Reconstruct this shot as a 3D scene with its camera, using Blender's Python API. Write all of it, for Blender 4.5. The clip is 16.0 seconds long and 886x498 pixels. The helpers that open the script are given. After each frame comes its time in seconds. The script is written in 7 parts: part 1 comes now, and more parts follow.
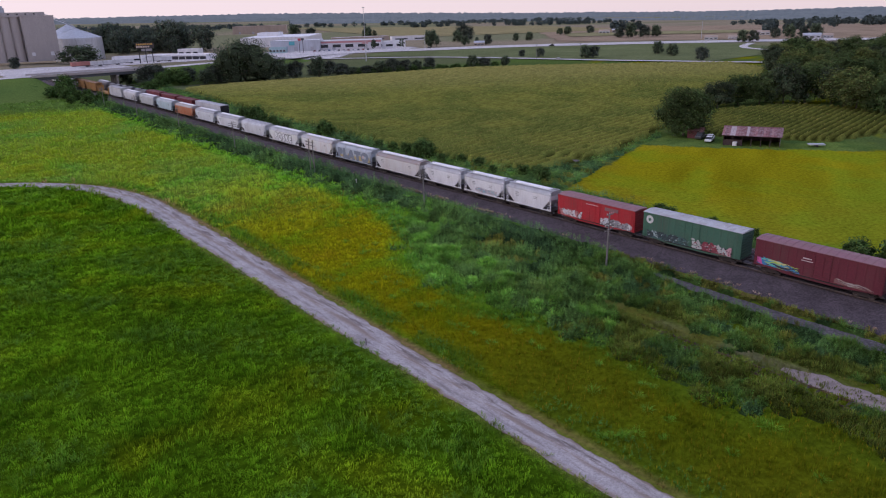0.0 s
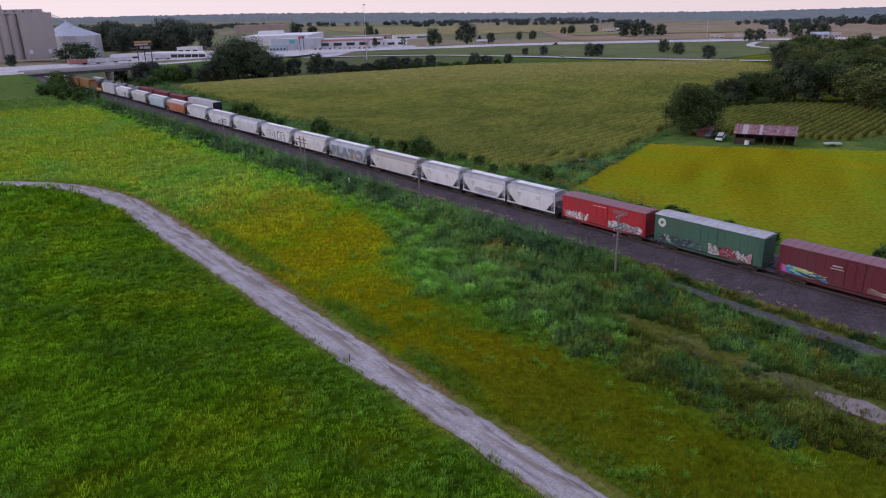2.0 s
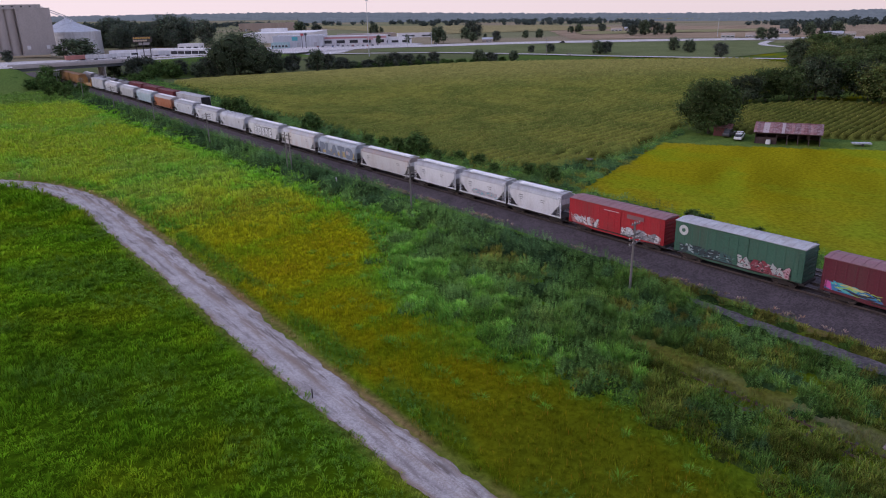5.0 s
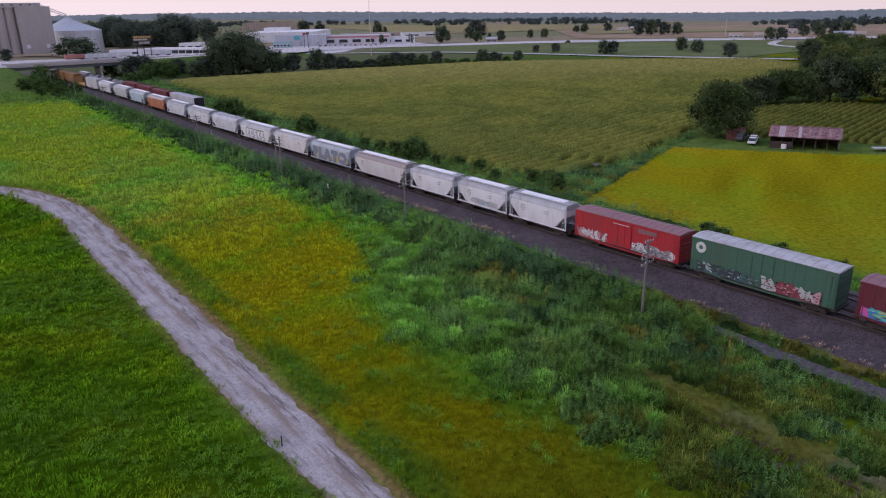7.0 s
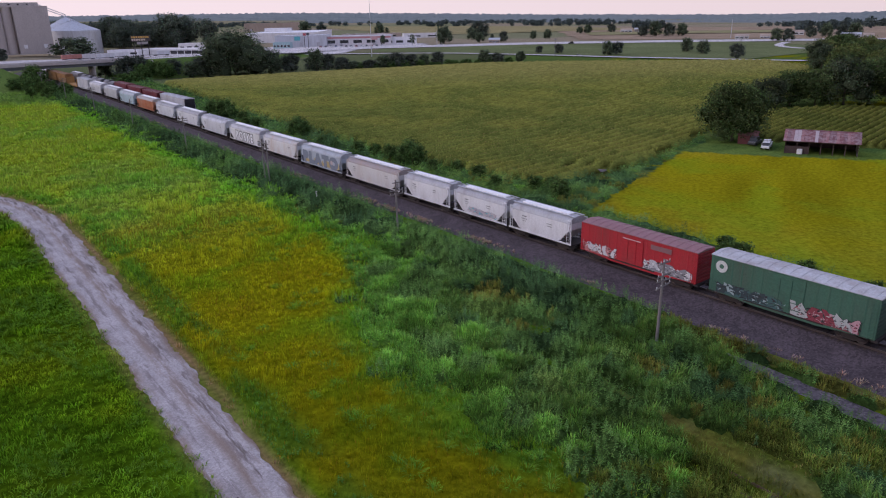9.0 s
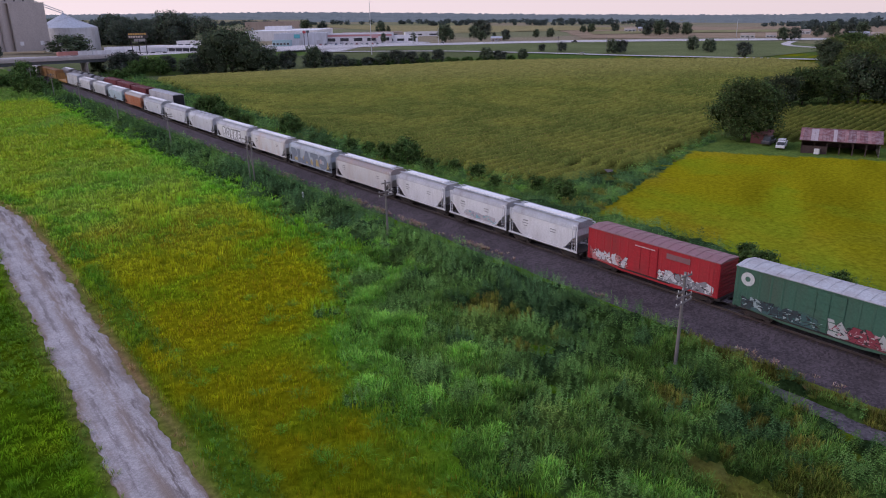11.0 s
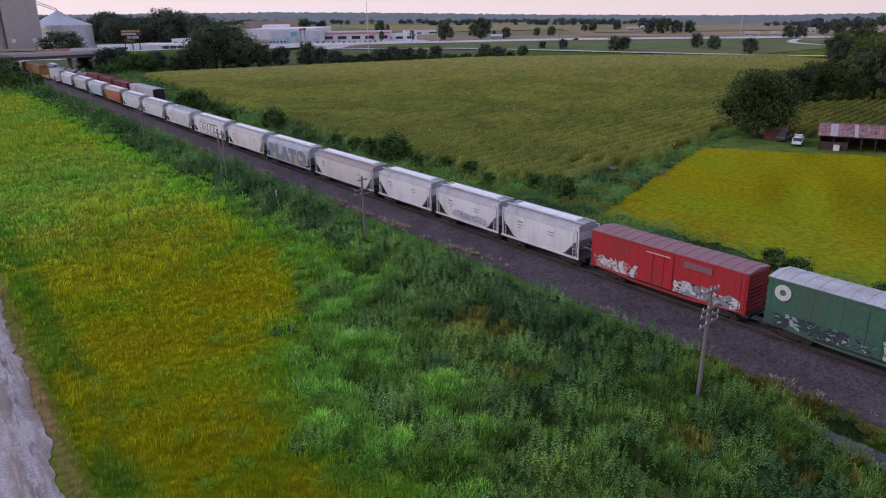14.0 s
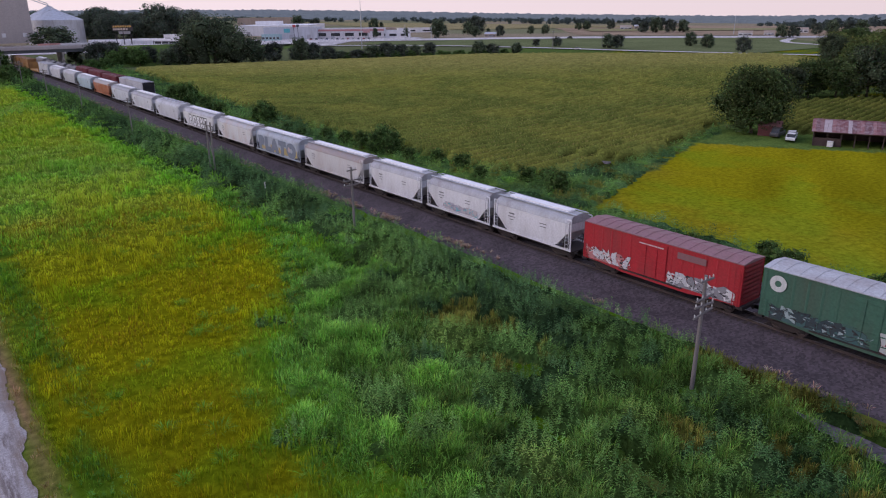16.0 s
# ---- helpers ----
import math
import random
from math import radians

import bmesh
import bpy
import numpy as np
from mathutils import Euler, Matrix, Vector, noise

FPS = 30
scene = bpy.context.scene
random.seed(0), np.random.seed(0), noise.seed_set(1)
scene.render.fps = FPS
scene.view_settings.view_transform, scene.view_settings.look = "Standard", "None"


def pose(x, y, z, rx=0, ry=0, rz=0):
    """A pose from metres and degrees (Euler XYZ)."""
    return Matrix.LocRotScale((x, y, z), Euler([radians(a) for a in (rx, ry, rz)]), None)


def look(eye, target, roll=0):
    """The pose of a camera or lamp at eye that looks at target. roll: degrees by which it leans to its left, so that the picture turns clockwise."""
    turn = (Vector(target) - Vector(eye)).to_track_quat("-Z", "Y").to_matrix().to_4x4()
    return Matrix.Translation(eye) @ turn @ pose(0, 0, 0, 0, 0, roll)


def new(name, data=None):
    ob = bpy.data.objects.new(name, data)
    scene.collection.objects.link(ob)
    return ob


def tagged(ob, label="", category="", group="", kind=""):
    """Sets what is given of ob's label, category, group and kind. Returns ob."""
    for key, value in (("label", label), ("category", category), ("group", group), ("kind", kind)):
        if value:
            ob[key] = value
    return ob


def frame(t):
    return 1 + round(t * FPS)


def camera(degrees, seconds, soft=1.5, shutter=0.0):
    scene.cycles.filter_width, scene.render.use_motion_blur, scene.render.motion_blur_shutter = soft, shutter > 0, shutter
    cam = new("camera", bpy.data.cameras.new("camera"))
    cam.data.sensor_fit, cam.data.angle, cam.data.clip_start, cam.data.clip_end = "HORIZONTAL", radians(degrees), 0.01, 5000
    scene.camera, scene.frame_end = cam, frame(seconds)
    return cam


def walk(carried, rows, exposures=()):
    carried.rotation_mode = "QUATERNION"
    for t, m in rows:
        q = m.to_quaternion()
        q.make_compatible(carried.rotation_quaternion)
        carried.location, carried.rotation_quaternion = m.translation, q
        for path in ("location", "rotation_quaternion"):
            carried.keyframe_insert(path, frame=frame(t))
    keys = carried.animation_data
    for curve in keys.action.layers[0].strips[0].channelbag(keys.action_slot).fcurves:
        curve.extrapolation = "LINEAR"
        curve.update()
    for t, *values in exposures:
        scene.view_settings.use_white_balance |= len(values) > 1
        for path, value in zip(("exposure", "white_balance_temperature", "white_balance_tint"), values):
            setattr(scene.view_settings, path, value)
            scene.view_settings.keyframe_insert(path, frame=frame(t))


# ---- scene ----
cam = camera(65.0, 16.0, 1.1)
PATH = [
    (0, (-77.232, -57.478, 35.378), (-76.034, -56.014, 34.727), -1.7),
    (0.5, (-75.923, -56.21, 34.924), (-74.726, -54.746, 34.273), -1.7),
    (1, (-74.417, -54.923, 34.411), (-73.222, -53.457, 33.761), -1.6),
    (1.5, (-72.967, -53.621, 33.889), (-71.774, -52.153, 33.24), -1.6),
    (2, (-71.619, -52.301, 33.407), (-70.427, -50.832, 32.757), -1.6),
    (2.5, (-70.153, -51.078, 32.91), (-68.964, -49.607, 32.261), -1.5),
    (3, (-68.684, -49.788, 32.449), (-67.496, -48.315, 31.801), -1.5),
    (3.5, (-67.141, -48.445, 31.946), (-65.955, -46.97, 31.298), -1.5),
    (6, (-59.947, -41.871, 30.128), (-58.772, -40.389, 29.479), -1.3),
    (6.5, (-58.509, -40.595, 30.12), (-57.337, -39.111, 29.47), -1.3),
    (7, (-57.119, -39.32, 30.093), (-55.949, -37.833, 29.444), -1.3),
    (7.5, (-55.696, -37.978, 30.09), (-54.528, -36.49, 29.442), -1.3),
    (8, (-54.263, -36.593, 30.046), (-53.096, -35.104, 29.398), -1.3),
    (8.5, (-52.826, -35.186, 29.694), (-51.66, -33.695, 29.047), -1.2),
    (9, (-51.461, -33.895, 29.24), (-50.296, -32.403, 28.595), -1.2),
    (11.5, (-44.552, -27.205, 27.032), (-43.392, -25.709, 26.387), -1.0),
    (12, (-43.128, -25.957, 26.576), (-41.969, -24.46, 25.931), -1.0),
    (12.5, (-41.703, -24.659, 26.111), (-40.545, -23.161, 25.467), -1.0),
    (13, (-40.349, -23.403, 25.668), (-39.191, -21.905, 25.024), -1.0),
    (13.5, (-39.294, -22.492, 25.222), (-38.136, -20.993, 24.579), -1.0),
    (14, (-38.647, -22.123, 24.728), (-37.488, -20.625, 24.085), -1.0),
    (14.5, (-38.387, -22.164, 24.262), (-37.225, -20.669, 23.618), -1.0),
    (15, (-38.296, -22.262, 23.822), (-37.129, -20.771, 23.176), -0.8),
    (15.5, (-38.099, -22.08, 23.627), (-36.93, -20.591, 22.982), -0.8),
    (16, (-37.86, -21.605, 23.647), (-36.687, -20.12, 23.001), -0.6),
]

walk(cam, [(t, look(e, g, r)) for t, e, g, r in PATH], [(0, 0.06, 6300, 16), (16, 0.06, 6300, 16)])

# ---- light: dusk under a thin, pale overcast ----
scene.view_settings.exposure = 0.0
world = bpy.data.worlds.new("dusk_sky")
scene.world = world
world.use_nodes = True
wt = world.node_tree
wt.nodes.clear()
w_out = wt.nodes.new("ShaderNodeOutputWorld")
w_bg = wt.nodes.new("ShaderNodeBackground")
w_sky = wt.nodes.new("ShaderNodeTexSky")
w_sky.sky_type = "NISHITA"
w_sky.sun_disc = False
w_sky.sun_elevation = radians(9)
w_sky.sun_rotation = radians(300)
w_sky.air_density, w_sky.dust_density, w_sky.ozone_density = 1.0, 2.5, 1.5
w_geo = wt.nodes.new("ShaderNodeTexCoord")
w_sep = wt.nodes.new("ShaderNodeSeparateXYZ")
w_ramp = wt.nodes.new("ShaderNodeValToRGB")
w_mix = wt.nodes.new("ShaderNodeMix")
w_mix.data_type = "RGBA"
wt.links.new(w_geo.outputs["Generated"], w_sep.inputs[0])
wt.links.new(w_sep.outputs["Z"], w_ramp.inputs["Fac"])
cr = w_ramp.color_ramp
cr.elements[0].position, cr.elements[0].color = 0.0, (10.2, 8.5, 8.6, 1)
cr.elements[1].position, cr.elements[1].color = 1.0, (4.7, 5.5, 8.6, 1)
cr.elements.new(0.06).color = (9.4, 8.0, 8.4, 1)
cr.elements.new(0.3).color = (5.8, 6.1, 8.7, 1)
w_mix.inputs["Factor"].default_value = 0.85
wt.links.new(w_sky.outputs[0], w_mix.inputs["A"])
w_dot = wt.nodes.new("ShaderNodeVectorMath")
w_dot.operation, w_dot.inputs[1].default_value = "DOT_PRODUCT", (-0.5, 0.42, 0.0)
w_lit = wt.nodes.new("ShaderNodeMapRange")
w_lit.inputs["From Min"].default_value, w_lit.inputs["From Max"].default_value = -0.65, 0.65
w_lit.inputs["To Min"].default_value, w_lit.inputs["To Max"].default_value = 0.80, 1.13
w_scale = wt.nodes.new("ShaderNodeVectorMath")
w_scale.operation = "SCALE"
wt.links.new(w_geo.outputs["Generated"], w_dot.inputs[0])
wt.links.new(w_dot.outputs["Value"], w_lit.inputs["Value"])
wt.links.new(w_ramp.outputs[0], w_scale.inputs[0])
wt.links.new(w_lit.outputs[0], w_scale.inputs["Scale"])
wt.links.new(w_scale.outputs[0], w_mix.inputs["B"])
wt.links.new(w_mix.outputs["Result"], w_bg.inputs["Color"])
w_bg.inputs["Strength"].default_value = 0.1
wt.links.new(w_bg.outputs[0], w_out.inputs["Surface"])
sun_data = bpy.data.lights.new("sun", "SUN")
sun_data.energy, sun_data.angle, sun_data.color = 0.9, radians(25), (1.0, 0.86, 0.8)
sun = new("sun", sun_data)
sun.matrix_world = look((0, 0, 60), (0 + 60, 0 - 35, 15))

# ---- terrain ----
RNG = np.random.RandomState(7)
TRACK_A, TRACK_B = 11.75, 17.6     # track centres
LIFT = 0.75                       # rail seat above the ground
RUN = -9.6                       # how far the freight has rolled from its first mark


def sstep(u):
    u = np.clip(u, 0.0, 1.0)
    return u * u * (3 - 2 * u)


def base(x, y):
    """Ground height: a slow climb along the line, a dip behind it."""
    near = 2.0 * sstep((y - 60) / 230.0) - 1.3 * sstep((x - 24) / 60.0) * (1 - sstep((x - 130) / 120.0))
    far = 0.0095 * y - 0.0145 * x
    w = sstep((np.hypot(x, y) - 850) / 800.0)
    return near * (1 - w) + far * w


_LAT = RNG.rand(256, 256)


def vnoise(x, y, size):
    """Smooth value noise, 0 to 1, with a grain of that many metres."""
    u, v = np.asarray(x, float) / size + 1000.3, np.asarray(y, float) / size + 1000.7
    i, j = np.floor(u).astype(int), np.floor(v).astype(int)
    a, b = sstep(u - i), sstep(v - j)
    g = lambda p, q: _LAT[p % 256, q % 256]
    return (g(i, j) * (1 - a) + g(i + 1, j) * a) * (1 - b) + (g(i, j + 1) * (1 - a) + g(i + 1, j + 1) * a) * b


def fbm(x, y, size):
    return (vnoise(x, y, size) * 0.5 + vnoise(x + 31, y - 17, size * 0.45) * 0.3 + vnoise(x - 71, y + 53, size * 0.2) * 0.2)


ROAD_Y = [-90, -60, -23, 0, 30, 60, 80, 95, 107, 117, 125, 133, 150]
ROAD_X = [-38.6, -38.5, -38.3, -38.2, -37.5, -37.1, -36.6, -38.0, -41.2, -47.0, -54.0, -66.0, -100.0]


ROAD_W = [3.3, 3.3, 3.5, 3.7, 4.6, 5.2, 5.4, 5.2, 4.6, 4.2, 3.8, 3.4, 3.0]


def road_mid(y):
    return np.interp(y, ROAD_Y, ROAD_X)


def road_half(y):
    return np.interp(y, ROAD_Y, ROAD_W) / 2


def inside(px, py, poly):
    """Whether points lie in a polygon."""
    res = np.zeros(np.shape(px), bool)
    n = len(poly)
    for k in range(n):
        (x0, y0), (x1, y1) = poly[k], poly[(k + 1) % n]
        if y0 == y1:
            continue
        cond = (y0 > py) != (y1 > py)
        res ^= cond & (px < (x1 - x0) * (py - y0) / (y1 - y0) + x0)
    return res


CORN = [(74.6, 54.3), (57, 49.9), (43, 48.2), (36, 49.5), (33.5, 62), (32.5, 84), (33.5, 131), (39, 220), (47, 290), (76, 299), (140, 285), (200, 262), (318, 158), (300, 128), (250, 104), (205, 84), (160, 86), (108, 63.5), (90, 58.5)]
CORN_BACK = [(113, 54), (158, 72), (181, 58), (184, 38), (175, 8), (122, 20), (112, 46)]
HAY = [(30, 34), (86, 54), (100, 30), (118, 3), (128, -60), (32, -60), (26, -15), (25, 6)]


def in_patch(x, y):
    """Bare wet corner where nothing grows."""
    u, v = (x - 53.2) * .78 - (y - 53.7) * .62, (x - 53.2) * .62 + (y - 53.7) * .78
    return (u / 5.6) ** 2 + (v / 2.6) ** 2 < 1


def mixc(a, b, w):
    w = np.clip(w, 0, 1)[..., None]
    return a * (1 - w) + b * w


def C(r, g, b):
    return np.array([r, g, b], float)


GREEN_DARK, GREEN, GREEN_LUSH = C(.056, .122, .006), C(.084, .178, .006), C(.125, .25, .008)
OLIVE, RUST, STRAW = C(.25, .25, .005), C(.275, .205, .005), C(.28, .20, .08)
HAYC, DIRT, WEED = C(.30, .268, .008), C(.25, .165, .08), C(.07, .14, .03)


def ground_color(x, y):
    """Cover of the ground by place: what grows there."""
    x, y = np.asarray(x, float), np.asarray(y, float)
    n1, n2, n3 = fbm(x, y, 16), fbm(x + 200, y, 7), fbm(x, y + 300, 34)
    col = np.broadcast_to(C(.085, .105, .03), x.shape + (3,)).copy()
    rm = road_mid(np.clip(y, -90, 150))
    d = x - rm
    # lush meadow on the near side of the gravel road and beyond its bend
    meadow = mixc(np.broadcast_to(GREEN, col.shape), np.broadcast_to(GREEN_DARK, col.shape), sstep((n1 - .44) * 4) * .45)
    meadow = mixc(meadow, np.broadcast_to(GREEN_LUSH, col.shape), sstep((n2 - .45) * 4) * .6)
    meadow = mixc(meadow, np.broadcast_to(OLIVE, col.shape), sstep((fbm(x - 50, y + 80, 11) - .54) * 4) * .28)
    meadow = meadow * (.78 + .44 * vnoise(x, y, 1.6))[..., None]
    # dry olive grass between the road and the weeds
    dry = mixc(np.broadcast_to(OLIVE, col.shape), np.broadcast_to(RUST, col.shape), sstep((n1 - .42) * 3.5) * (.25 + .45 * sstep((y - 4) / 30)))
    dry = mixc(dry, np.broadcast_to(GREEN_LUSH, col.shape), sstep((n2 - .48) * 4) * (.45 + .35 * sstep((y - 30) / 30)))
    # dimmed toward the near end: a lens vignette put into the tint
    dry = dry * (1 - .1 * sstep((30 - y) / 30))[..., None]
    dry = mixc(dry, mixc(np.broadcast_to(C(.115, .25, .045), col.shape), np.broadcast_to(C(.17, .265, .03), col.shape), sstep((n3 - .4) * 5)), sstep((y - 35) / 70) * (.55 + .6 * (n1 - .3)))
    w_dry = np.where(y > 128, 1.0, sstep((d - 2.3) / 2.5))
    near = (x < 9)
    c = mixc(meadow, dry, w_dry)
    hw = road_half(np.clip(y, -90, 150))
    edge = (np.exp(-((d - hw - .3) / .5) ** 2) * 1.1 + .45 * np.exp(-((d + hw + .2) / .5) ** 2)) * (y < 128)
    c = mixc(c, np.broadcast_to(C(.07, .175, .016), col.shape), np.exp(-((d - hw - 2.6) / 1.3) ** 2) * sstep((n2 - .36) * 8) * .8 * (y < 110))
    c = mixc(c, np.broadcast_to(DIRT, col.shape), edge * .95 * np.clip(n2 * 2.4, 0, 1))
    # weeds towards the line
    wl = weed_left(y) + 9 * (n1 - .5) * (1 - .6 * sstep((y - 20) / 25))
    weeds = mixc(np.broadcast_to(WEED, col.shape), np.broadcast_to(GREEN, col.shape), sstep((n2 - .4) * 5))
    weeds = mixc(weeds, mixc(np.broadcast_to(STRAW * .8, col.shape), np.broadcast_to(C(.30, .25, .21), col.shape), sstep((n2 - .4) * 6)), np.exp(-((x - siding_mid(y)) / 1.6) ** 2) * sstep((-1 - y) / 9))
    c = mixc(c, np.broadcast_to(C(.125, .29, .02), col.shape), sstep((x - wl + 5.5 + 5 * (n2 - .5)) / 5) * .85)
    c = mixc(c, weeds, sstep((x - wl - 2) / 6))
    c = mixc(c, np.broadcast_to(STRAW * .8, col.shape), np.exp(-((x - 4.2) / 1.0) ** 2) * sstep((5 - y) / 8) * (n2 > .38))
    # olive near grass, darker too for the vignette painted into its tint
    c = mixc(c, np.broadcast_to(C(.115, .145, .007), col.shape), sstep((4 - y) / 22) * sstep((x + 40) / 8) * (.35 + .8 * n1) * (x < 2.5))
    # far bank beyond the fence line
    c = mixc(c, mixc(np.broadcast_to(C(.075, .145, .03), col.shape), np.broadcast_to(C(.12, .19, .035), col.shape), n1) * (.55 + .9 * fbm(x, y, 7))[..., None], sstep((y - 232 - 50 * (n3 - .5)) / 30))
    col[near] = c[near]
    back = ~near
    b = mixc(np.broadcast_to(C(.095, .155, .03), col.shape), np.broadcast_to(C(.08, .115, .04), col.shape), n2)
    b = mixc(b, np.broadcast_to(C(.12, .14, .065), col.shape), sstep((y - 280) / 30))
    b = mixc(b, np.broadcast_to(OLIVE * .8, col.shape), sstep((n1 - .55) * 6) * (y < 240))
    edge_y = np.interp(x, [52, 76, 140, 200, 318], [290, 299, 285, 262, 158])
    margin = np.exp(-((y - edge_y - 4) / 5.5) ** 2) * (x > 45) * (x < 325)
    b = mixc(b, np.broadcast_to(C(.19, .165, .11), col.shape), margin * .9)
    far_w = sstep((np.hypot(x, y) - 420) / 200)
    plain = mixc(np.broadcast_to(C(.29, .245, .165), col.shape), np.broadcast_to(C(.21, .215, .12), col.shape), sstep((vnoise(x * .35, y, 130) - .45) * 9))
    b = mixc(b, plain, far_w)
    col[back] = b[back]
    yard = sstep((x - 78) / 10) * sstep((130 - x) / 10) * sstep((y - 5) / 10) * sstep((62 - y) / 6)
    col = mixc(col, mixc(np.broadcast_to(C(.065, .12, .03), col.shape), np.broadcast_to(C(.14, .21, .045), col.shape), sstep((n2 - .3) * 2.5)), yard * .9)
    hay = inside(x + 3 * (fbm(x, y, 4) - .5), y + 2.5 * (fbm(x + 9, y, 4) - .5), HAY)
    streak = vnoise((x * .9 + y * .44) * .12, y * .9 - x * .44, 4.5)
    sweep = vnoise((x * .44 - y * .9) * .2, x * .9 + y * .44, 9.0)
    h = mixc(np.broadcast_to(HAYC, col.shape), np.broadcast_to(C(.30, .24, .02), col.shape), sstep((n3 - .42) * 4) * .5)
    h = mixc(h, np.broadcast_to(C(.25, .26, .012), col.shape), sstep((sweep - .42) * 4) * .1)
    h = h * (.69 + .43 * streak)[..., None]
    h = mixc(h, np.broadcast_to(C(.20, .28, .012), col.shape), sstep((n1 - .52 + .3 * (streak - .5)) * 4) * .6)
    h = mixc(h, np.broadcast_to(C(.20, .26, .015), col.shape), sstep((18 - y) / 42 + .9 * (n1 - .5)) * .7)
    h = mixc(h, np.broadcast_to(C(.12, .23, .018), col.shape), sstep((36 - x) / 10 + .8 * (n2 - .5)) * .85)
    col[hay] = h[hay]
    far_left = (x < 9) & (np.hypot(x, y) > 430)
    col[far_left] = plain[far_left]
    return col


def siding_mid(y):
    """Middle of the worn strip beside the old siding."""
    return np.interp(y, [-60, -30, -14, -4, 0, 5, 10], [-11.3, -10.9, -11.1, -10.2, -9.0, -7.6, -6.4])


def weed_left(y):
    """Where the tall weeds begin, west of the line."""
    return np.interp(y, [-80, -36, -30, -22, -15, -8, 0, 5, 11, 19, 27, 34, 41, 52, 90, 140, 260, 300], [-19, -19.5, -19.5, -20.5, -20.5, -20, -22, -20.5, -20, -18.5, -14, -10, -6.2, -4.8, -4.0, -3.4, -2, 0])


# ---- materials ----
def nodes_of(name):
    m = bpy.data.materials.new(name)
    m.use_nodes = True
    t = m.node_tree
    return m, t, t.nodes["Principled BSDF"], t.links


def add(t, kind, **kw):
    n = t.nodes.new(kind)
    for k, v in kw.items():
        n.inputs[k].default_value = v
    return n


def paint(name, color, rough=0.6, metal=0.0, grain=2.0, vary=0.25, dirt=(.10, .08, .06), dirt_amount=0.35, streak=True, bump=0.01):
    """Weathered paint, concrete or metal: two scales of wear and downward streaks."""
    m, t, b, l = nodes_of(name)
    tc = add(t, "ShaderNodeTexCoord")
    mp = add(t, "ShaderNodeMapping")
    mp.inputs["Scale"].default_value = (grain, grain, grain * (0.18 if streak else 1.0))
    l.new(tc.outputs["Object"], mp.inputs[0])
    n1 = add(t, "ShaderNodeTexNoise", Scale=1.0, Detail=6.0, Roughness=0.65)
    l.new(mp.outputs[0], n1.inputs["Vector"])
    n2 = add(t, "ShaderNodeTexNoise", Scale=grain * 9, Detail=4.0)
    l.new(tc.outputs["Object"], n2.inputs["Vector"])
    r1 = add(t, "ShaderNodeMapRange")
    r1.inputs["From Min"].default_value, r1.inputs["From Max"].default_value = 0.42, 0.75
    r1.inputs["To Max"].default_value = dirt_amount
    l.new(n1.outputs["Fac"], r1.inputs["Value"])
    mx = add(t, "ShaderNodeMix")
    mx.data_type = "RGBA"
    mx.inputs["A"].default_value, mx.inputs["B"].default_value = (*color, 1), (*dirt, 1)
    l.new(r1.outputs[0], mx.inputs["Factor"])
    hv = add(t, "ShaderNodeHueSaturation")
    r2 = add(t, "ShaderNodeMapRange")
    r2.inputs["From Min"].default_value, r2.inputs["From Max"].default_value = 0.3, 0.7
    r2.inputs["To Min"].default_value, r2.inputs["To Max"].default_value = 1 - vary, 1 + vary
    l.new(n2.outputs["Fac"], r2.inputs["Value"])
    l.new(r2.outputs[0], hv.inputs["Value"])
    l.new(mx.outputs["Result"], hv.inputs["Color"])
    l.new(hv.outputs[0], b.inputs["Base Color"])
    b.inputs["Roughness"].default_value, b.inputs["Metallic"].default_value = rough, metal
    bp = add(t, "ShaderNodeBump", Strength=0.4, Distance=bump)
    l.new(n2.outputs["Fac"], bp.inputs["Height"])
    l.new(bp.outputs[0], b.inputs["Normal"])
    return m


def leafy(name, rough=0.65, fine=3.0, vary=0.35):
    """Plants: the tint that each blade or leaf carries, varied by grain and piece."""
    m, t, b, l = nodes_of(name)
    at = add(t, "ShaderNodeVertexColor")
    at.layer_name = "tint"
    tc = add(t, "ShaderNodeTexCoord")
    n = add(t, "ShaderNodeTexNoise", Scale=fine, Detail=5.0, Roughness=0.7)
    l.new(tc.outputs["Object"], n.inputs["Vector"])
    r = add(t, "ShaderNodeMapRange")
    r.inputs["From Min"].default_value, r.inputs["From Max"].default_value = 0.3, 0.7
    r.inputs["To Min"].default_value, r.inputs["To Max"].default_value = 1 - vary, 1 + vary
    l.new(n.outputs["Fac"], r.inputs["Value"])
    hv = add(t, "ShaderNodeHueSaturation")
    l.new(r.outputs[0], hv.inputs["Value"])
    l.new(at.outputs["Color"], hv.inputs["Color"])
    l.new(hv.outputs[0], b.inputs["Base Color"])
    b.inputs["Roughness"].default_value = rough
    b.inputs["Specular IOR Level"].default_value = 0.0
    return m, t, b, l, n


GROUND_MAT, gt, gb, gl, gn = leafy("ground_cover", 0.95, 1.6, 0.4)
g2 = add(gt, "ShaderNodeBump", Strength=0.8, Distance=0.25)
gl.new(gn.outputs["Fac"], g2.inputs["Height"])
gl.new(g2.outputs[0], gb.inputs["Normal"])
PLANT_MAT = leafy("plant", 0.8, 1.2, 0.35)[0]
CANOPY_MAT, ct_, cb_, cl_, cn_ = leafy("canopy", 0.9, 2.6, 0.6)
cb2 = add(ct_, "ShaderNodeBump", Strength=1.0, Distance=0.3)
cl_.new(cn_.outputs["Fac"], cb2.inputs["Height"])
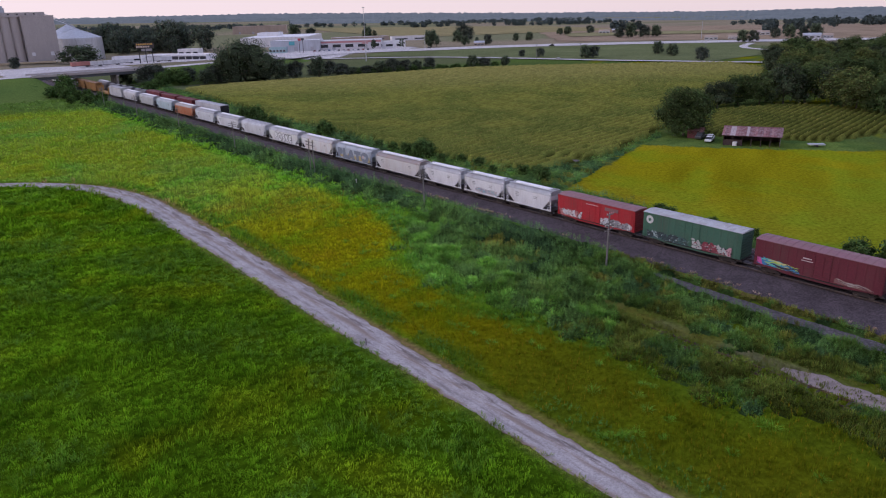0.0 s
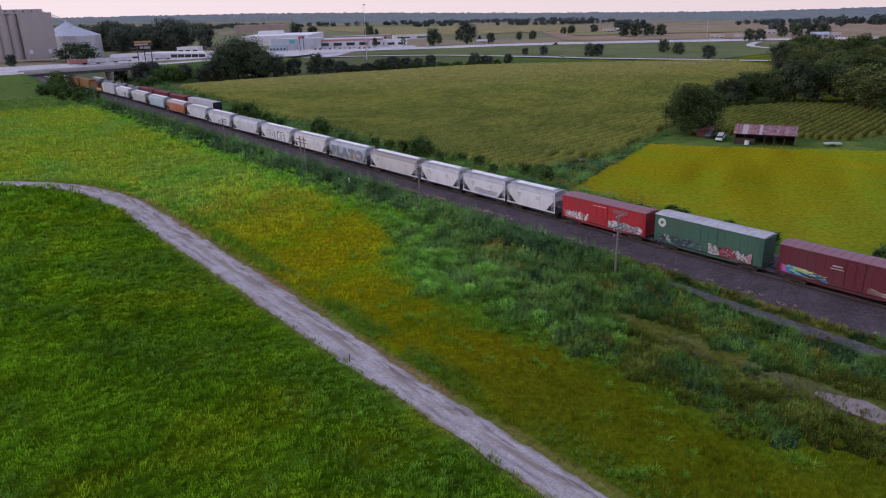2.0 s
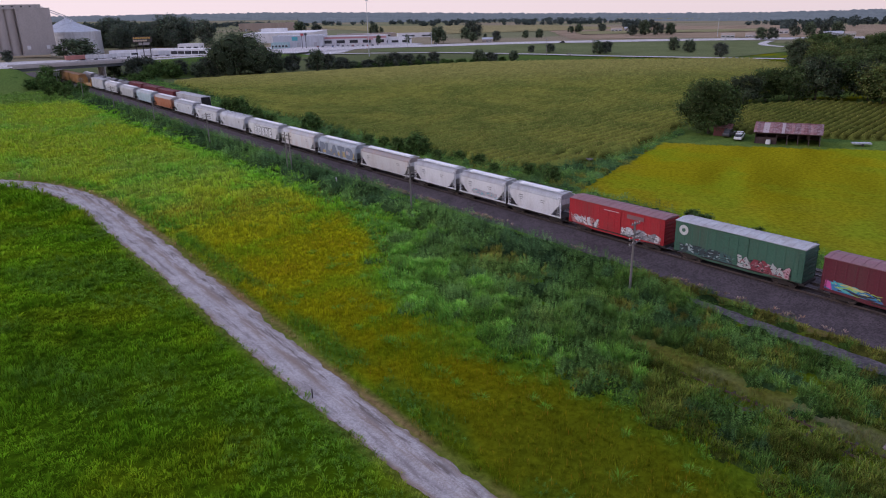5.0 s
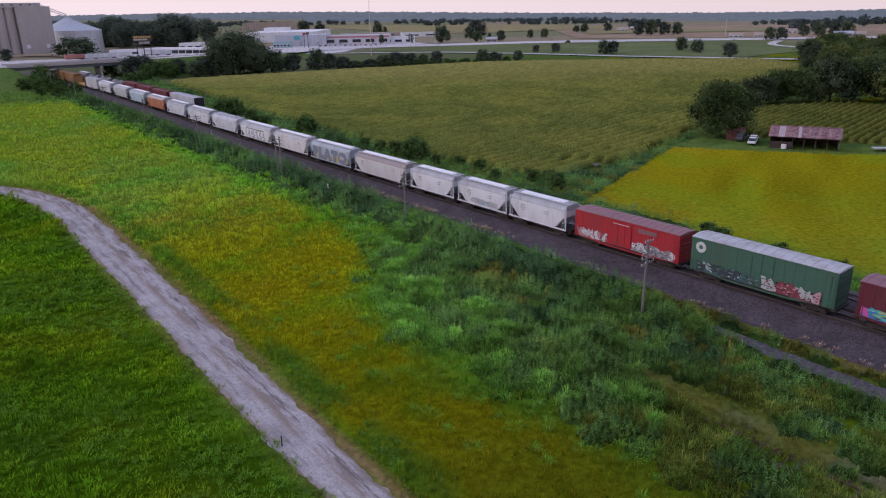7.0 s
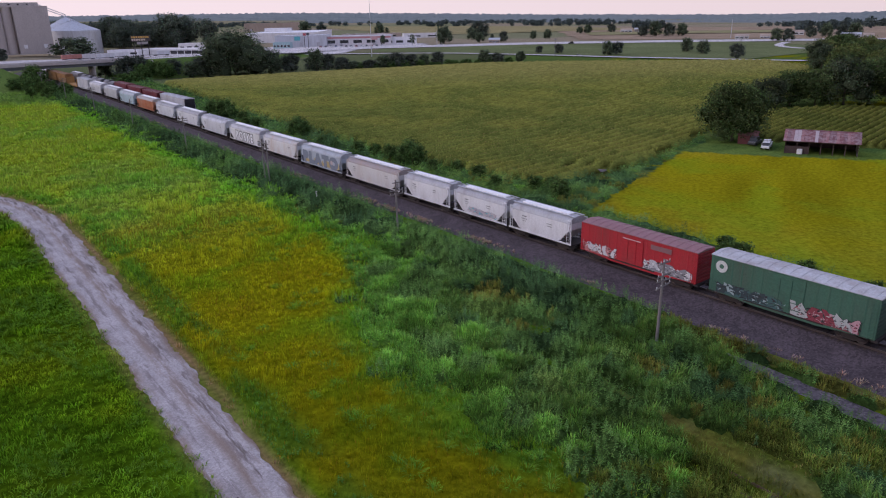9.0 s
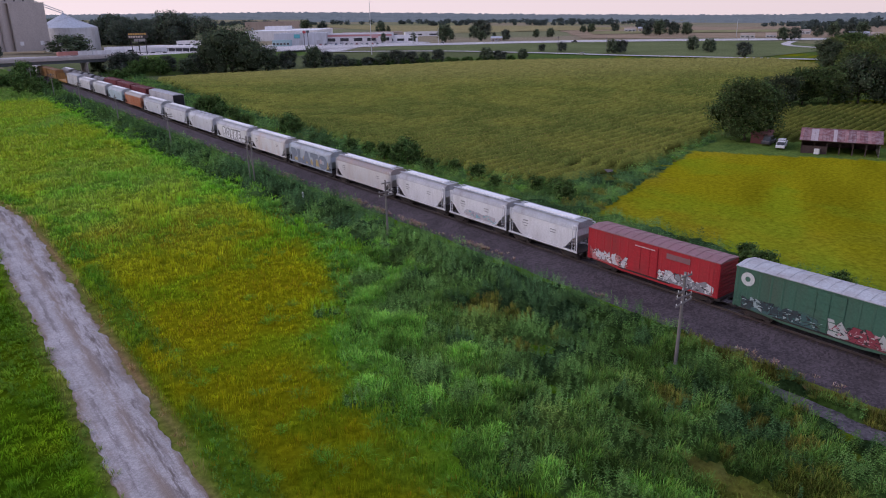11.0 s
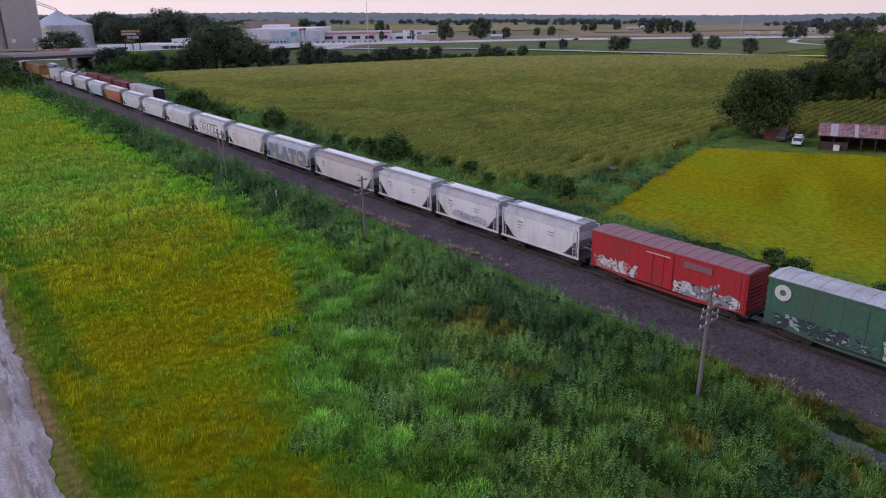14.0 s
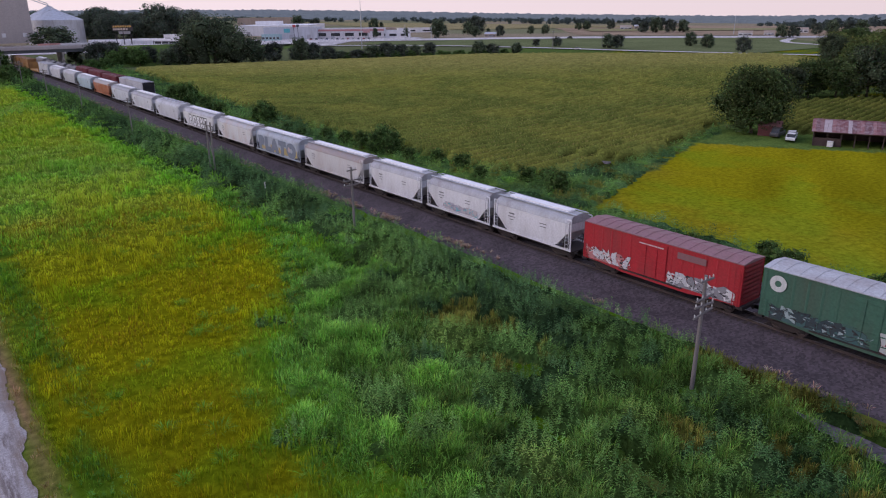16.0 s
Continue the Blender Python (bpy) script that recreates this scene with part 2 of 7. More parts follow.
cl_.new(cb2.outputs[0], cb_.inputs["Normal"])
BARK = paint("bark", (.09, .07, .05), 0.9, grain=3, bump=0.03)


def gravel(name, a, b_, scale, rough=0.95, patch=0.25, stones=.42):
    m, t, b, l = nodes_of(name)
    tc = add(t, "ShaderNodeTexCoord")
    v = add(t, "ShaderNodeTexVoronoi", Scale=scale)
    l.new(tc.outputs["Object"], v.inputs["Vector"])
    n = add(t, "ShaderNodeTexNoise", Scale=patch, Detail=7.0, Roughness=0.65)
    l.new(tc.outputs["Object"], n.inputs["Vector"])
    r = add(t, "ShaderNodeValToRGB")
    r.color_ramp.elements[0].position, r.color_ramp.elements[1].position = 0.38, 0.62
    r.color_ramp.elements[0].color, r.color_ramp.elements[1].color = (*a, 1), (*b_, 1)
    l.new(n.outputs["Fac"], r.inputs["Fac"])
    hv = add(t, "ShaderNodeHueSaturation")
    sp = add(t, "ShaderNodeSeparateColor")
    l.new(v.outputs["Color"], sp.inputs[0])
    q = add(t, "ShaderNodeMapRange")
    q.inputs["To Min"].default_value, q.inputs["To Max"].default_value = 1 - stones, 1 + stones
    l.new(sp.outputs[0], q.inputs["Value"])
    l.new(q.outputs[0], hv.inputs["Value"])
    l.new(r.outputs[0], hv.inputs["Color"])
    l.new(hv.outputs[0], b.inputs["Base Color"])
    b.inputs["Roughness"].default_value = rough
    bp = add(t, "ShaderNodeBump", Strength=0.7, Distance=0.04)
    l.new(v.outputs["Distance"], bp.inputs["Height"])
    l.new(bp.outputs[0], b.inputs["Normal"])
    return m


def rutted():
    """Pale gravel with two worn wheel tracks, brown fines between and damp dips."""
    m = gravel("pale_gravel", (.375, .345, .34), (.47, .435, .43), 9.0, patch=0.35, stones=.2)
    t, l = m.node_tree, m.node_tree.links
    b = t.nodes["Principled BSDF"]
    b.inputs["Specular IOR Level"].default_value = 0.15
    src = b.inputs["Base Color"].links[0].from_socket
    at = add(t, "ShaderNodeVertexColor")
    at.layer_name = "tint"
    sp = add(t, "ShaderNodeSeparateColor")
    l.new(at.outputs["Color"], sp.inputs[0])
    tc = add(t, "ShaderNodeTexCoord")
    n = add(t, "ShaderNodeTexNoise", Scale=1.0, Detail=9.0, Roughness=.72)
    mp = add(t, "ShaderNodeMapping")
    mp.inputs["Scale"].default_value = (1.25, .15, 1.0)
    l.new(tc.outputs["Object"], mp.inputs[0])
    l.new(mp.outputs[0], n.inputs["Vector"])

    def blend(fac, lo, hi, color, under):
        mu = add(t, "ShaderNodeMath")
        mu.operation = "MULTIPLY"
        l.new(fac, mu.inputs[0])
        r = add(t, "ShaderNodeMapRange")
        r.inputs["From Min"].default_value, r.inputs["From Max"].default_value = lo, hi
        l.new(n.outputs["Fac"], r.inputs["Value"])
        l.new(r.outputs[0], mu.inputs[1])
        x = add(t, "ShaderNodeMix")
        x.data_type = "RGBA"
        l.new(mu.outputs[0], x.inputs["Factor"])
        l.new(under, x.inputs["A"])
        x.inputs["B"].default_value = (*color, 1)
        return x.outputs["Result"]
    s1 = blend(sp.outputs[0], .40, .54, (.25, .185, .135), src)
    s2 = blend(sp.outputs[1], .48, .57, (.17, .14, .125), s1)
    l.new(s2, b.inputs["Base Color"])
    return m


ROAD_MAT = rutted()
BALLAST_MAT = gravel("ballast", (.052, .040, .045), (.082, .064, .072), 6.0, patch=0.3, stones=.4)
CINDER_MAT = gravel("cinder", (.07, .06, .067), (.115, .098, .107), 5.0, patch=0.5, stones=.5)
SLAB_MAT = paint("old_concrete", (.30, .24, .22), 0.9, grain=0.8, streak=False, dirt=(.12, .10, .08), dirt_amount=.5)
CONCRETE = paint("concrete", (.48, .43, .40), 0.9, grain=0.15, vary=.12, dirt=(.30, .26, .24))
RAIL_MAT = paint("rail_steel", (.20, .17, .16), 0.35, 0.9, grain=4)
TIE_MAT = paint("creosoted_timber", (.06, .045, .04), 0.9, grain=5, bump=.02)
WOODPOLE = paint("weathered_wood", (.20, .18, .17), 0.9, grain=3, dirt=(.10, .09, .08))
GLASSY = paint("window_dark", (.03, .035, .04), 0.15, grain=1, vary=.1)
DARK = paint("dark_steel", (.035, .03, .03), 0.7, 0.2, grain=2, dirt=(.09, .05, .03))
STEEL = paint("galvanised", (.55, .57, .60), 0.45, 0.5, grain=.5, vary=.12)
WHITE = paint("white_panel", (.80, .79, .79), 0.6, grain=.4, vary=.06, dirt=(.4, .38, .36))
INSULATOR = paint("insulator", (.6, .6, .58), 0.2, grain=5)


# ---- mesh building ----
class MB:
    """Collects vertices and faces of one mesh."""

    def __init__(self):
        self.v, self.f = [], []

    def poly(self, pts, faces):
        o = len(self.v)
        self.v += [tuple(p) for p in pts]
        self.f += [tuple(o + i for i in f) for f in faces]
        return self

    def box(self, x0, y0, z0, x1, y1, z1, c=0.0):
        """A box; c: chamfer of its upright edges."""
        if c:
            ring = [(x0 + c, y0), (x1 - c, y0), (x1, y0 + c), (x1, y1 - c), (x1 - c, y1), (x0 + c, y1), (x0, y1 - c), (x0, y0 + c)]
        else:
            ring = [(x0, y0), (x1, y0), (x1, y1), (x0, y1)]
        return self.prism(ring, z0, z1)

    def prism(self, ring, z0, z1):
        n = len(ring)
        pts = [(x, y, z0) for x, y in ring] + [(x, y, z1) for x, y in ring]
        return self.poly(pts, [tuple(range(n))[::-1], tuple(range(n, 2 * n))] + [(i, (i + 1) % n, n + (i + 1) % n, n + i) for i in range(n)])

    def tube(self, a, b, r0, r1=None, n=8, caps=True):
        a, b = Vector(a), Vector(b)
        r1 = r0 if r1 is None else r1
        w = (b - a).normalized()
        u = w.orthogonal().normalized()
        k = w.cross(u)
        pts = []
        for c, r in ((a, r0), (b, r1)):
            pts += [c + (u * math.cos(2 * math.pi * i / n) + k * math.sin(2 * math.pi * i / n)) * r for i in range(n)]
        fs = [(i, (i + 1) % n, n + (i + 1) % n, n + i) for i in range(n)]
        if caps:
            fs += [tuple(range(n))[::-1], tuple(range(n, 2 * n))]
        return self.poly(pts, fs)

    def loft(self, rings, caps=True):
        n = len(rings[0])
        pts = [p for r in rings for p in r]
        fs = []
        for k in range(len(rings) - 1):
            fs += [(k * n + i, k * n + (i + 1) % n, (k + 1) * n + (i + 1) % n, (k + 1) * n + i) for i in range(n)]
        if caps:
            fs += [tuple(range(n))[::-1], tuple((len(rings) - 1) * n + i for i in range(n))]
        return self.poly(pts, fs)

    def mesh(self, name, mat=None, smooth=False):
        me = bpy.data.meshes.new(name)
        me.from_pydata(self.v, [], self.f)
        bm = bmesh.new()
        bm.from_mesh(me)
        bmesh.ops.recalc_face_normals(bm, faces=bm.faces)
        bm.to_mesh(me)
        bm.free()
        if mat:
            me.materials.append(mat)
        if smooth:
            me.shade_smooth()
            me.set_sharp_from_angle(angle=.6)
        return me


def part(name, mb, mat, parent, label="", smooth=False, loc=None):
    me = mb if isinstance(mb, bpy.types.Mesh) else mb.mesh(name, mat, smooth)
    ob = new(name, me)
    ob.parent = parent
    if loc is not None:
        ob.location = loc
    if label:
        tagged(ob, label)
    return ob


def thing(name, label, category, group="", at=(0, 0, 0), turn=0.0, kind=""):
    ob = new(name)
    ob.empty_display_size = 0.3
    ob.matrix_basis = pose(*at, 0, 0, turn)
    return tagged(ob, label, category, group, kind)


def raw_mesh(name, verts, faces, mat, tint=None, smooth=False):
    """A mesh straight from arrays of points, faces of one size and point tints."""
    verts, faces = np.asarray(verts, np.float32), np.asarray(faces, np.int32)
    k = faces.shape[1]
    me = bpy.data.meshes.new(name)
    me.vertices.add(len(verts))
    me.vertices.foreach_set("co", verts.ravel())
    me.loops.add(faces.size)
    me.loops.foreach_set("vertex_index", faces.ravel())
    me.polygons.add(len(faces))
    me.polygons.foreach_set("loop_start", np.arange(len(faces), dtype=np.int32) * k)
    if tint is not None:
        ca = me.color_attributes.new("tint", "FLOAT_COLOR", "POINT")
        rgba = np.ones((len(verts), 4), np.float32)
        rgba[:, :3] = tint
        ca.data.foreach_set("color", rgba.ravel())
    me.materials.append(mat)
    me.update(calc_edges=True)
    me.validate()
    if smooth:
        me.shade_smooth()
    return me


# ---- ground, one sheet to the horizon ----
def graded(lo, hi, step, out_lo, out_hi, grow=1.22):
    mid = list(np.arange(lo, hi, step))
    s, up = step, [hi]
    while up[-1] < out_hi:
        s *= grow
        up.append(up[-1] + s)
    s, dn = step, [lo]
    while dn[-1] > out_lo:
        s *= grow
        dn.append(dn[-1] - s)
    return np.array(dn[:0:-1] + mid + up)


gx, gy = graded(-80, 126, 1.0, -4200, 4600, 1.08), graded(-62, 140, 1.1, -1500, 4600, 1.08)
GX, GY = np.meshgrid(gx, gy, indexing="ij")
GZ = base(GX, GY) - 0.06 + 0.22 * (fbm(GX, GY, 5) - .5) * (np.abs(GX - road_mid(np.clip(GY, -90, 150))) > 2.6)
under = (GX > 5.0) & (GX < 23)
GZ[under] = base(GX, GY)[under] - 0.12
nx, ny = len(gx), len(gy)
idx = np.arange(nx * ny).reshape(nx, ny)
quads = np.stack([idx[:-1, :-1], idx[1:, :-1], idx[1:, 1:], idx[:-1, 1:]], -1).reshape(-1, 4)
# ground under long grass tinted darker near the flight, most west of the road
FLOOR_DIM = 1 - (.20 + .2 * sstep((road_mid(np.clip(GY, -90, 150)) - GX) / 3)) * (GX < 6) * sstep((190 - np.hypot(GX + 55, GY + 35)) / 130) * (np.abs(GX - road_mid(np.clip(GY, -90, 150))) > 3.2)
ground = new("ground", raw_mesh("ground", np.stack([GX, GY, GZ], -1).reshape(-1, 3), quads, GROUND_MAT, (ground_color(GX, GY) * FLOOR_DIM[..., None]).reshape(-1, 3), True))
tagged(ground, "flat farmland of rough grass and distant stubble fields", "ground", kind="structure")


def ribbon(name, mids, widths, mat, lift, label, category, rag=0.35, kind="structure", step=.3, cross=22):
    """A strip of paving along a line of points, with ragged edges."""
    mids = np.array(mids, float)
    seg = np.r_[0, np.cumsum(np.hypot(*np.diff(mids, axis=0).T))]
    s = np.arange(0, seg[-1], step)
    px, py, w = np.interp(s, seg, mids[:, 0]), np.interp(s, seg, mids[:, 1]), np.interp(s, seg, widths)
    k = max(1, int(6 / step))
    ker = np.ones(2 * k + 1) / (2 * k + 1)
    px = np.convolve(np.pad(px, k, "edge"), ker, "valid")
    py = np.convolve(np.pad(py, k, "edge"), ker, "valid")
    tx, ty = np.gradient(px), np.gradient(py)
    ln = np.hypot(tx, ty) + 1e-9
    qx, qy = ty / ln, -tx / ln
    u = np.linspace(-1, 1, cross + 1)
    ea = 1 + rag * (fbm(s, s * 0 + 3, 6.0) - .5) + .4 * rag * (vnoise(s, s * 0 + 20, 1.1) - .5) + .35 * rag * (vnoise(s, s * 0 + 40, .45) - .5)
    eb = 1 + rag * (fbm(s, s * 0 + 9, 5.0) - .5) + .4 * rag * (vnoise(s, s * 0 + 27, 1.0) - .5) + .35 * rag * (vnoise(s, s * 0 + 47, .45) - .5)
    off = np.where(u[None] < 0, u[None] * ea[:, None], u[None] * eb[:, None]) * w[:, None] / 2
    X, Y = px[:, None] + qx[:, None] * off, py[:, None] + qy[:, None] * off
    Z = base(X, Y) + lift * (1 - 1.3 * np.abs(u[None]) ** 6)
    ii = np.arange(X.size).reshape(X.shape)
    q = np.stack([ii[:-1, :-1], ii[1:, :-1], ii[1:, 1:], ii[:-1, 1:]], -1).reshape(-1, 4)[:, ::-1]
    U = np.broadcast_to(u[None], X.shape)
    wear = np.stack([np.clip(np.exp(-((U - .12) / .24) ** 2) * .8 + np.exp(-((np.abs(U) - 1) / .25) ** 2), 0, 1), np.clip(np.exp(-((U - .5) / .24) ** 2) + .7 * np.exp(-((U + .45) / .16) ** 2), 0, 1), U * 0], -1)
    ob = new(name, raw_mesh(name, np.stack([X, Y, Z], -1).reshape(-1, 3), q, mat, wear.reshape(-1, 3), smooth=True))
    return tagged(ob, label, category, kind=kind)


ribbon("gravel_road", list(zip(ROAD_X, ROAD_Y)), ROAD_W, ROAD_MAT, 0.05, "pale grey rutted gravel road through meadow grass", "road")
ribbon("cinder_track", [(-1, -90), (.4, -37), (.9, -20), (1.6, -9), (2.4, -4)], [2.6, 2.6, 2.4, 1.9, .6], CINDER_MAT, 0.06, "dark cinder service track beside the ballast", "road")
ribbon("concrete_slab", [(-11.2, -58), (-11.3, -40), (-11.5, -34), (-11.2, -29.0)], [2.9, 2.9, 2.6, .8], SLAB_MAT, 0.07, "cracked pale concrete pad left beside an old siding", "slab", rag=.9)
ribbon("bare_patch", [(48.8, 57.2), (51.2, 55.3), (53.2, 53.7), (55.2, 52.1), (57.4, 50.3)], [.6, 3.2, 4.4, 3.4, .6], gravel("mud", (.10, .08, .078), (.16, .13, .125), 3.0), .14, "bare grey-brown mud at the corn's corner", "soil", rag=.5)

# ---- railway bed ----
def bed():
    ys = np.arange(-140, 420, 1.5)
    prof = [(5.2, -.15), (5.9, .12), (8.6, .32), (9.7, LIFT - .12), (10.2, LIFT), (13.3, LIFT), (13.9, LIFT - .12), (14.6, LIFT - .2), (15.5, LIFT - .1), (16.1, LIFT), (19.1, LIFT), (19.7, LIFT - .1), (21.4, .05), (22.0, -.2)]
    P = np.array(prof)
    edge = np.interp(ys, [-140, -35, -17, 4, 30, 80, 420], [-2.0, -1.6, -.5, .35, 1.0, 1.8, 1.8])
    X = np.repeat(P[None, :, 0], len(ys), 0)
    wgt = np.clip((10.2 - X) / 5.0, 0, 1)
    X = X + wgt * edge[:, None] + .5 * (vnoise(ys, ys * 0, 2.5) - .5)[:, None] * np.array([1, 1, .3] + [0] * 8 + [.2, 1, 1])
    Y = np.repeat(ys[:, None], len(P), 1)
    Z = base(X * 0 + 12, Y) + P[None, :, 1] + .05 * (vnoise(X * 3, Y, 1.2) - .5)
    ii = np.arange(X.size).reshape(X.shape)
    q = np.stack([ii[:-1, :-1], ii[1:, :-1], ii[1:, 1:], ii[:-1, 1:]], -1).reshape(-1, 4)[:, ::-1]
    return tagged(new("ballast_bed", raw_mesh("ballast_bed", np.stack([X, Y, Z], -1).reshape(-1, 3), q, BALLAST_MAT)), "dark purple-grey crushed stone railway ballast", "ballast", kind="structure")


bed()


def zrail(y):
    return float(base(12.0, float(y))) + LIFT + 0.2


# ---- tracks ----
def track(name, cx, y0, y1, near):
    top = thing(name, "steel rails on dark timber sleepers", "railway track", kind="structure")
    ys = np.arange(y0, y1 + .1, 6.0)
    for side in (-.7175, .7175):
        sec = [(-.07, 0), (.07, 0), (.07, .025), (.012, .04), (.012, .12), (.036, .13), (.036, .172), (-.036, .172), (-.036, .13), (-.012, .12), (-.012, .04), (-.07, .025)]
        part("rail", MB().loft([[(cx + side + a, y, zrail(y) - .172 + b) for a, b in sec] for y in ys]), RAIL_MAT, top)
    tie = MB().box(-1.3, -.115, -.17, 1.3, .115, .0, .02).mesh("sleeper", TIE_MAT)
    rest = MB()
    r = random.Random(cx)
    y = y0 + .3
    while y < y1:
        ox, oz = r.uniform(-.05, .05), zrail(y) - .165
        if near[0] < y < near[1]:
            part("sleeper", tie, None, top, loc=(cx + ox, y, oz))
        else:
            rest.box(cx + ox - 1.3, y - .115, oz - .1, cx + ox + 1.3, y + .115, oz)
        y += .55
    tagged(part("sleeper", rest, TIE_MAT, top), kind="stuff")


track("railway_track", TRACK_A, -130, 415, (-42, 0))
track("railway_track", TRACK_B, -130, 415, (-42, 60))

# ---- rolling stock ----
_BOGIE = {}


def bogie_meshes():
    if _BOGIE:
        return _BOGIE
    fr = MB()
    for s in (-1, 1):
        x0, x1 = s * 1.0 - .06, s * 1.0 + .06
        prof = [(-1.25, .38), (-1.25, .62), (-.7, .68), (-.35, .82), (.35, .82), (.7, .68), (1.25, .62), (1.25, .38), (.75, .36), (.4, .2), (-.4, .2), (-.75, .36)]
        fr.loft([[(x, a, b) for a, b in prof] for x in (x0, x1)])
        for a in (-.88, .88):
            fr.tube((s * 1.0 - .1, a, .46), (s * 1.0 + .12, a, .46), .14, n=10)
        for k in (-.16, 0, .16):
            fr.tube((s * 1.0, k, .28), (s * 1.0, k, .62), .06, n=6)
    fr.box(-1.0, -.22, .45, 1.0, .22, .8)
    ws = MB()
    for s in (-1, 1):
        ws.tube((s * .68, 0, 0), (s * .80, 0, 0), .46, n=18)
        ws.tube((s * .64, 0, 0), (s * .68, 0, 0), .50, n=18)
    ws.tube((-1.05, 0, 0), (1.05, 0, 0), .08, n=8)
    cp = MB().box(-.12, 0, .72, .12, .75, .95, .03).box(-.2, .7, .68, .2, .95, 1.0, .05)
    _BOGIE["frame"], _BOGIE["wheel"], _BOGIE["coupler"] = fr.mesh("bogie", DARK), ws.mesh("wheelset", RAIL_MAT), cp.mesh("coupler", DARK)
    return _BOGIE


def running_gear(top, L, inset=2.0):
    m = bogie_meshes()
    for s in (-1, 1):
        b = part("bogie", m["frame"], None, top, loc=(0, s * (L / 2 - inset), 0))
        for a in (-.88, .88):
            part("wheelset", m["wheel"], None, b, loc=(0, a, .47))
        c = part("coupler", m["coupler"], None, top, loc=(0, s * (L / 2 - .2), 0))
        if s < 0:
            c.rotation_euler = (0, 0, math.pi)


def ladder(top, x, y, z0, z1, mat, along="y", w=.42):
    mb = MB()
    for k in (-w / 2, w / 2):
        a = (x, y + k) if along == "y" else (x + k, y)
        mb.box(a[0] - .02, a[1] - .02, z0, a[0] + .02, a[1] + .02, z1)
    z = z0 + .2
    while z < z1:
        a, b = ((x, y - w / 2, z), (x, y + w / 2, z)) if along == "y" else ((x - w / 2, y, z), (x + w / 2, y, z))
        mb.tube(a, b, .02, n=5)
        z += .35
    part("ladder", mb, mat, top)


def bars(top, y, z, rows, x, mat, name="lettering"):
    """Unreadable stencilled markings: plain bars."""
    mb = MB()
    for k, (w, h) in enumerate(rows):
        mb.box(x - .006, y - w / 2, z - k * .3, x, y + w / 2, z - k * .3 + h)
    part(name, mb, mat, top)


FLAT = {}


def flat(color, rough=.55):
    if color not in FLAT:
        FLAT[color] = paint("spray_paint", color, rough, grain=3, vary=.12, dirt_amount=.25)
    return FLAT[color]


def graffiti(top, x, y0, y1, z0, z1, palette, seed, n=5, outline=(.02, .02, .025)):
    """A sprayed piece: fat interlocking letter-like shapes with dark rims, cuts and highlights."""
    r = random.Random(seed)
    g = part("graffiti", MB().poly([(x - .001, y0, z0), (x - .001, y1, z0), (x - .001, y1 - .2, z0 + (z1 - z0) * .45), (x - .001, y0 + .15, z0 + (z1 - z0) * .5)], [(0, 1, 2, 3)]), flat(palette[-1]), top, "sprayed graffiti in several colours")
    w = (y1 - y0) / n

    def patch(pts, col, lev):
        part("paint_patch", MB().poly([(x - .003 - .002 * lev, a, min(z1, max(z0, b))) for a, b in pts], [tuple(range(len(pts)))]), flat(col), g)
    for k in range(n):
        cy, cz, hh = y0 + (k + .5) * w, (z0 + z1) / 2 + r.uniform(-.12, .12) * (z1 - z0), (z1 - z0) / 2
        lean, m = r.uniform(-.4, .4), 8
        pts = []
        for i in range(m):
            a = 2 * math.pi * (i + r.uniform(-.3, .3)) / m
            rr = r.uniform(.45, 1.25)
            sq = 1 / max(abs(math.cos(a)), abs(math.sin(a)))
            dz = math.sin(a) * hh * rr * sq
            pts.append((cy + math.cos(a) * w * .6 * rr * sq + lean * dz, cz + dz))
        patch([(cy + (a - cy) * 1.12, cz + (b - cz) * 1.06) for a, b in pts], outline, k % 2)
        patch(pts, palette[r.randrange(len(palette))], 2 + k % 2)
        for q in range(13):
            col = outline if q % 3 == 0 else palette[r.randrange(len(palette))]
            py, pz, l, t = cy + r.uniform(-.6, .6) * w, cz + r.uniform(-.9, .6) * hh, r.uniform(.03, .3) * w, r.uniform(.05, .3) * hh
            sk = r.uniform(-.8, .8) * w * .4
            patch([(py - l, pz), (py + l, pz + r.uniform(-.2, .2)), (py + l * .6 + sk, pz + t), (py - l * .5 + sk, pz + t * r.uniform(.4, 1))], col, 4 + q)


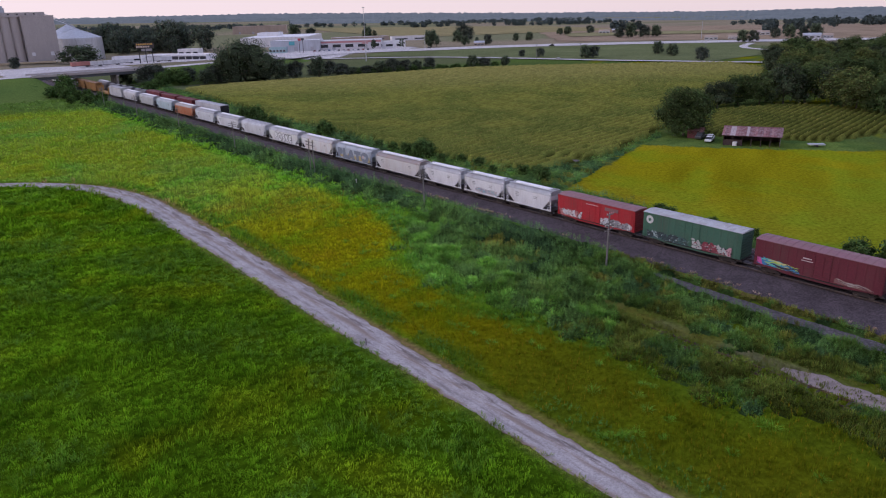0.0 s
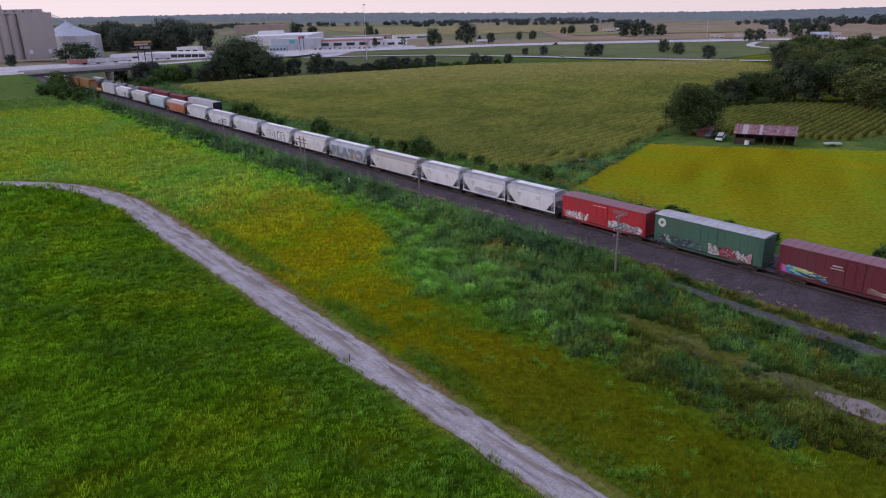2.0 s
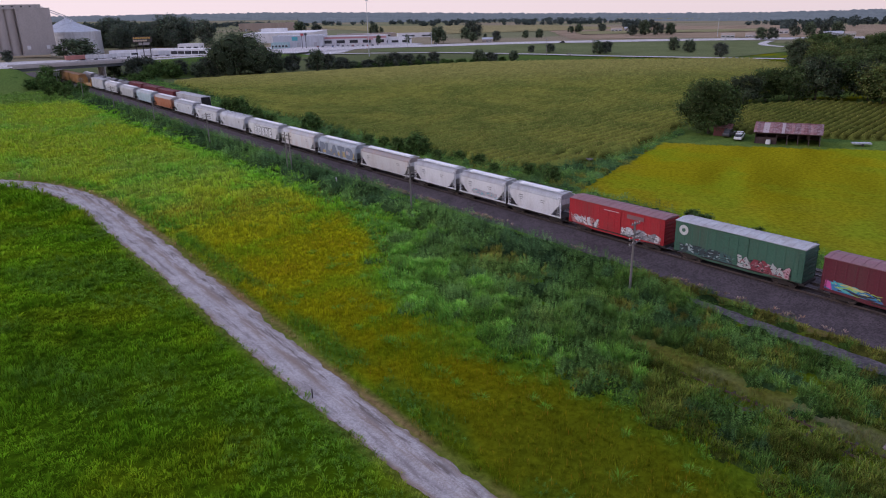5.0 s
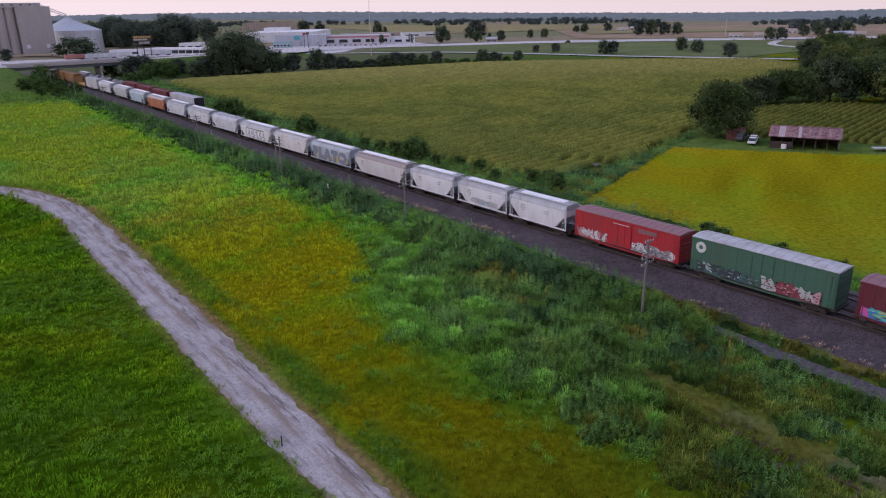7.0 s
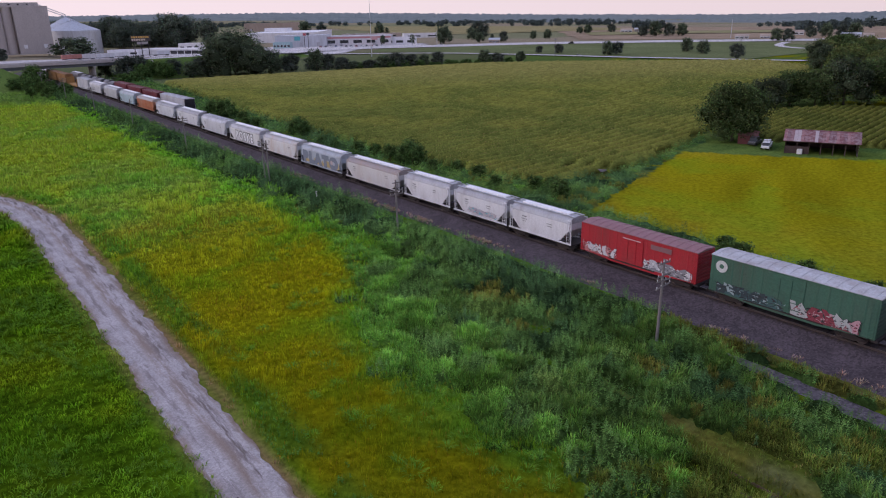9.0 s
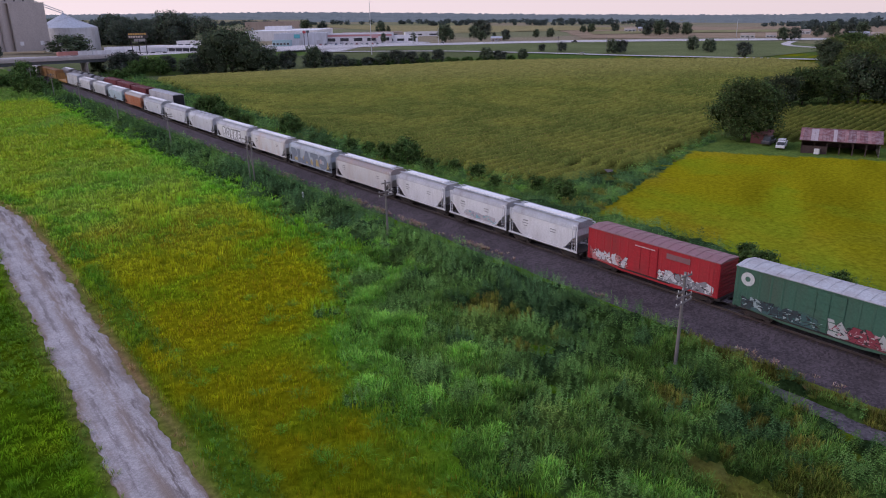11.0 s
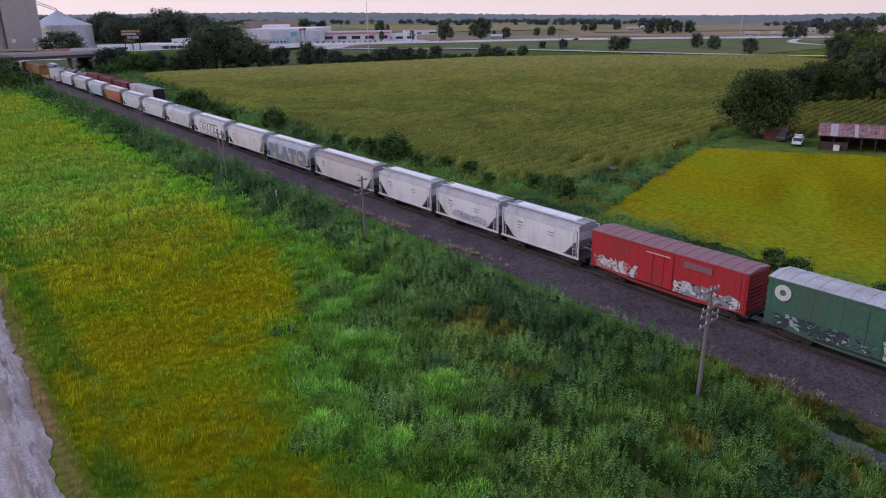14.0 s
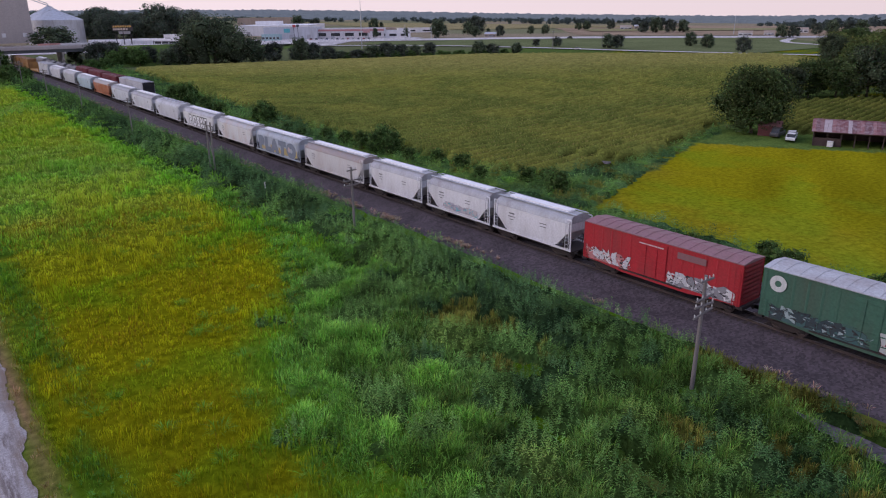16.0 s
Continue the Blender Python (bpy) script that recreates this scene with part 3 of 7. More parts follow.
def strokes(top, x, y0, y1, z0, z1, palette, cap, seed, n=40):
    """A sprayed piece of long slanting strokes, with one coloured end."""
    r = random.Random(seed)
    g = part("graffiti", MB().poly([(x - .001, y0, z0), (x - .001, y1, z0 + .15), (x - .001, y1 - .1, z1 - .25), (x - .001, (y0 + y1) / 2, z1 - .45), (x - .001, y0 + .4, z1 - .7)], [(0, 1, 2, 3, 4)]), flat(palette[1]), top, "sprayed graffiti of long bright strokes")
    for k in range(n):
        ln, th = r.uniform(.2, .6) * (y1 - y0), r.uniform(.03, .10) * (z1 - z0)
        a = r.uniform(y0, y1 - ln)
        zc = z0 + (z1 - z0) * r.uniform(.08, .5) + .32 * (z1 - z0) * (a + ln / 2 - y0) / (y1 - y0)
        m = 9
        wob, ph = r.uniform(.04, .16) * (z1 - z0), r.uniform(0, 6.28)
        up, dn = [], []
        for i in range(m + 1):
            u = i / m
            z = zc + wob * math.sin(ph + u * 5.5) + .12 * (u - .5)
            t = th * math.sin(math.pi * (.12 + .76 * u))
            up.append((x - .003 - .0004 * k, a + ln * u, min(z1, z + t)))
            dn.append((x - .003 - .0004 * k, a + ln * u + .05, max(z0, z - t)))
        part("paint_stroke", MB().poly(up + dn, [(i, i + 1, m + 2 + i, m + 1 + i) for i in range(m)]), flat(palette[k % len(palette)]), g)
    part("paint_stroke", MB().poly([(x - .022, y1 - .8, z0 + .1), (x - .022, y1, z0 + .35), (x - .022, y1 - .05, z1 - .2), (x - .022, y1 - .55, z1 - .35)], [(0, 1, 2, 3)]), flat(cap), g)


def word(top, text, x, y, z, size, fill, rim, wide=1.0):
    """Lettering on the side that faces the meadow."""
    for k, (off, mat) in enumerate(((.3, flat(rim)), (.13, flat(fill)))):
        cu = bpy.data.curves.new("letters", "FONT")
        cu.body, cu.size, cu.offset, cu.align_x, cu.extrude = text, size, off, "CENTER", .003
        cu.space_character = 1.4
        tmp = bpy.data.objects.new("letters", cu)
        me = bpy.data.meshes.new_from_object(tmp)
        bpy.data.objects.remove(tmp)
        me.materials.clear()
        me.materials.append(mat)
        ob = part("lettering", me, None, top)
        ob.matrix_basis = Matrix.Translation((x - .006 - .006 * k, y, z)) @ Matrix(((0, 0, -1, 0), (-wide, 0, 0, 0), (0, 1, 0, 0), (0, 0, 0, 1)))


HATCH = paint("hatch_paint", (.93, .93, .94), .3, grain=.8, vary=.06, dirt=(.5, .48, .46))


def hopper(y, L, color, label, roof=None, hatch_white=True, ribs=0, dirt=(.16, .12, .10), dirt_amount=.35, cx=None, marks=True, H=4.55):
    cx = TRACK_A if cx is None else cx
    y = y + (RUN if cx == TRACK_A else 0.0)
    top = thing("covered_hopper", label, "rail car", "freight train", (cx, y, zrail(y)))
    mat = paint("hopper_paint", color, .5, grain=.7, vary=.1, dirt=dirt, dirt_amount=dirt_amount)
    rmat = paint("hopper_roof", tuple(c * .92 for c in (roof or color)), .45, grain=.8, vary=.15, dirt=dirt, dirt_amount=.5)
    h, w = L / 2, 1.56

    side = [(1.42, 1.12), (1.50, 1.5), (1.545, 1.95), (1.555, 2.4), (1.555, 3.1), (1.535, 3.4), (1.50, 3.58)]

    def ring(yy, zb):
        near = [(float(np.interp(max(z, zb + .01 * k), [q[1] for q in side], [q[0] for q in side])), max(z, zb + .01 * k)) for k, (_, z) in enumerate(side)]
        return [(-x, yy, z) for x, z in near] + [(x, yy, z) for x, z in near[::-1]]
    rings = [ring(-h + .75, 2.75), ring(-h + 1.1, 2.45), ring(-h + 2.2, 1.3), ring(-h + 2.7, 1.12), ring(h - 2.7, 1.12), ring(h - 2.2, 1.3), ring(h - 1.1, 2.45), ring(h - .75, 2.75)]
    part("body", MB().loft(rings), mat, top, smooth=True)
    arch = [(1.53, 3.57), (1.50, 3.70), (1.38, 3.94), (1.15, 4.15), (.85, 4.30), (.5, 4.40)]
    rf = [[(-x, a, z) for x, z in arch] + [(x, a, z) for x, z in arch[::-1]] for a in (-h + .7, h - .7)]
    part("roof", MB().loft(rf), rmat, top, smooth=True)
    for q in (-1, 1):
        part("eave_strip", MB().box(q * 1.545 - .025, -h + .7, 3.54, q * 1.545 + .025, h - .7, 3.62), mat, top)
    n = max(3, int(L / 3.4))
    if hatch_white:
        mb = MB()
        seg = (L - 3.4) / n
        for k in range(n):
            a = -h + 1.7 + k * seg
            mb.box(-.45, a + .01, H - .16, .45, a + seg - .01, H + .02, .04)
        part("hatch_cover", mb, HATCH, top, "long pale hatch cover")
    else:
        for k in range(n):
            a = -h + 1.7 + (k + .5) * (L - 3.4) / n
            part("hatch_cover", MB().tube((0, a, H - .14), (0, a, H + .04), .45, n=14), rmat, top)
    wk = MB()
    for s in (-1, 1):
        for e in np.arange(-h + .8, h - .8, 1.4):
            wk.box(s * .78 - .02, e, H - .28, s * .78 + .02, e + .06, H - .12)
        wk.box(s * .78 - .13, -h + .4, H - .12, s * .78 + .13, h - .4, H - .08)
    part("running_board", wk, STEEL, top)
    for s in (-1, 1):
        part("side_sill", MB().box(s * (w - .02) - .05, -h + .35, 1.0, s * (w - .02) + .05, h - .35, 1.2), mat, top)
        for e in (-1, 1):
            part("corner_post", MB().box(s * (w - .1) - .05, e * (h - .5) - .06, 1.0, s * (w - .1) + .05, e * (h - .5) + .06, H - .5).poly([(s * (w - .1), e * (h - .5), H - .6), (s * (w - .1), e * (h - 1.0), H - .6), (s * (w - .1), e * (h - 1.0), H - .45), (s * (w - .1), e * (h - .5), H - .45)], [(0, 1, 2, 3)]), mat, top)
            ladder(top, s * (w + .03), e * (h - .85), 1.1, H - .5, mat)
            part("brace", MB().tube((s * (w - .12), e * (h - .6), 1.1), (s * (w - .12), e * (h - 1.9), 2.3), .05, n=6).tube((s * (w - .12), e * (h - 1.5), 1.1), (s * (w - .12), e * (h - 1.2), 2.4), .04, n=6), DARK, top)
    for e in (-1, 1):
        part("end_platform", MB().box(-1.45, min(e * (h - .2), e * (h - 2.2)), .95, 1.45, max(e * (h - .2), e * (h - 2.2)), 1.05).box(-.2, min(e * (h - .3), e * (h - 2.4)), .7, .2, max(e * (h - .3), e * (h - 2.4)), .95), DARK, top)
        part("slope_sheet", MB().poly([(-1.5, e * (h - .8), 2.74), (1.5, e * (h - .8), 2.74), (1.45, e * (h - 2.5), 1.1), (-1.45, e * (h - 2.5), 1.1), (-1.5, e * (h - .9), 2.70), (1.5, e * (h - .9), 2.70), (1.45, e * (h - 2.6), 1.06), (-1.45, e * (h - 2.6), 1.06)], [(0, 1, 2, 3), (7, 6, 5, 4), (0, 3, 7, 4), (1, 2, 6, 5), (0, 1, 5, 4), (3, 2, 6, 7)]), DARK, top)
    nb = 2 if L < 14 else 3
    for k in range(nb):
        c = (k - (nb - 1) / 2) * (L - 5.4) / nb
        d = (L - 5.8) / nb / 2
        part("discharge_chute", MB().loft([[(-1.4, c - d, 1.14), (1.4, c - d, 1.14), (1.4, c + d, 1.14), (-1.4, c + d, 1.14)], [(-.7, c - .3, .42), (.7, c - .3, .42), (.7, c + .3, .42), (-.7, c + .3, .42)]]), DARK, top)
    if ribs:
        for k in range(ribs):
            a = -h + 2.6 + k * (L - 5.2) / (ribs - 1)
            part("rib", MB().box(-w - .05, a - .05, 1.2, -w + .02, a + .05, 3.7), mat, top)
    if marks:
        bars(top, h - 3.2, 3.0, [(.8, .13), (1.0, .08), (.6, .07)], -w - .004, flat((.16, .16, .17)))
        bars(top, -h + 4.0, 2.9, [(.9, .09), (.8, .08)], -w - .004, flat((.2, .2, .21)))
    running_gear(top, L, 1.95)
    return top


def boxcar(y, L, color, label, roof, H=4.65, cx=None, door_at=0.0, door=3.0, sill_drop=.25, end=None, ribs=True):
    cx = TRACK_A if cx is None else cx
    y = y + (RUN if cx == TRACK_A else 0.0)
    top = thing("boxcar", label, "rail car", "freight train", (cx, y, zrail(y)))
    mat = paint("boxcar_paint", color, .55, grain=.6, vary=.14, dirt=(.09, .06, .05), dirt_amount=.4)
    rmat = paint("boxcar_roof", roof, .6, grain=.7, vary=.15, dirt=(.2, .12, .09), dirt_amount=.5)
    emat = mat if end is None else paint("end_paint", end, .6)
    h, w = L / 2, 1.5
    part("body", MB().box(-w, -h, 1.02, w, h, H - .2), mat, top)
    rr = [[(-w - .06, a, H - .22), (-w - .06, a, H - .14), (0, a, H + .05), (w + .06, a, H - .14), (w + .06, a, H - .22)] for a in (-h - .05, h + .05)]
    part("roof", MB().loft(rr), rmat, top)
    mb = MB()
    k = -h + .5
    while k < h - .3:
        mb.loft([[(-w - .05, k - .04, H - .15), (0, k - .04, H + .045), (w + .05, k - .04, H - .15)], [(-w - .05, k, H - .09), (0, k, H + .10), (w + .05, k, H - .09)], [(-w - .05, k + .04, H - .15), (0, k + .04, H + .045), (w + .05, k + .04, H - .15)]], caps=False)
        k += 1.05
    part("roof_seam", mb, rmat, top)
    for s in (-1, 1):
        part("side_sill", MB().poly([(s * (w + .03), -h, 1.08), (s * (w + .03), h, 1.08), (s * (w + .03), h - 2.8, 1.02 - .1), (s * (w + .03), 3.2, .98 - sill_drop), (s * (w + .03), -3.2, .98 - sill_drop), (s * (w + .03), -h + 2.8, .92),
                                     (s * (w - .05), -h, 1.08), (s * (w - .05), h, 1.08), (s * (w - .05), h - 2.8, .92), (s * (w - .05), 3.2, .98 - sill_drop), (s * (w - .05), -3.2, .98 - sill_drop), (s * (w - .05), -h + 2.8, .92)],
                                    [(0, 1, 2, 3, 4, 5), (11, 10, 9, 8, 7, 6), (0, 5, 11, 9), (5, 4, 10, 11), (4, 3, 9, 10), (3, 2, 8, 9), (2, 1, 7, 8), (1, 0, 6, 7)]), mat, top)
        part("top_chord", MB().box(s * (w + .02) - .04, -h, H - .34, s * (w + .02) + .04, h, H - .2), mat, top)
        if ribs:
            post = MB().loft([[(-.03, -.05, z), (-.03, .05, z), (0, .1, z), (.03, .05, z), (.03, -.05, z), (0, -.1, z)] for z in (1.05, H - .3)]).mesh("side_post", mat)
            a = -h + .05
            while a <= h:
                if abs(a - door_at) > door / 2 + .1:
                    part("side_post", post, None, top, loc=(s * w, a, 0))
                a += 1.02
        dr = part("door", MB().box(s * (w + .06) - .03, door_at - door / 2, 1.12, s * (w + .06) + .03, door_at + door / 2, H - .4), mat, top)
        dd = MB()
        for q in np.linspace(1.5, H - .8, 5):
            dd.box(s * (w + .1) - .025, door_at - door / 2 + .1, q, s * (w + .1) + .025, door_at + door / 2 - .1, q + .08)
        part("door_rib", dd, mat, dr)
        part("door_bar", MB().tube((s * (w + .13), door_at + .5, 1.2), (s * (w + .13), door_at + .5, H - .5), .03, n=6).tube((s * (w + .13), door_at - .6, 1.2), (s * (w + .13), door_at - .6, H - .5), .03, n=6), mat, dr)
        part("door_track", MB().box(s * (w + .08) - .05, door_at - door * 1.05, .98, s * (w + .08) + .05, door_at + door * 1.05, 1.08), DARK, top)
    for e in (-1, 1):
        en = MB()
        for q in np.linspace(1.25, H - .55, 9):
            en.loft([[(-w + .15, e * h, q), (w - .15, e * h, q)], [(-w + .2, e * (h + .09), q + .12), (w - .2, e * (h + .09), q + .12)], [(-w + .15, e * h, q + .24), (w - .15, e * h, q + .24)]], caps=False)
        part("end_corrugation", en, emat, top)
        if end is not None:
            part("end_panel", MB().box(-w, min(e * h, e * (h + .03)), 1.02, w, max(e * h, e * (h + .03)), H - .2), emat, top)
        for s in (-1, 1):
            ladder(top, s * (w + .09), e * (h - .35), 1.0, H - .6 if e * s > 0 else 2.4, mat)
        part("end_sill", MB().box(-1.4, min(e * (h - .3), e * (h + .25)), .75, 1.4, max(e * (h - .3), e * (h + .25)), 1.02), DARK, top)
    running_gear(top, L + 1.0, 2.6)
    return top


def tank_car(y, L, color, label, cx=None, R=1.45):
    cx = TRACK_A if cx is None else cx
    y = y + (RUN if cx == TRACK_A else 0.0)
    top = thing("tank_car", label, "rail car", "freight train", (cx, y, zrail(y)))
    mat = paint("tank_paint", color, .35, grain=.5, vary=.15, dirt=(.08, .06, .05), dirt_amount=.3, streak=False)
    h, zc, n = L / 2 - .6, 2.75, 28
    rings = []
    for d, f in ((0, .02), (.05, .35), (.15, .62), (.35, .86), (.6, 1.0)):
        rings.append((-h + d, f))
    rings += [(-a, f) for a, f in rings[::-1]]
    part("tank", MB().loft([[(R * f * math.cos(2 * math.pi * i / n), a, zc + R * f * math.sin(2 * math.pi * i / n)) for i in range(n)] for a, f in rings]), mat, top, smooth=True)
    part("manway", MB().tube((0, 0, zc + R - .1), (0, 0, zc + R + .35), .5, n=16), mat, top)
    for e in (-1, 1):
        part("walkway", MB().box(-.9, e * 1.15 - .45, zc + R - .2, .9, e * 1.15 + .45, zc + R - .14), DARK, top)
    for sx in (-.9, .9):
        rail = MB()
        for q in (.35, .8):
            rail.tube((sx, -1.6, zc + R - .1 + q), (sx, 1.6, zc + R - .1 + q), .025, n=5)
        for a in (-1.6, -.5, .5, 1.6):
            rail.tube((sx, a, zc + R - .2), (sx, a, zc + R + .75), .025, n=5)
        part("guard_rail", rail, DARK, top)
    ladder(top, -R - .05, 0, 1.2, zc + R, DARK)
    part("underframe", MB().box(-.3, -h - .4, .8, .3, h + .4, 1.2).box(-1.4, -h - .5, .9, 1.4, -h + .5, 1.1).box(-1.4, h - .5, .9, 1.4, h + .5, 1.1), DARK, top)
    for e in (-1, 1):
        part("saddle", MB().box(-1.2, e * (h - 1.6) - .5, 1.05, 1.2, e * (h - 1.6) + .5, 1.75, .1), DARK, top)
    bars(top, h - 3, zc + .2, [(1.3, .2), (1.5, .12)], -R - .004, flat((.55, .55, .55)))
    running_gear(top, L, 2.0)
    return top


def bulkhead_flat(y, L, color, label):
    y = y + RUN
    top = thing("bulkhead_flatcar", label, "rail car", "freight train", (TRACK_A, y, zrail(y)))
    mat = paint("flat_paint", color, .7, grain=.8, vary=.2, dirt=(.1, .06, .04), dirt_amount=.5)
    h = L / 2
    part("deck", MB().box(-1.45, -h, .95, 1.45, h, 1.15), mat, top)
    for s in (-1, 1):
        part("side_sill", MB().box(s * 1.42 - .06, -h, .6, s * 1.42 + .06, h, 1.2), mat, top)
    for e in (-1, 1):
        b = part("bulkhead", MB().box(-1.45, e * (h - .3) - .12, 1.15, 1.45, e * (h - .3) + .12, 3.6), mat, top)
        for s in (-1.2, 1.2):
            part("brace", MB().tube((s, e * (h - .4), 3.4), (s, e * (h - 1.6), 1.15), .08), mat, b)
    running_gear(top, L + .8, 2.2)
    return top


# the moving freight as it stands midway, from the near end to the bridge
c = boxcar(-49.8, 15.4, (.42, .40, .40), "white boxcar covered in black graffiti, faded red roof", (.30, .10, .10), door_at=1.0)
graffiti(c, -1.53, -7, -1.2, 1.2, 3.9, [(.6, .6, .6), (.3, .3, .32)], 5, 5)
graffiti(c, -1.53, 2.8, 7.2, 1.2, 3.9, [(.6, .6, .6), (.4, .4, .42)], 6, 4)
bulkhead_flat(-69.5, 19, (.22, .10, .05), "rusty brown bulkhead flatcar, empty")
tank_car(-32.2, 17.4, (.02, .02, .023), "glossy black tank car with top walkway")
c = boxcar(-14.5, 15.6, (.125, .017, .03), "dark red boxcar with turquoise graffiti along its foot", (.27, .13, .15), H=4.75, door_at=-.4)
strokes(c, -1.53, 1.7, 7.4, 1.15, 2.45, [(.03, .40, .50), (.04, .20, .42), (.03, .03, .04), (.35, .55, .08), (.10, .50, .45), (.55, .55, .2)], (.62, .10, .35), 11)
strokes(c, -1.53, -7.0, -2.4, 1.1, 1.9, [(.34, .31, .28), (.22, .12, .10), (.42, .38, .34), (.10, .03, .04), (.28, .22, .2)], (.2, .1, .1), 12)
bars(c, 1.0, 3.4, [(1.1, .16), (1.5, .1)], -1.61, flat((.55, .5, .5)))
c = boxcar(3.05, 15.6, (.05, .135, .09), "green boxcar with white roof and graffiti along its foot", (.50, .51, .52), H=4.95, door_at=.2, door=3.6)
graffiti(c, -1.61, .2, 6.8, 1.1, 2.3, [(.03, .05, .06), (.35, .45, .45), (.05, .12, .12)], 21, 8)
graffiti(c, -1.61, -6.6, -.6, 1.1, 2.5, [(.5, .3, .33), (.45, .48, .47), (.25, .04, .06)], 22, 8)
part("emblem", MB().tube((-1.6, 6.6, 3.8), (-1.607, 6.6, 3.8), .62, n=24), flat((.6, .62, .6)), c, "plain round white emblem")
part("emblem", MB().tube((-1.607, 6.6, 3.8), (-1.612, 6.6, 3.8), .24, n=24), flat((.06, .15, .10)), c)
c = boxcar(20.1, 15.4, (.42, .020, .030), "bright red boxcar with white graffiti along its foot", (.30, .15, .16), H=4.6, door_at=.4)
graffiti(c, -1.53, 2.6, 7.2, 1.1, 2.4, [(.7, .7, .7), (.6, .6, .62), (.5, .2, .2)], 31, 7)
graffiti(c, -1.53, -7.2, -1.2, 1.1, 2.3, [(.7, .7, .7), (.55, .56, .58), (.25, .25, .27)], 32, 9)
bars(c, -3.4, 3.5, [(2.6, .55)], -1.61, flat((.25, .12, .13)))
bars(c, .4, 3.9, [(2.4, .1)], -1.64, flat((.6, .5, .5)))

PALE, GREYW = (.72, .72, .745), (.60, .61, .64)
hopper(34.8, 11.6, PALE, "short pale grey covered hopper with dark end frames", roof=(.45, .46, .48))
c = hopper(46.3, 11.8, PALE, "short pale covered hopper with turquoise graffiti", roof=(.44, .44, .46))
graffiti(c, -1.572, -3.4, 2.2, 1.35, 2.2, [(.1, .5, .55), (.45, .42, .5), (.55, .5, .52)], 41, 6, outline=(.3, .3, .36))
hopper(58.6, 12.3, PALE, "short light grey covered hopper, weathered roof", roof=(.47, .47, .49))
hopper(74.0, 17.2, (.60, .59, .585), "long grey covered hopper with rusty eaves", roof=(.33, .29, .28), dirt=(.36, .22, .15))
c = hopper(91.6, 16.4, (.42, .47, .53), "blue-grey covered hopper with large slate and yellow block lettering", roof=(.42, .46, .50), marks=False)
pan = part("graffiti", MB().box(-1.568, -6.4, 1.42, -1.560, 6.2, 1.95), flat((.50, .39, .16)), c, "yellow paint behind block letters")
for a, b, hi in ((5.0, 6.2, 2.75), (3.2, 4.2, 2.3), (.9, 2.4, 2.5), (-1.3, -.5, 2.4), (-3.6, -2.2, 2.6), (-7.0, -5.6, 2.75)):
    part("paint_layer", MB().poly([(-1.569, a, 1.5), (-1.569, b, 1.5), (-1.569, b - .12, hi), (-1.569, a + .12, hi - .18)], [(0, 1, 2, 3)]), flat((.50, .39, .16)), pan)
word(c, "PLATO", -1.566, .1, 1.48, 2.55, (.205, .24, .30), (.18, .21, .27), 1.3)
part("paint_layer", MB().tube((-1.583, -4.3, 2.45), (-1.588, -4.3, 2.45), .42, n=12), flat((.55, .45, .45)), pan)
c = hopper(108.7, 16.4, (.68, .68, .68), "white covered hopper with rust-stained side", roof=(.5, .5, .51), dirt=(.45, .24, .12), dirt_amount=.55)
c = hopper(126.6, 17.6, (.70, .70, .70), "white covered hopper with bold white and black lettering graffiti", roof=(.5, .5, .52), marks=False)
part("graffiti", MB().box(-1.572, -4.6, 1.35, -1.562, 4.3, 3.15), flat((.62, .62, .63)), c)
word(c, "BOSKE", -1.574, 0, 1.42, 2.45, (.86, .86, .88), (.025, .025, .03))
hopper(145.2, 17.0, GREYW, "light grey covered hopper with round hatches", hatch_white=False)
hopper(163.4, 17.4, (.66, .67, .70), "pale grey covered hopper with long hatch", roof=(.42, .42, .44))
hopper(181.6, 16.8, (.62, .645, .68), "pale grey covered hopper with long hatch", roof=(.40, .41, .43))
hopper(200.4, 17.4, (.46, .16, .07), "rust-orange ribbed covered hopper", roof=(.42, .38, .36), ribs=12, dirt=(.5, .4, .34), dirt_amount=.5, marks=False)
hopper(220.0, 17.6, (.42, .53, .58), "pale blue covered hopper", roof=(.45, .5, .53))
hopper(240.0, 18.0, (.47, .48, .49), "grey covered hopper with dark scrawls")
hopper(261.0, 18.0, (.58, .58, .6), "white covered hopper with a weathered roof")
boxcar(281.0, 17.6, (.60, .60, .6), "plain white boxcar in a long freight train", (.5, .5, .5), H=4.7)
for k in range(3):
    bulkhead_flat(301.0 + 19.6 * k, 17.5, (.42, .22, .06), "yellow-brown bulkhead flatcar under the bridge") if k < 1 else boxcar(301.0 + 19.6 * k, 17.5, (.36, .18, .06), "yellow-brown boxcar near the bridge", (.3, .17, .08))
for k in range(3):
    hopper(361.0 + 19.6 * k, 17.5, (.5, .48, .48), "grey covered hopper beneath the bridge")

# cars standing on the far track
boxcar(183.5, 22.0, (.55, .56, .57), "white boxcar with a black end, standing alone", (.55, .55, .56), H=5.0, cx=TRACK_B, end=(.02, .02, .025))
for yy in (205.5, 222.7, 239.9):
    boxcar(yy, 15.6, (.17, .02, .025), "maroon boxcar standing on the far track", (.18, .05, .05), H=4.7, cx=TRACK_B)
for yy in (258.0, 276.5, 295.0):
    tank_car(yy, 16.5, (.03, .03, .035), "black tank car standing on the far track", cx=TRACK_B, R=1.4)
hopper(313.5, 16, (.2, .19, .19), "dark grey covered hopper on the far track", cx=TRACK_B)


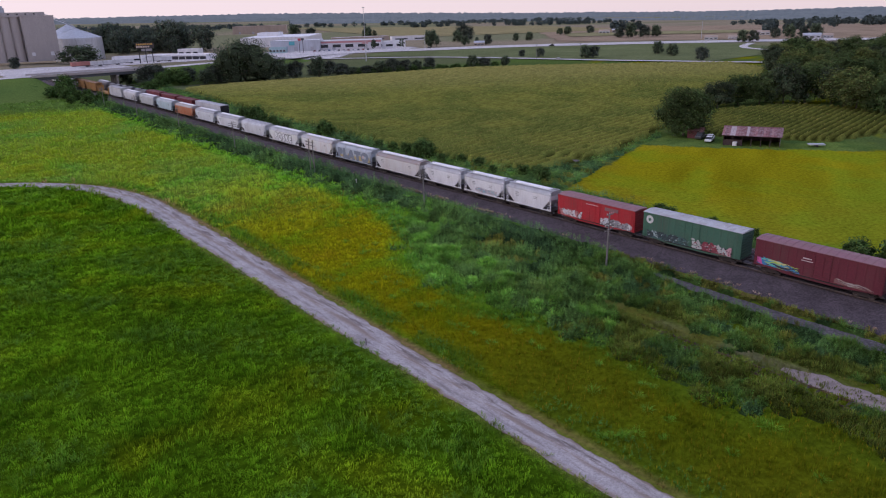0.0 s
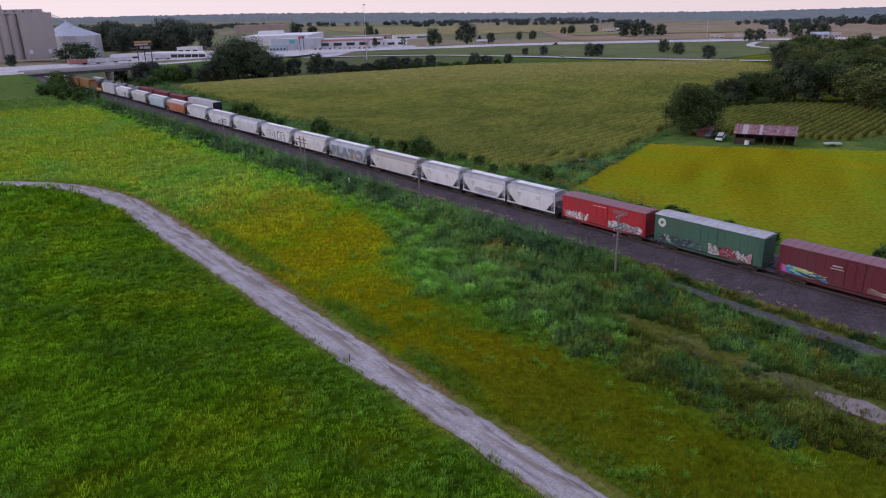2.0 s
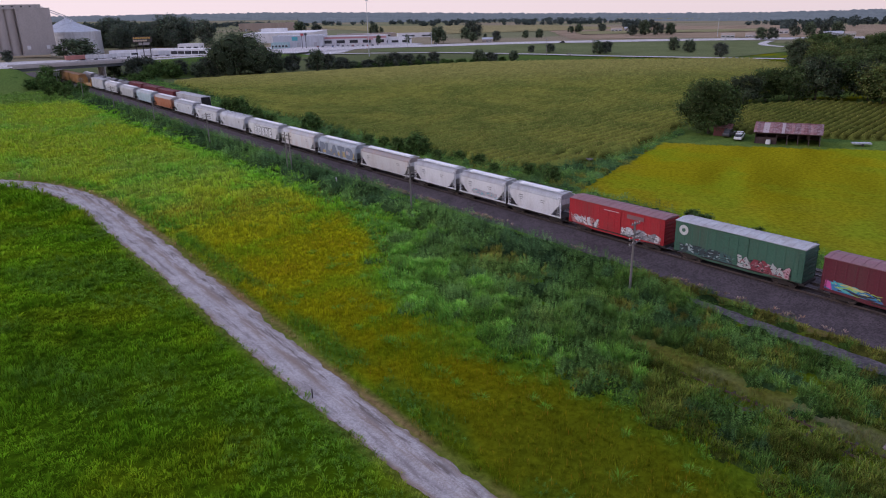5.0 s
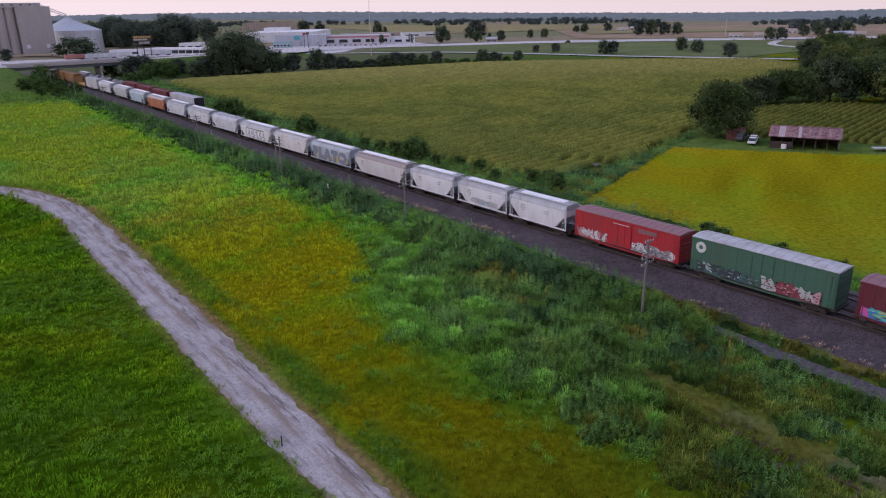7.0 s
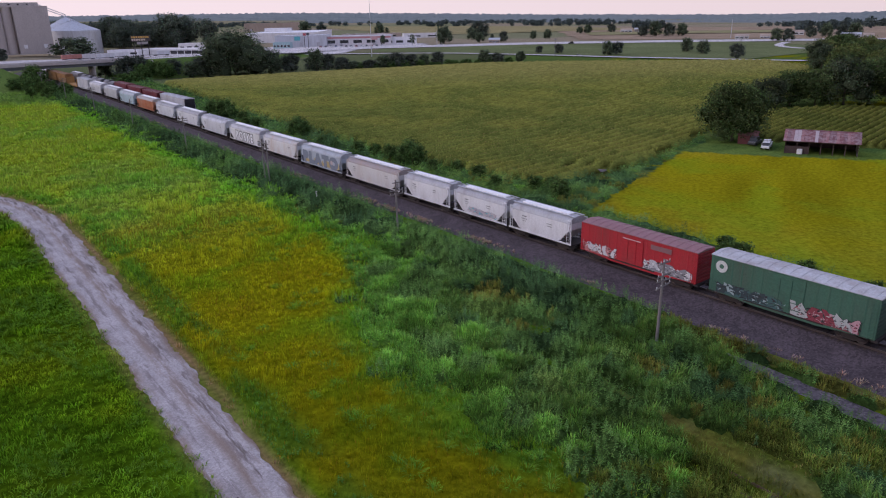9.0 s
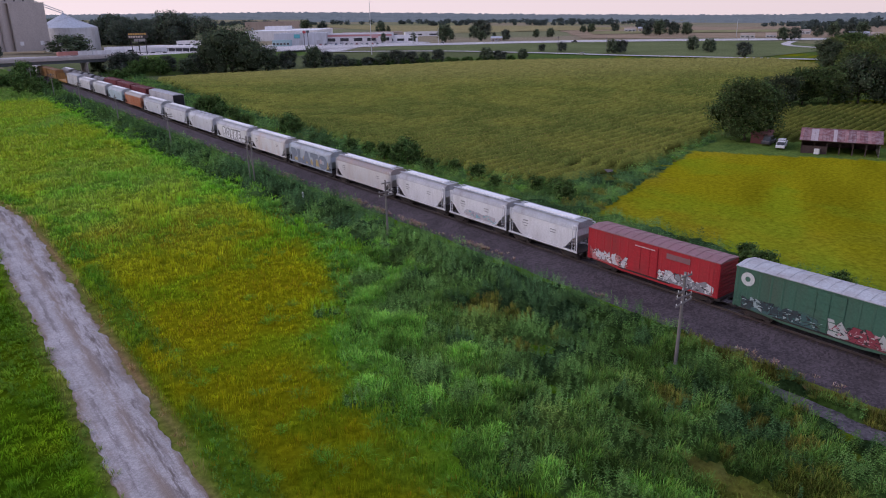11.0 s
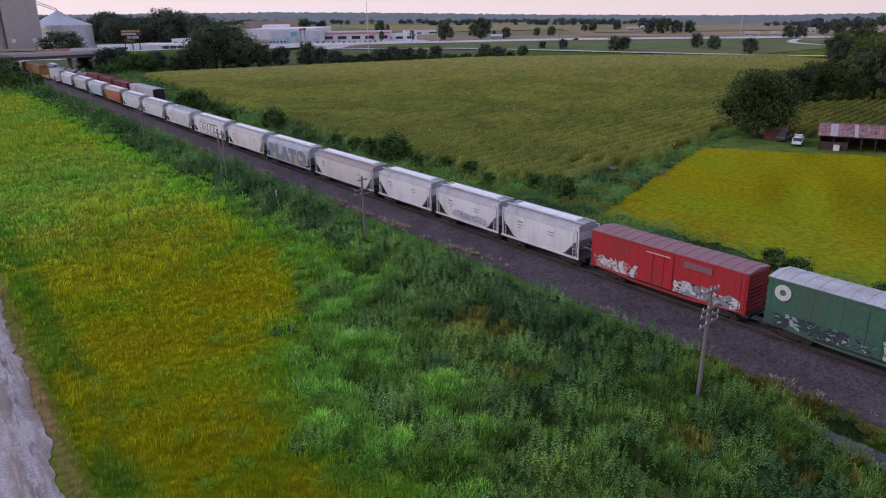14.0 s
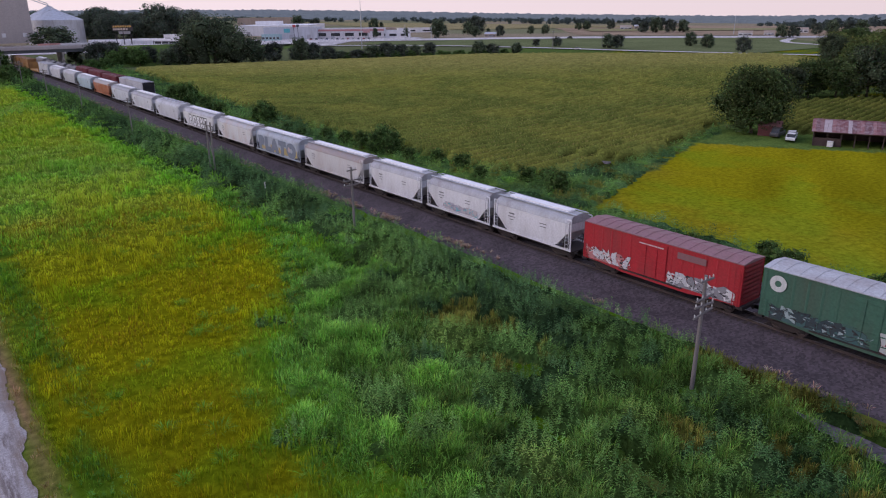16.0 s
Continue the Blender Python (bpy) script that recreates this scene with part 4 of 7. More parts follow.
# ---- poles ----
def crossarm_pole(at, h, arms, lean=0.0, label="grey wooden telegraph pole with crossarms"):
    top = thing("utility_pole", label, "pole", "poles along the line", at, 0)
    top.rotation_euler = (0, radians(lean), 0)
    part("pole", MB().tube((0, 0, -.8), (0, 0, h), .155, .11, n=12), WOODPOLE, top)
    for z, w, tilt in arms:
        arm = MB()
        arm.loft([[(a, -.16, z + a * tilt), (a, -.06, z + a * tilt), (a, -.06, z + .12 + a * tilt), (a, -.16, z + .12 + a * tilt)] for a in (-w, w)])
        ar = part("crossarm", arm, WOODPOLE, top)
        for k in np.linspace(-w + .1, w - .1, max(4, int(w * 4))):
            part("insulator", MB().tube((k, -.11, z + .12 + k * tilt), (k, -.11, z + .22 + k * tilt), .02, n=6).tube((k, -.11, z + .2 + k * tilt), (k, -.11, z + .32 + k * tilt), .055, .035, n=8), INSULATOR, ar)
    return top


def gz(x, y):
    return float(base(float(x), float(y)))


crossarm_pole((0, 0, gz(0, 0)), 7.9, [(7.55, .75, 0), (6.35, .95, .05), (5.85, 1.05, -.04), (5.3, 1.05, .12)], 1.0)
crossarm_pole((0, 42, gz(0, 42)), 8.0, [(7.6, .6, 0), (6.5, 1.1, 0), (6.0, 1.1, .03)], -.6)
hf = thing("h_frame_pole", "braced double wooden pole with two crossarms", "pole", "poles along the line", (0, 83.5, gz(0, 83.5)))
for dy in (-.9, .9):
    part("pole", MB().tube((0, dy, -.8), (0, dy, 8.2), .15, .11, n=10), WOODPOLE, hf)
for z in (7.6, 6.9):
    part("crossarm", MB().box(-.24, -2.2, z, -.14, 2.2, z + .14), WOODPOLE, hf)
part("brace", MB().tube((.1, -.9, 2.0), (.1, .9, 5.4), .05, n=6), WOODPOLE, hf)
for k in (3, 4, 5, 6, 7):
    crossarm_pole((0, 42 * k, gz(0, 42 * k)), 7.8, [(7.3, 1.1, 0), (6.8, 1.1, 0), (6.2, 1.0, .04)] if k != 4 else [(7.0, .5, 0)], (-1) ** k * .6)

post_ = thing("marker_post", "slim white marker post among the weeds", "post", at=(.6, 66.1, gz(.6, 66.1)))
part("stake", MB().box(-.06, -.06, -.4, .06, .06, 1.9, .02), WHITE, post_)
part("plate", MB().box(-.075, -.13, 1.45, -.062, .13, 1.85), WHITE, post_)


# ---- plants ----
def blades(P, z, h, spread, k, width, tint, rng, droop=.5, vary=.25, hue=.12):
    """Bent leaves that rise from points: one folded quad each."""
    n = len(P)
    N = n * k
    i = np.repeat(np.arange(n), k)
    a = rng.rand(N) * 2 * np.pi
    r = np.sqrt(rng.rand(N)) * np.repeat(spread, k)
    H = np.repeat(h, k) * (.55 + .6 * rng.rand(N))
    bx, by = P[i, 0] + np.cos(a) * r * .45, P[i, 1] + np.sin(a) * r * .45
    out = np.repeat(spread, k) * droop * (.4 + rng.rand(N))
    W = np.repeat(width, k) * (.6 + .8 * rng.rand(N))
    b = a + rng.randn(N) * .5
    sx, sy = -np.sin(b) * W / 2, np.cos(b) * W / 2
    Z = np.repeat(z, k)
    v = np.empty((N, 4, 3))
    v[:, 0] = np.stack([bx, by, Z - .05], -1)
    mx, my, mz = bx + np.cos(b) * out * .45, by + np.sin(b) * out * .45, Z + H * .66
    v[:, 1] = np.stack([mx + sx, my + sy, mz], -1)
    v[:, 2] = np.stack([bx + np.cos(b) * out, by + np.sin(b) * out, Z + H * (1 - .18 * droop)], -1)
    v[:, 3] = np.stack([mx - sx, my - sy, mz], -1)
    t = np.repeat(tint, k, 0) * (1 - vary + 2 * vary * rng.rand(N, 1)) * (1 + hue * rng.randn(N, 3))
    return v.reshape(-1, 3), np.repeat(np.clip(t, .004, .8), 4, 0)


def leaves(c, size, rng, up=.35):
    """Diamond leaves, or sprigs, at points."""
    n = len(c)
    d = rng.randn(n, 3)
    d[:, 2] = d[:, 2] * .7 + up
    d /= np.linalg.norm(d, axis=1, keepdims=True)
    u = np.cross(d, rng.randn(n, 3))
    u /= np.linalg.norm(u, axis=1, keepdims=True) + 1e-9
    w = np.cross(d, u)
    s = (size * (.6 + .8 * rng.rand(n)))[:, None]
    v = np.stack([c - u * s, c - w * s * .5 + d * s * .12, c + u * s, c + w * s * .5 + d * s * .12], 1)
    return v.reshape(-1, 3)


def stalks(P, z, h, k, leaf, tint, rng):
    """Upright leafy stems: k pointed leaves set round each, from low down to the tip."""
    n = len(P)
    N = n * k
    u = np.tile((np.arange(k) + .5) / k, n) + rng.uniform(-.04, .04, N)
    a = np.tile(np.arange(k) * 2.4, n) + np.repeat(rng.rand(n) * 6.28, k) + rng.randn(N) * .3
    H, lean = np.repeat(h, k), rng.randn(n, 2) * .12
    L = np.repeat(leaf, k) * (.7 + .6 * rng.rand(N)) * (1.15 - .5 * u)
    rise = -.35 + 1.15 * u ** 2 + .25 * rng.randn(N)
    co, si = np.cos(a), np.sin(a)
    bx, by = np.repeat(P[:, 0], k) + np.repeat(lean[:, 0], k) * u, np.repeat(P[:, 1], k) + np.repeat(lean[:, 1], k) * u
    bz = np.repeat(z, k) + H * (.25 + .75 * u)
    w = L * .19
    run, up = L * np.cos(rise), L * np.sin(rise)
    v = np.empty((N, 4, 3))
    v[:, 0] = np.stack([bx, by, bz], -1)
    mx, my, mz = bx + co * run * .5, by + si * run * .5, bz + up * .5 + L * .08
    v[:, 1] = np.stack([mx - si * w, my + co * w, mz], -1)
    v[:, 2] = np.stack([bx + co * run, by + si * run, bz + up], -1)
    v[:, 3] = np.stack([mx + si * w, my - co * w, mz], -1)
    t = np.repeat(tint * (.75 + .5 * rng.rand(n, 1)), k, 0) * (.72 + .56 * rng.rand(N, 1)) * (1 + .08 * rng.randn(N, 3))
    return v.reshape(-1, 3), np.repeat(np.clip(t, .004, .8), 4, 0)


def quads_of(n):
    return np.arange(n * 4).reshape(n, 4)


def stuff(name, vs, ts, label, category, mat=None):
    v, t = np.concatenate(vs), np.concatenate(ts)
    return tagged(new(name, raw_mesh(name, v, quads_of(len(v) // 4), mat or PLANT_MAT, t)), label, category, kind="stuff")


def away(x, y):
    """Distance from the line that the flight follows."""
    ax, ay, bx, by = -75.0, -56.0, -37.5, -22.0
    u = np.clip(((x - ax) * (bx - ax) + (y - ay) * (by - ay)) / ((bx - ax) ** 2 + (by - ay) ** 2), 0, 1)
    return np.hypot(x - ax - u * (bx - ax), y - ay - u * (by - ay))


def bed_edge(y):
    return 5.2 + np.interp(y, [-140, -35, -17, 4, 30, 80, 420], [-2.0, -1.6, -.5, .35, 1.0, 1.8, 1.8])


def sow(x0, x1, y0, y1, per, rng):
    n = int((x1 - x0) * (y1 - y0) * per)
    return np.stack([rng.uniform(x0, x1, n), rng.uniform(y0, y1, n)], -1)


def off_road(p, gap=0.25):
    d, w = p[:, 0] - road_mid(np.clip(p[:, 1], -90, 150)), road_half(np.clip(p[:, 1], -90, 150))
    return (d > w + gap + 1.3 * vnoise(p[:, 0], p[:, 1], 1.3) - .3) | (d < -w - gap + .75 - 1.0 * vnoise(p[:, 0], p[:, 1], .9))


rng = np.random.RandomState(3)
# meadow and dry grass
p = sow(-92, 0, -48, 300, 5.6, rng)
d = away(p[:, 0], p[:, 1])
keep = (rng.rand(len(p)) < np.clip(1.25 * (48 / d) ** 1.7, .03, 1)) & off_road(p) & (p[:, 0] < weed_left(p[:, 1]) + 9)
keep &= (p[:, 1] > -48 + .55 * (p[:, 0] + 75)) | (p[:, 0] > -60)
p, d = p[keep], d[keep]
tint = ground_color(p[:, 0], p[:, 1])
lush = sstep((fbm(p[:, 0] + 40, p[:, 1], 4) - .5) * 6)
clump, tuft = fbm(p[:, 0], p[:, 1], 1.7), vnoise(p[:, 0] + 17, p[:, 1], .75)
left = p[:, 0] < road_mid(np.clip(p[:, 1], -90, 150))
h = (.28 + .36 * lush) * (.45 + .7 * clump + .5 * tuft) * np.clip(d / 60, 1, 1.8)
# dry blades lose brightness toward the near end: the vignette painted in
lively = np.where(left, .7 + .8 * sstep((clump - .2) * 1.7) + .95 * tuft, (1.34 + (.5 * sstep((clump - .2) * 1.7) + .6 * tuft) * (1 - .7 * sstep((p[:, 1] - 70) / 50))) * (1 - .45 * sstep((34 - p[:, 1]) / 40)) * (1 + .38 * sstep((p[:, 1] - 40) / 50)))
cool = sstep((fbm(p[:, 0] + 300, p[:, 1] + 90, 7) - .47) * 5) * left
tint = mixc(tint * lively[:, None], C(.072, .15, .016)[None] * lively[:, None], cool * .6)
vA, tA = blades(p[left], base(p[left, 0], p[left, 1]), h[left], .36 * np.clip(d[left] / 50, 1, 2.6), 8, .06 * np.clip(d[left] / 50, 1, 3.2), tint[left], rng, .85, .08, .05)
g_ = ~left
vG, tG = blades(p[g_], base(p[g_, 0], p[g_, 1]), h[g_] * 1.1, .30 * np.clip(d[g_] / 50, 1, 3), 7, .046 * np.clip(d[g_] / 50, 1, 3.6), tint[g_], rng, .65, .12, .05)
# seed heads that stand above the dry grass
e = ~left & (p[:, 0] < weed_left(p[:, 1]) + 3) & (fbm(p[:, 0], p[:, 1], 16) + .5 * (rng.rand(len(p)) - .5) > .42) & (p[:, 1] < 70) & (rng.rand(len(p)) < .3 + .7 * sstep((p[:, 1] - 2) / 30))
vB, tB = blades(p[e], base(p[e, 0], p[e, 1]) + .1, (.45 + .25 * rng.rand(e.sum())) * np.clip(d[e] / 70, 1, 1.6), .16 * np.clip(d[e] / 50, 1, 3), 3, .024 * np.clip(d[e] / 50, 1, 4), mixc(C(.28, .225, .012)[None], C(.28, .19, .02)[None], rng.rand(e.sum())), rng, .3, .25)
# broad-leaved weeds in darker drifts through the meadow
f = left & (cool > .35) & (d < 95) & (rng.rand(len(p)) < .42 * cool)
vC, tC = stalks(p[f], base(p[f, 0], p[f, 1]) + .02, .38 + .3 * rng.rand(f.sum()), 9, np.full(f.sum(), .14) * np.clip(d[f] / 50, 1, 2), np.broadcast_to(C(.095, .20, .028), (f.sum(), 3)), rng)
band = p[:, 0] - road_mid(np.clip(p[:, 1], -90, 150)) - road_half(np.clip(p[:, 1], -90, 150))
f = (band > .9) & (band < 4.2) & (p[:, 1] < 100) & (fbm(p[:, 0] + 200, p[:, 1], 7) > .42) & (rng.rand(len(p)) < .5)
vV, tV = stalks(p[f], base(p[f, 0], p[f, 1]) + .02, .25 + .25 * rng.rand(f.sum()), 9, np.full(f.sum(), .15) * np.clip(d[f] / 50, 1, 2), np.broadcast_to(C(.09, .24, .045), (f.sum(), 3)), rng)
stuff("meadow_grass", [vA, vG, vB, vC, vV], [tA, tG, tB, tC, tV], "long uneven meadow grass, green and dry olive", "grass")

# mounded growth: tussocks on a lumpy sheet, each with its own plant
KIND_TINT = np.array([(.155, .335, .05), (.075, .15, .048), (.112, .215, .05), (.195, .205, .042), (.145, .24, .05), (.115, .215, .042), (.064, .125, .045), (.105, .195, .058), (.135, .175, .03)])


def growth(name, label, x0, x1, y0, y1, step, mask, domes, dens, leaf, seed, fade=55.0, count=15, under=.42):
    """Tussocks (x, y, radius, height, kind) as one lumpy surface with leaves and blades on it."""
    rg = np.random.RandomState(seed)
    xs, ys = np.arange(x0, x1, step), np.arange(y0, y1, step)
    X, Y = np.meshgrid(xs, ys, indexing="ij")
    Z, K = np.zeros(X.shape), np.full(X.shape, 2)
    for cx_, cy_, r_, h_, k_ in domes:
        i, j, m = int((cx_ - x0) / step), int((cy_ - y0) / step), int(r_ / step) + 1
        s = (slice(max(0, i - m), i + m + 2), slice(max(0, j - m), j + m + 2))
        q = ((X[s] - cx_) ** 2 + (Y[s] - cy_) ** 2) / r_ ** 2
        hgt = h_ * np.sqrt(np.clip(1 - q, 0, 1))
        up = hgt > Z[s]
        Z[s][up] = hgt[up]
        K[s][up] = int(k_)
    M = mask(X, Y)
    Z = Z + (.16 * (fbm(X, Y, 1.1) - .4) + .2 * rg.rand(*X.shape)) * (Z > .05)
    zz = base(X, Y) + np.where(M & (Z > .03), Z, -.25)
    low = base(X, Y) + np.where(M & (Z > .03), Z * .6 - .05, -.25)
    # weed tint falls toward the near end as a painted vignette
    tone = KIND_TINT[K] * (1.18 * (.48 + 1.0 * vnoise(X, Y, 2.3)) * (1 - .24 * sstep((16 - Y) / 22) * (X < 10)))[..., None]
    ii = np.arange(X.size).reshape(X.shape)
    qd = np.stack([ii[:-1, :-1], ii[1:, :-1], ii[1:, 1:], ii[:-1, 1:]], -1).reshape(-1, 4)
    qd = qd[(M & (Z > .03)).reshape(-1)[qd].any(1)]
    top = tagged(thing(name, label, "weeds"), kind="stuff")
    # sheet tinted darker than its plants: shade between them put into the colour
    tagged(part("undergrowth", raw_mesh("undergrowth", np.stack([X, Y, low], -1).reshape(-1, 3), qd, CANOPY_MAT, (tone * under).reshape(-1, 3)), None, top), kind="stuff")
    p = np.stack([rg.uniform(x0, x1 - step, int((x1 - x0) * (y1 - y0) * dens)), rg.uniform(y0, y1 - step, int((x1 - x0) * (y1 - y0) * dens))], -1)
    gi, gj = ((p[:, 0] - x0) / step + .5).astype(int), ((p[:, 1] - y0) / step + .5).astype(int)
    dd = away(p[:, 0], p[:, 1])
    ok = M[gi, gj] & (Z[gi, gj] > .06) & (rg.rand(len(p)) < np.clip((fade / dd) ** 1.5, .06, 1))
    p, gi, gj, dd = p[ok], gi[ok], gj[ok], dd[ok]
    z, kd, t = zz[gi, gj], K[gi, gj], tone[gi, gj] * 1.16
    far = np.clip(dd / fade, 1, 2.2)
    reed = (kd == 0) | (kd == 5) | (kd == 3) | (kd == 8)
    up = np.where(kd == 3, .5, 1.0)[reed]
    v1, t1 = blades(p[reed], z[reed] - .35, .6 + .4 * rg.rand(reed.sum()), .5 * far[reed] * up, 16, .028 * far[reed], t[reed], rg, 1.0, .5)
    q = ~reed
    v2, tl = stalks(p[q], z[q] - .5, (.8 + .45 * rg.rand(q.sum())) * far[q] ** .5, count, leaf * 1.1 * far[q], t[q], rg)
    for nm, v, tt in (("blades", v1, t1), ("leaves", v2, tl)):
        if len(v):
            tagged(part(nm, raw_mesh(nm, v, quads_of(len(v) // 4), PLANT_MAT, tt), None, top), kind="stuff")


def weed_mask(x, y):
    e = weed_left(y) - 6 + (9 * (fbm(x, y, 16) - .5) + 6 * (fbm(x, y, 5) - .5)) * (1 - .6 * sstep((y - 20) / 25))
    cinder = np.abs(x - np.interp(y, [-90, -37, -20, -9, -4, 0], [-1, .4, .9, 1.6, 2.4, 40])) < np.interp(y, [-20, -9, -4], [1.25, .9, .25]) + .5 * (fbm(x, y, 2) - .5)
    slab = (np.abs(x + 11.4) < 1.9) & (y < -28.5)
    side = (np.abs(x - siding_mid(y)) < .3 + 1.3 * sstep((-4 - y) / 10) + 4.5 * (.5 - fbm(x, y, 2.6))) & (y < 10) | (np.abs(x + 13.0) < .6 + 3.0 * (.5 - fbm(x, y, 2.6))) & (y < -15)
    return (x > e) & (x < bed_edge(y) - .5 - 1.7 * sstep((y - 2) / 10) + 1.0 * fbm(x, y, 4)) & ~cinder & ~slab & ~side


q0 = sow(-30, 7, -62, 330, .95, rng)
q0 = q0[weed_mask(q0[:, 0], q0[:, 1])]
into = q0[:, 0] - weed_left(q0[:, 1]) - 9 * (fbm(q0[:, 0], q0[:, 1], 16) - .5) * (1 - .6 * sstep((q0[:, 1] - 20) / 25))
q0 = q0[rng.rand(len(q0)) < sstep((into + 2.5) / 5)]
into = q0[:, 0] - weed_left(q0[:, 1]) - 9 * (fbm(q0[:, 0], q0[:, 1], 16) - .5) * (1 - .6 * sstep((q0[:, 1] - 20) / 25))
m1, m2 = fbm(q0[:, 0], q0[:, 1], 9), fbm(q0[:, 0] + 90, q0[:, 1], 5)
m3 = np.clip((fbm(q0[:, 0] + 40, q0[:, 1] - 30, 6) - .5) * 2.4 + .5 + .3 * (rng.rand(len(q0)) - .5), 0, 1)
belt = sstep((q0[:, 0] + 5.0) / 3) * sstep((q0[:, 1] - 2) / 10)
strip = (q0[:, 0] > 2.6) & (q0[:, 1] < 3)
hgt = np.where(strip, .3, .35 + .5 * m3 + .55 * sstep((m1 - .42) * 5) + .8 * belt * (1 - .5 * sstep((q0[:, 0] - 2.0) / 3)))
kind = np.where(belt > .5, np.where(m3 < .45, 6, np.where(m3 < .85, 7, 2)), np.where(m2 > .66, 0, np.where(m1 > .63, 1, np.where(m3 < .07, 3, np.where(m3 < .6, 2, np.where(m3 < .78, 1, 4))))))
kind = np.where((into < 6.5 + 8 * m1) & (belt < .5), np.where(m3 < .75, 0, 2), kind)
# near-end plant mix, leaning to darker tints partly for the painted vignette
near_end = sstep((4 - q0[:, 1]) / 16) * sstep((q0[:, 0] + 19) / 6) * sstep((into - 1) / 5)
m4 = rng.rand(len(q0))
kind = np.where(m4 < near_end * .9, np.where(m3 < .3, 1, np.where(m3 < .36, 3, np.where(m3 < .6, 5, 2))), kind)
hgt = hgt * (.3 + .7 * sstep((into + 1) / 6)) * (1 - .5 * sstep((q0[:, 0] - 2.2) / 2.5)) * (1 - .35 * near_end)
# near reeds swap to a darker tint, again for the vignette
kind = np.where((kind == 0) & (into > 5) & (q0[:, 1] < 22 + 14 * m1), 5, kind)
low_end = sstep((-9 - q0[:, 1]) / 8) * sstep((-4 - q0[:, 0]) / 3)
kind = np.where(m4 < low_end, np.where(m3 < .2, 2, np.where(m3 < .32, 1, np.where(m3 < .5, 5, 8))), kind)
hgt = hgt * (1 - .55 * low_end)
kind = np.where(strip, 3, kind)
domes = np.c_[q0, .55 + .85 * rng.rand(len(q0)) * (1 - .3 * belt), hgt * (.85 + .7 * rng.rand(len(q0))), kind]
# broad mounds of lush growth among the smaller ones
b0 = sow(-24, 2, -40, 60, .075, rng)
deep = b0[:, 0] - weed_left(b0[:, 1])
b0, deep = b0[(deep > 1.5) & (b0[:, 1] > -14 + deep)], deep[(deep > 1.5) & (b0[:, 1] > -14 + deep)]
b3 = rng.rand(len(b0))
domes = np.r_[domes, np.c_[b0, 1.3 + 1.2 * b3, .8 + .8 * rng.rand(len(b0)), np.where(deep < 7, np.where(b3 < .65, 0, 2), np.where(b3 < .4, 1, np.where(b3 < .8, 2, 4)))]]
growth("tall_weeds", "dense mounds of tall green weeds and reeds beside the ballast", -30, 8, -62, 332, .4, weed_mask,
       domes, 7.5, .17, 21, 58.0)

# green tussocks in the dry grass
q0 = sow(-37, -6, -45, 170, .05, rng)
q0 = q0[off_road(q0, 1.4) & (q0[:, 0] < weed_left(q0[:, 1]) - 1) & (fbm(q0[:, 0], q0[:, 1] + 60, 12) > .42)]
q0 = np.r_[q0, [(-33.7, -26.5), (-33.2, -27.3), (-34.4, -26), (-14.2, 47), (-15.5, 47.6), (-13, 46.5), (-31.5, 34), (-32.5, 36), (-33, 60), (-31.5, 62), (-30.8, 60.5)]]
vT, tT = blades(q0, base(q0[:, 0], q0[:, 1]), .3 + .3 * rng.rand(len(q0)), .5 + .6 * rng.rand(len(q0)), 80, np.full(len(q0), .026), np.broadcast_to(C(.15, .33, .03), (len(q0), 3)), rng, .9, .35)
q1 = sow(-32, -2, -28, 120, .55, rng)
gap = weed_left(q1[:, 1]) + 9 * (fbm(q1[:, 0], q1[:, 1], 16) - .5) * (1 - .6 * sstep((q1[:, 1] - 20) / 25)) - q1[:, 0]
q1 = q1[(gap > -1.5) & (rng.rand(len(q1)) < np.exp(-np.clip(gap, 0, 20) / 3.0)) & (fbm(q1[:, 0], q1[:, 1] + 40, 5) > .4)]
vU, tU = blades(q1, base(q1[:, 0], q1[:, 1]), .3 + .45 * rng.rand(len(q1)), .4 + .5 * rng.rand(len(q1)), 46, np.full(len(q1), .034), np.broadcast_to(C(.15, .31, .035), (len(q1), 3)), rng, .95, .35)
stuff("grass_tussocks", [vT, vU], [tT, tU], "scattered bright green tussocks in dry grass", "grass")

# thin worn grass along the old siding
p = sow(-18, -4, -58, 12, 5.0, rng)
p = p[~weed_mask(p[:, 0], p[:, 1]) & ((np.abs(p[:, 0] + 11.4) > 1.5) | (p[:, 1] > -29)) & (p[:, 0] > -15.5 + 3 * fbm(p[:, 0], p[:, 1], 5))]
w = fbm(p[:, 0], p[:, 1], 2.5)
p, w = p[(np.abs(p[:, 0] - siding_mid(p[:, 1])) > 1.4) | (w < .43)], w[(np.abs(p[:, 0] - siding_mid(p[:, 1])) > 1.4) | (w < .43)]
vS, tS = blades(p, base(p[:, 0], p[:, 1]), .12 + .35 * w, np.full(len(p), .3), 7, np.full(len(p), .04), mixc(C(.13, .17, .03)[None], C(.22, .18, .06)[None], sstep((w - .35) * 4)), rng, .7, .35)
stuff("siding_grass", [vS], [tS], "thin olive and straw grass over an abandoned siding", "grass")

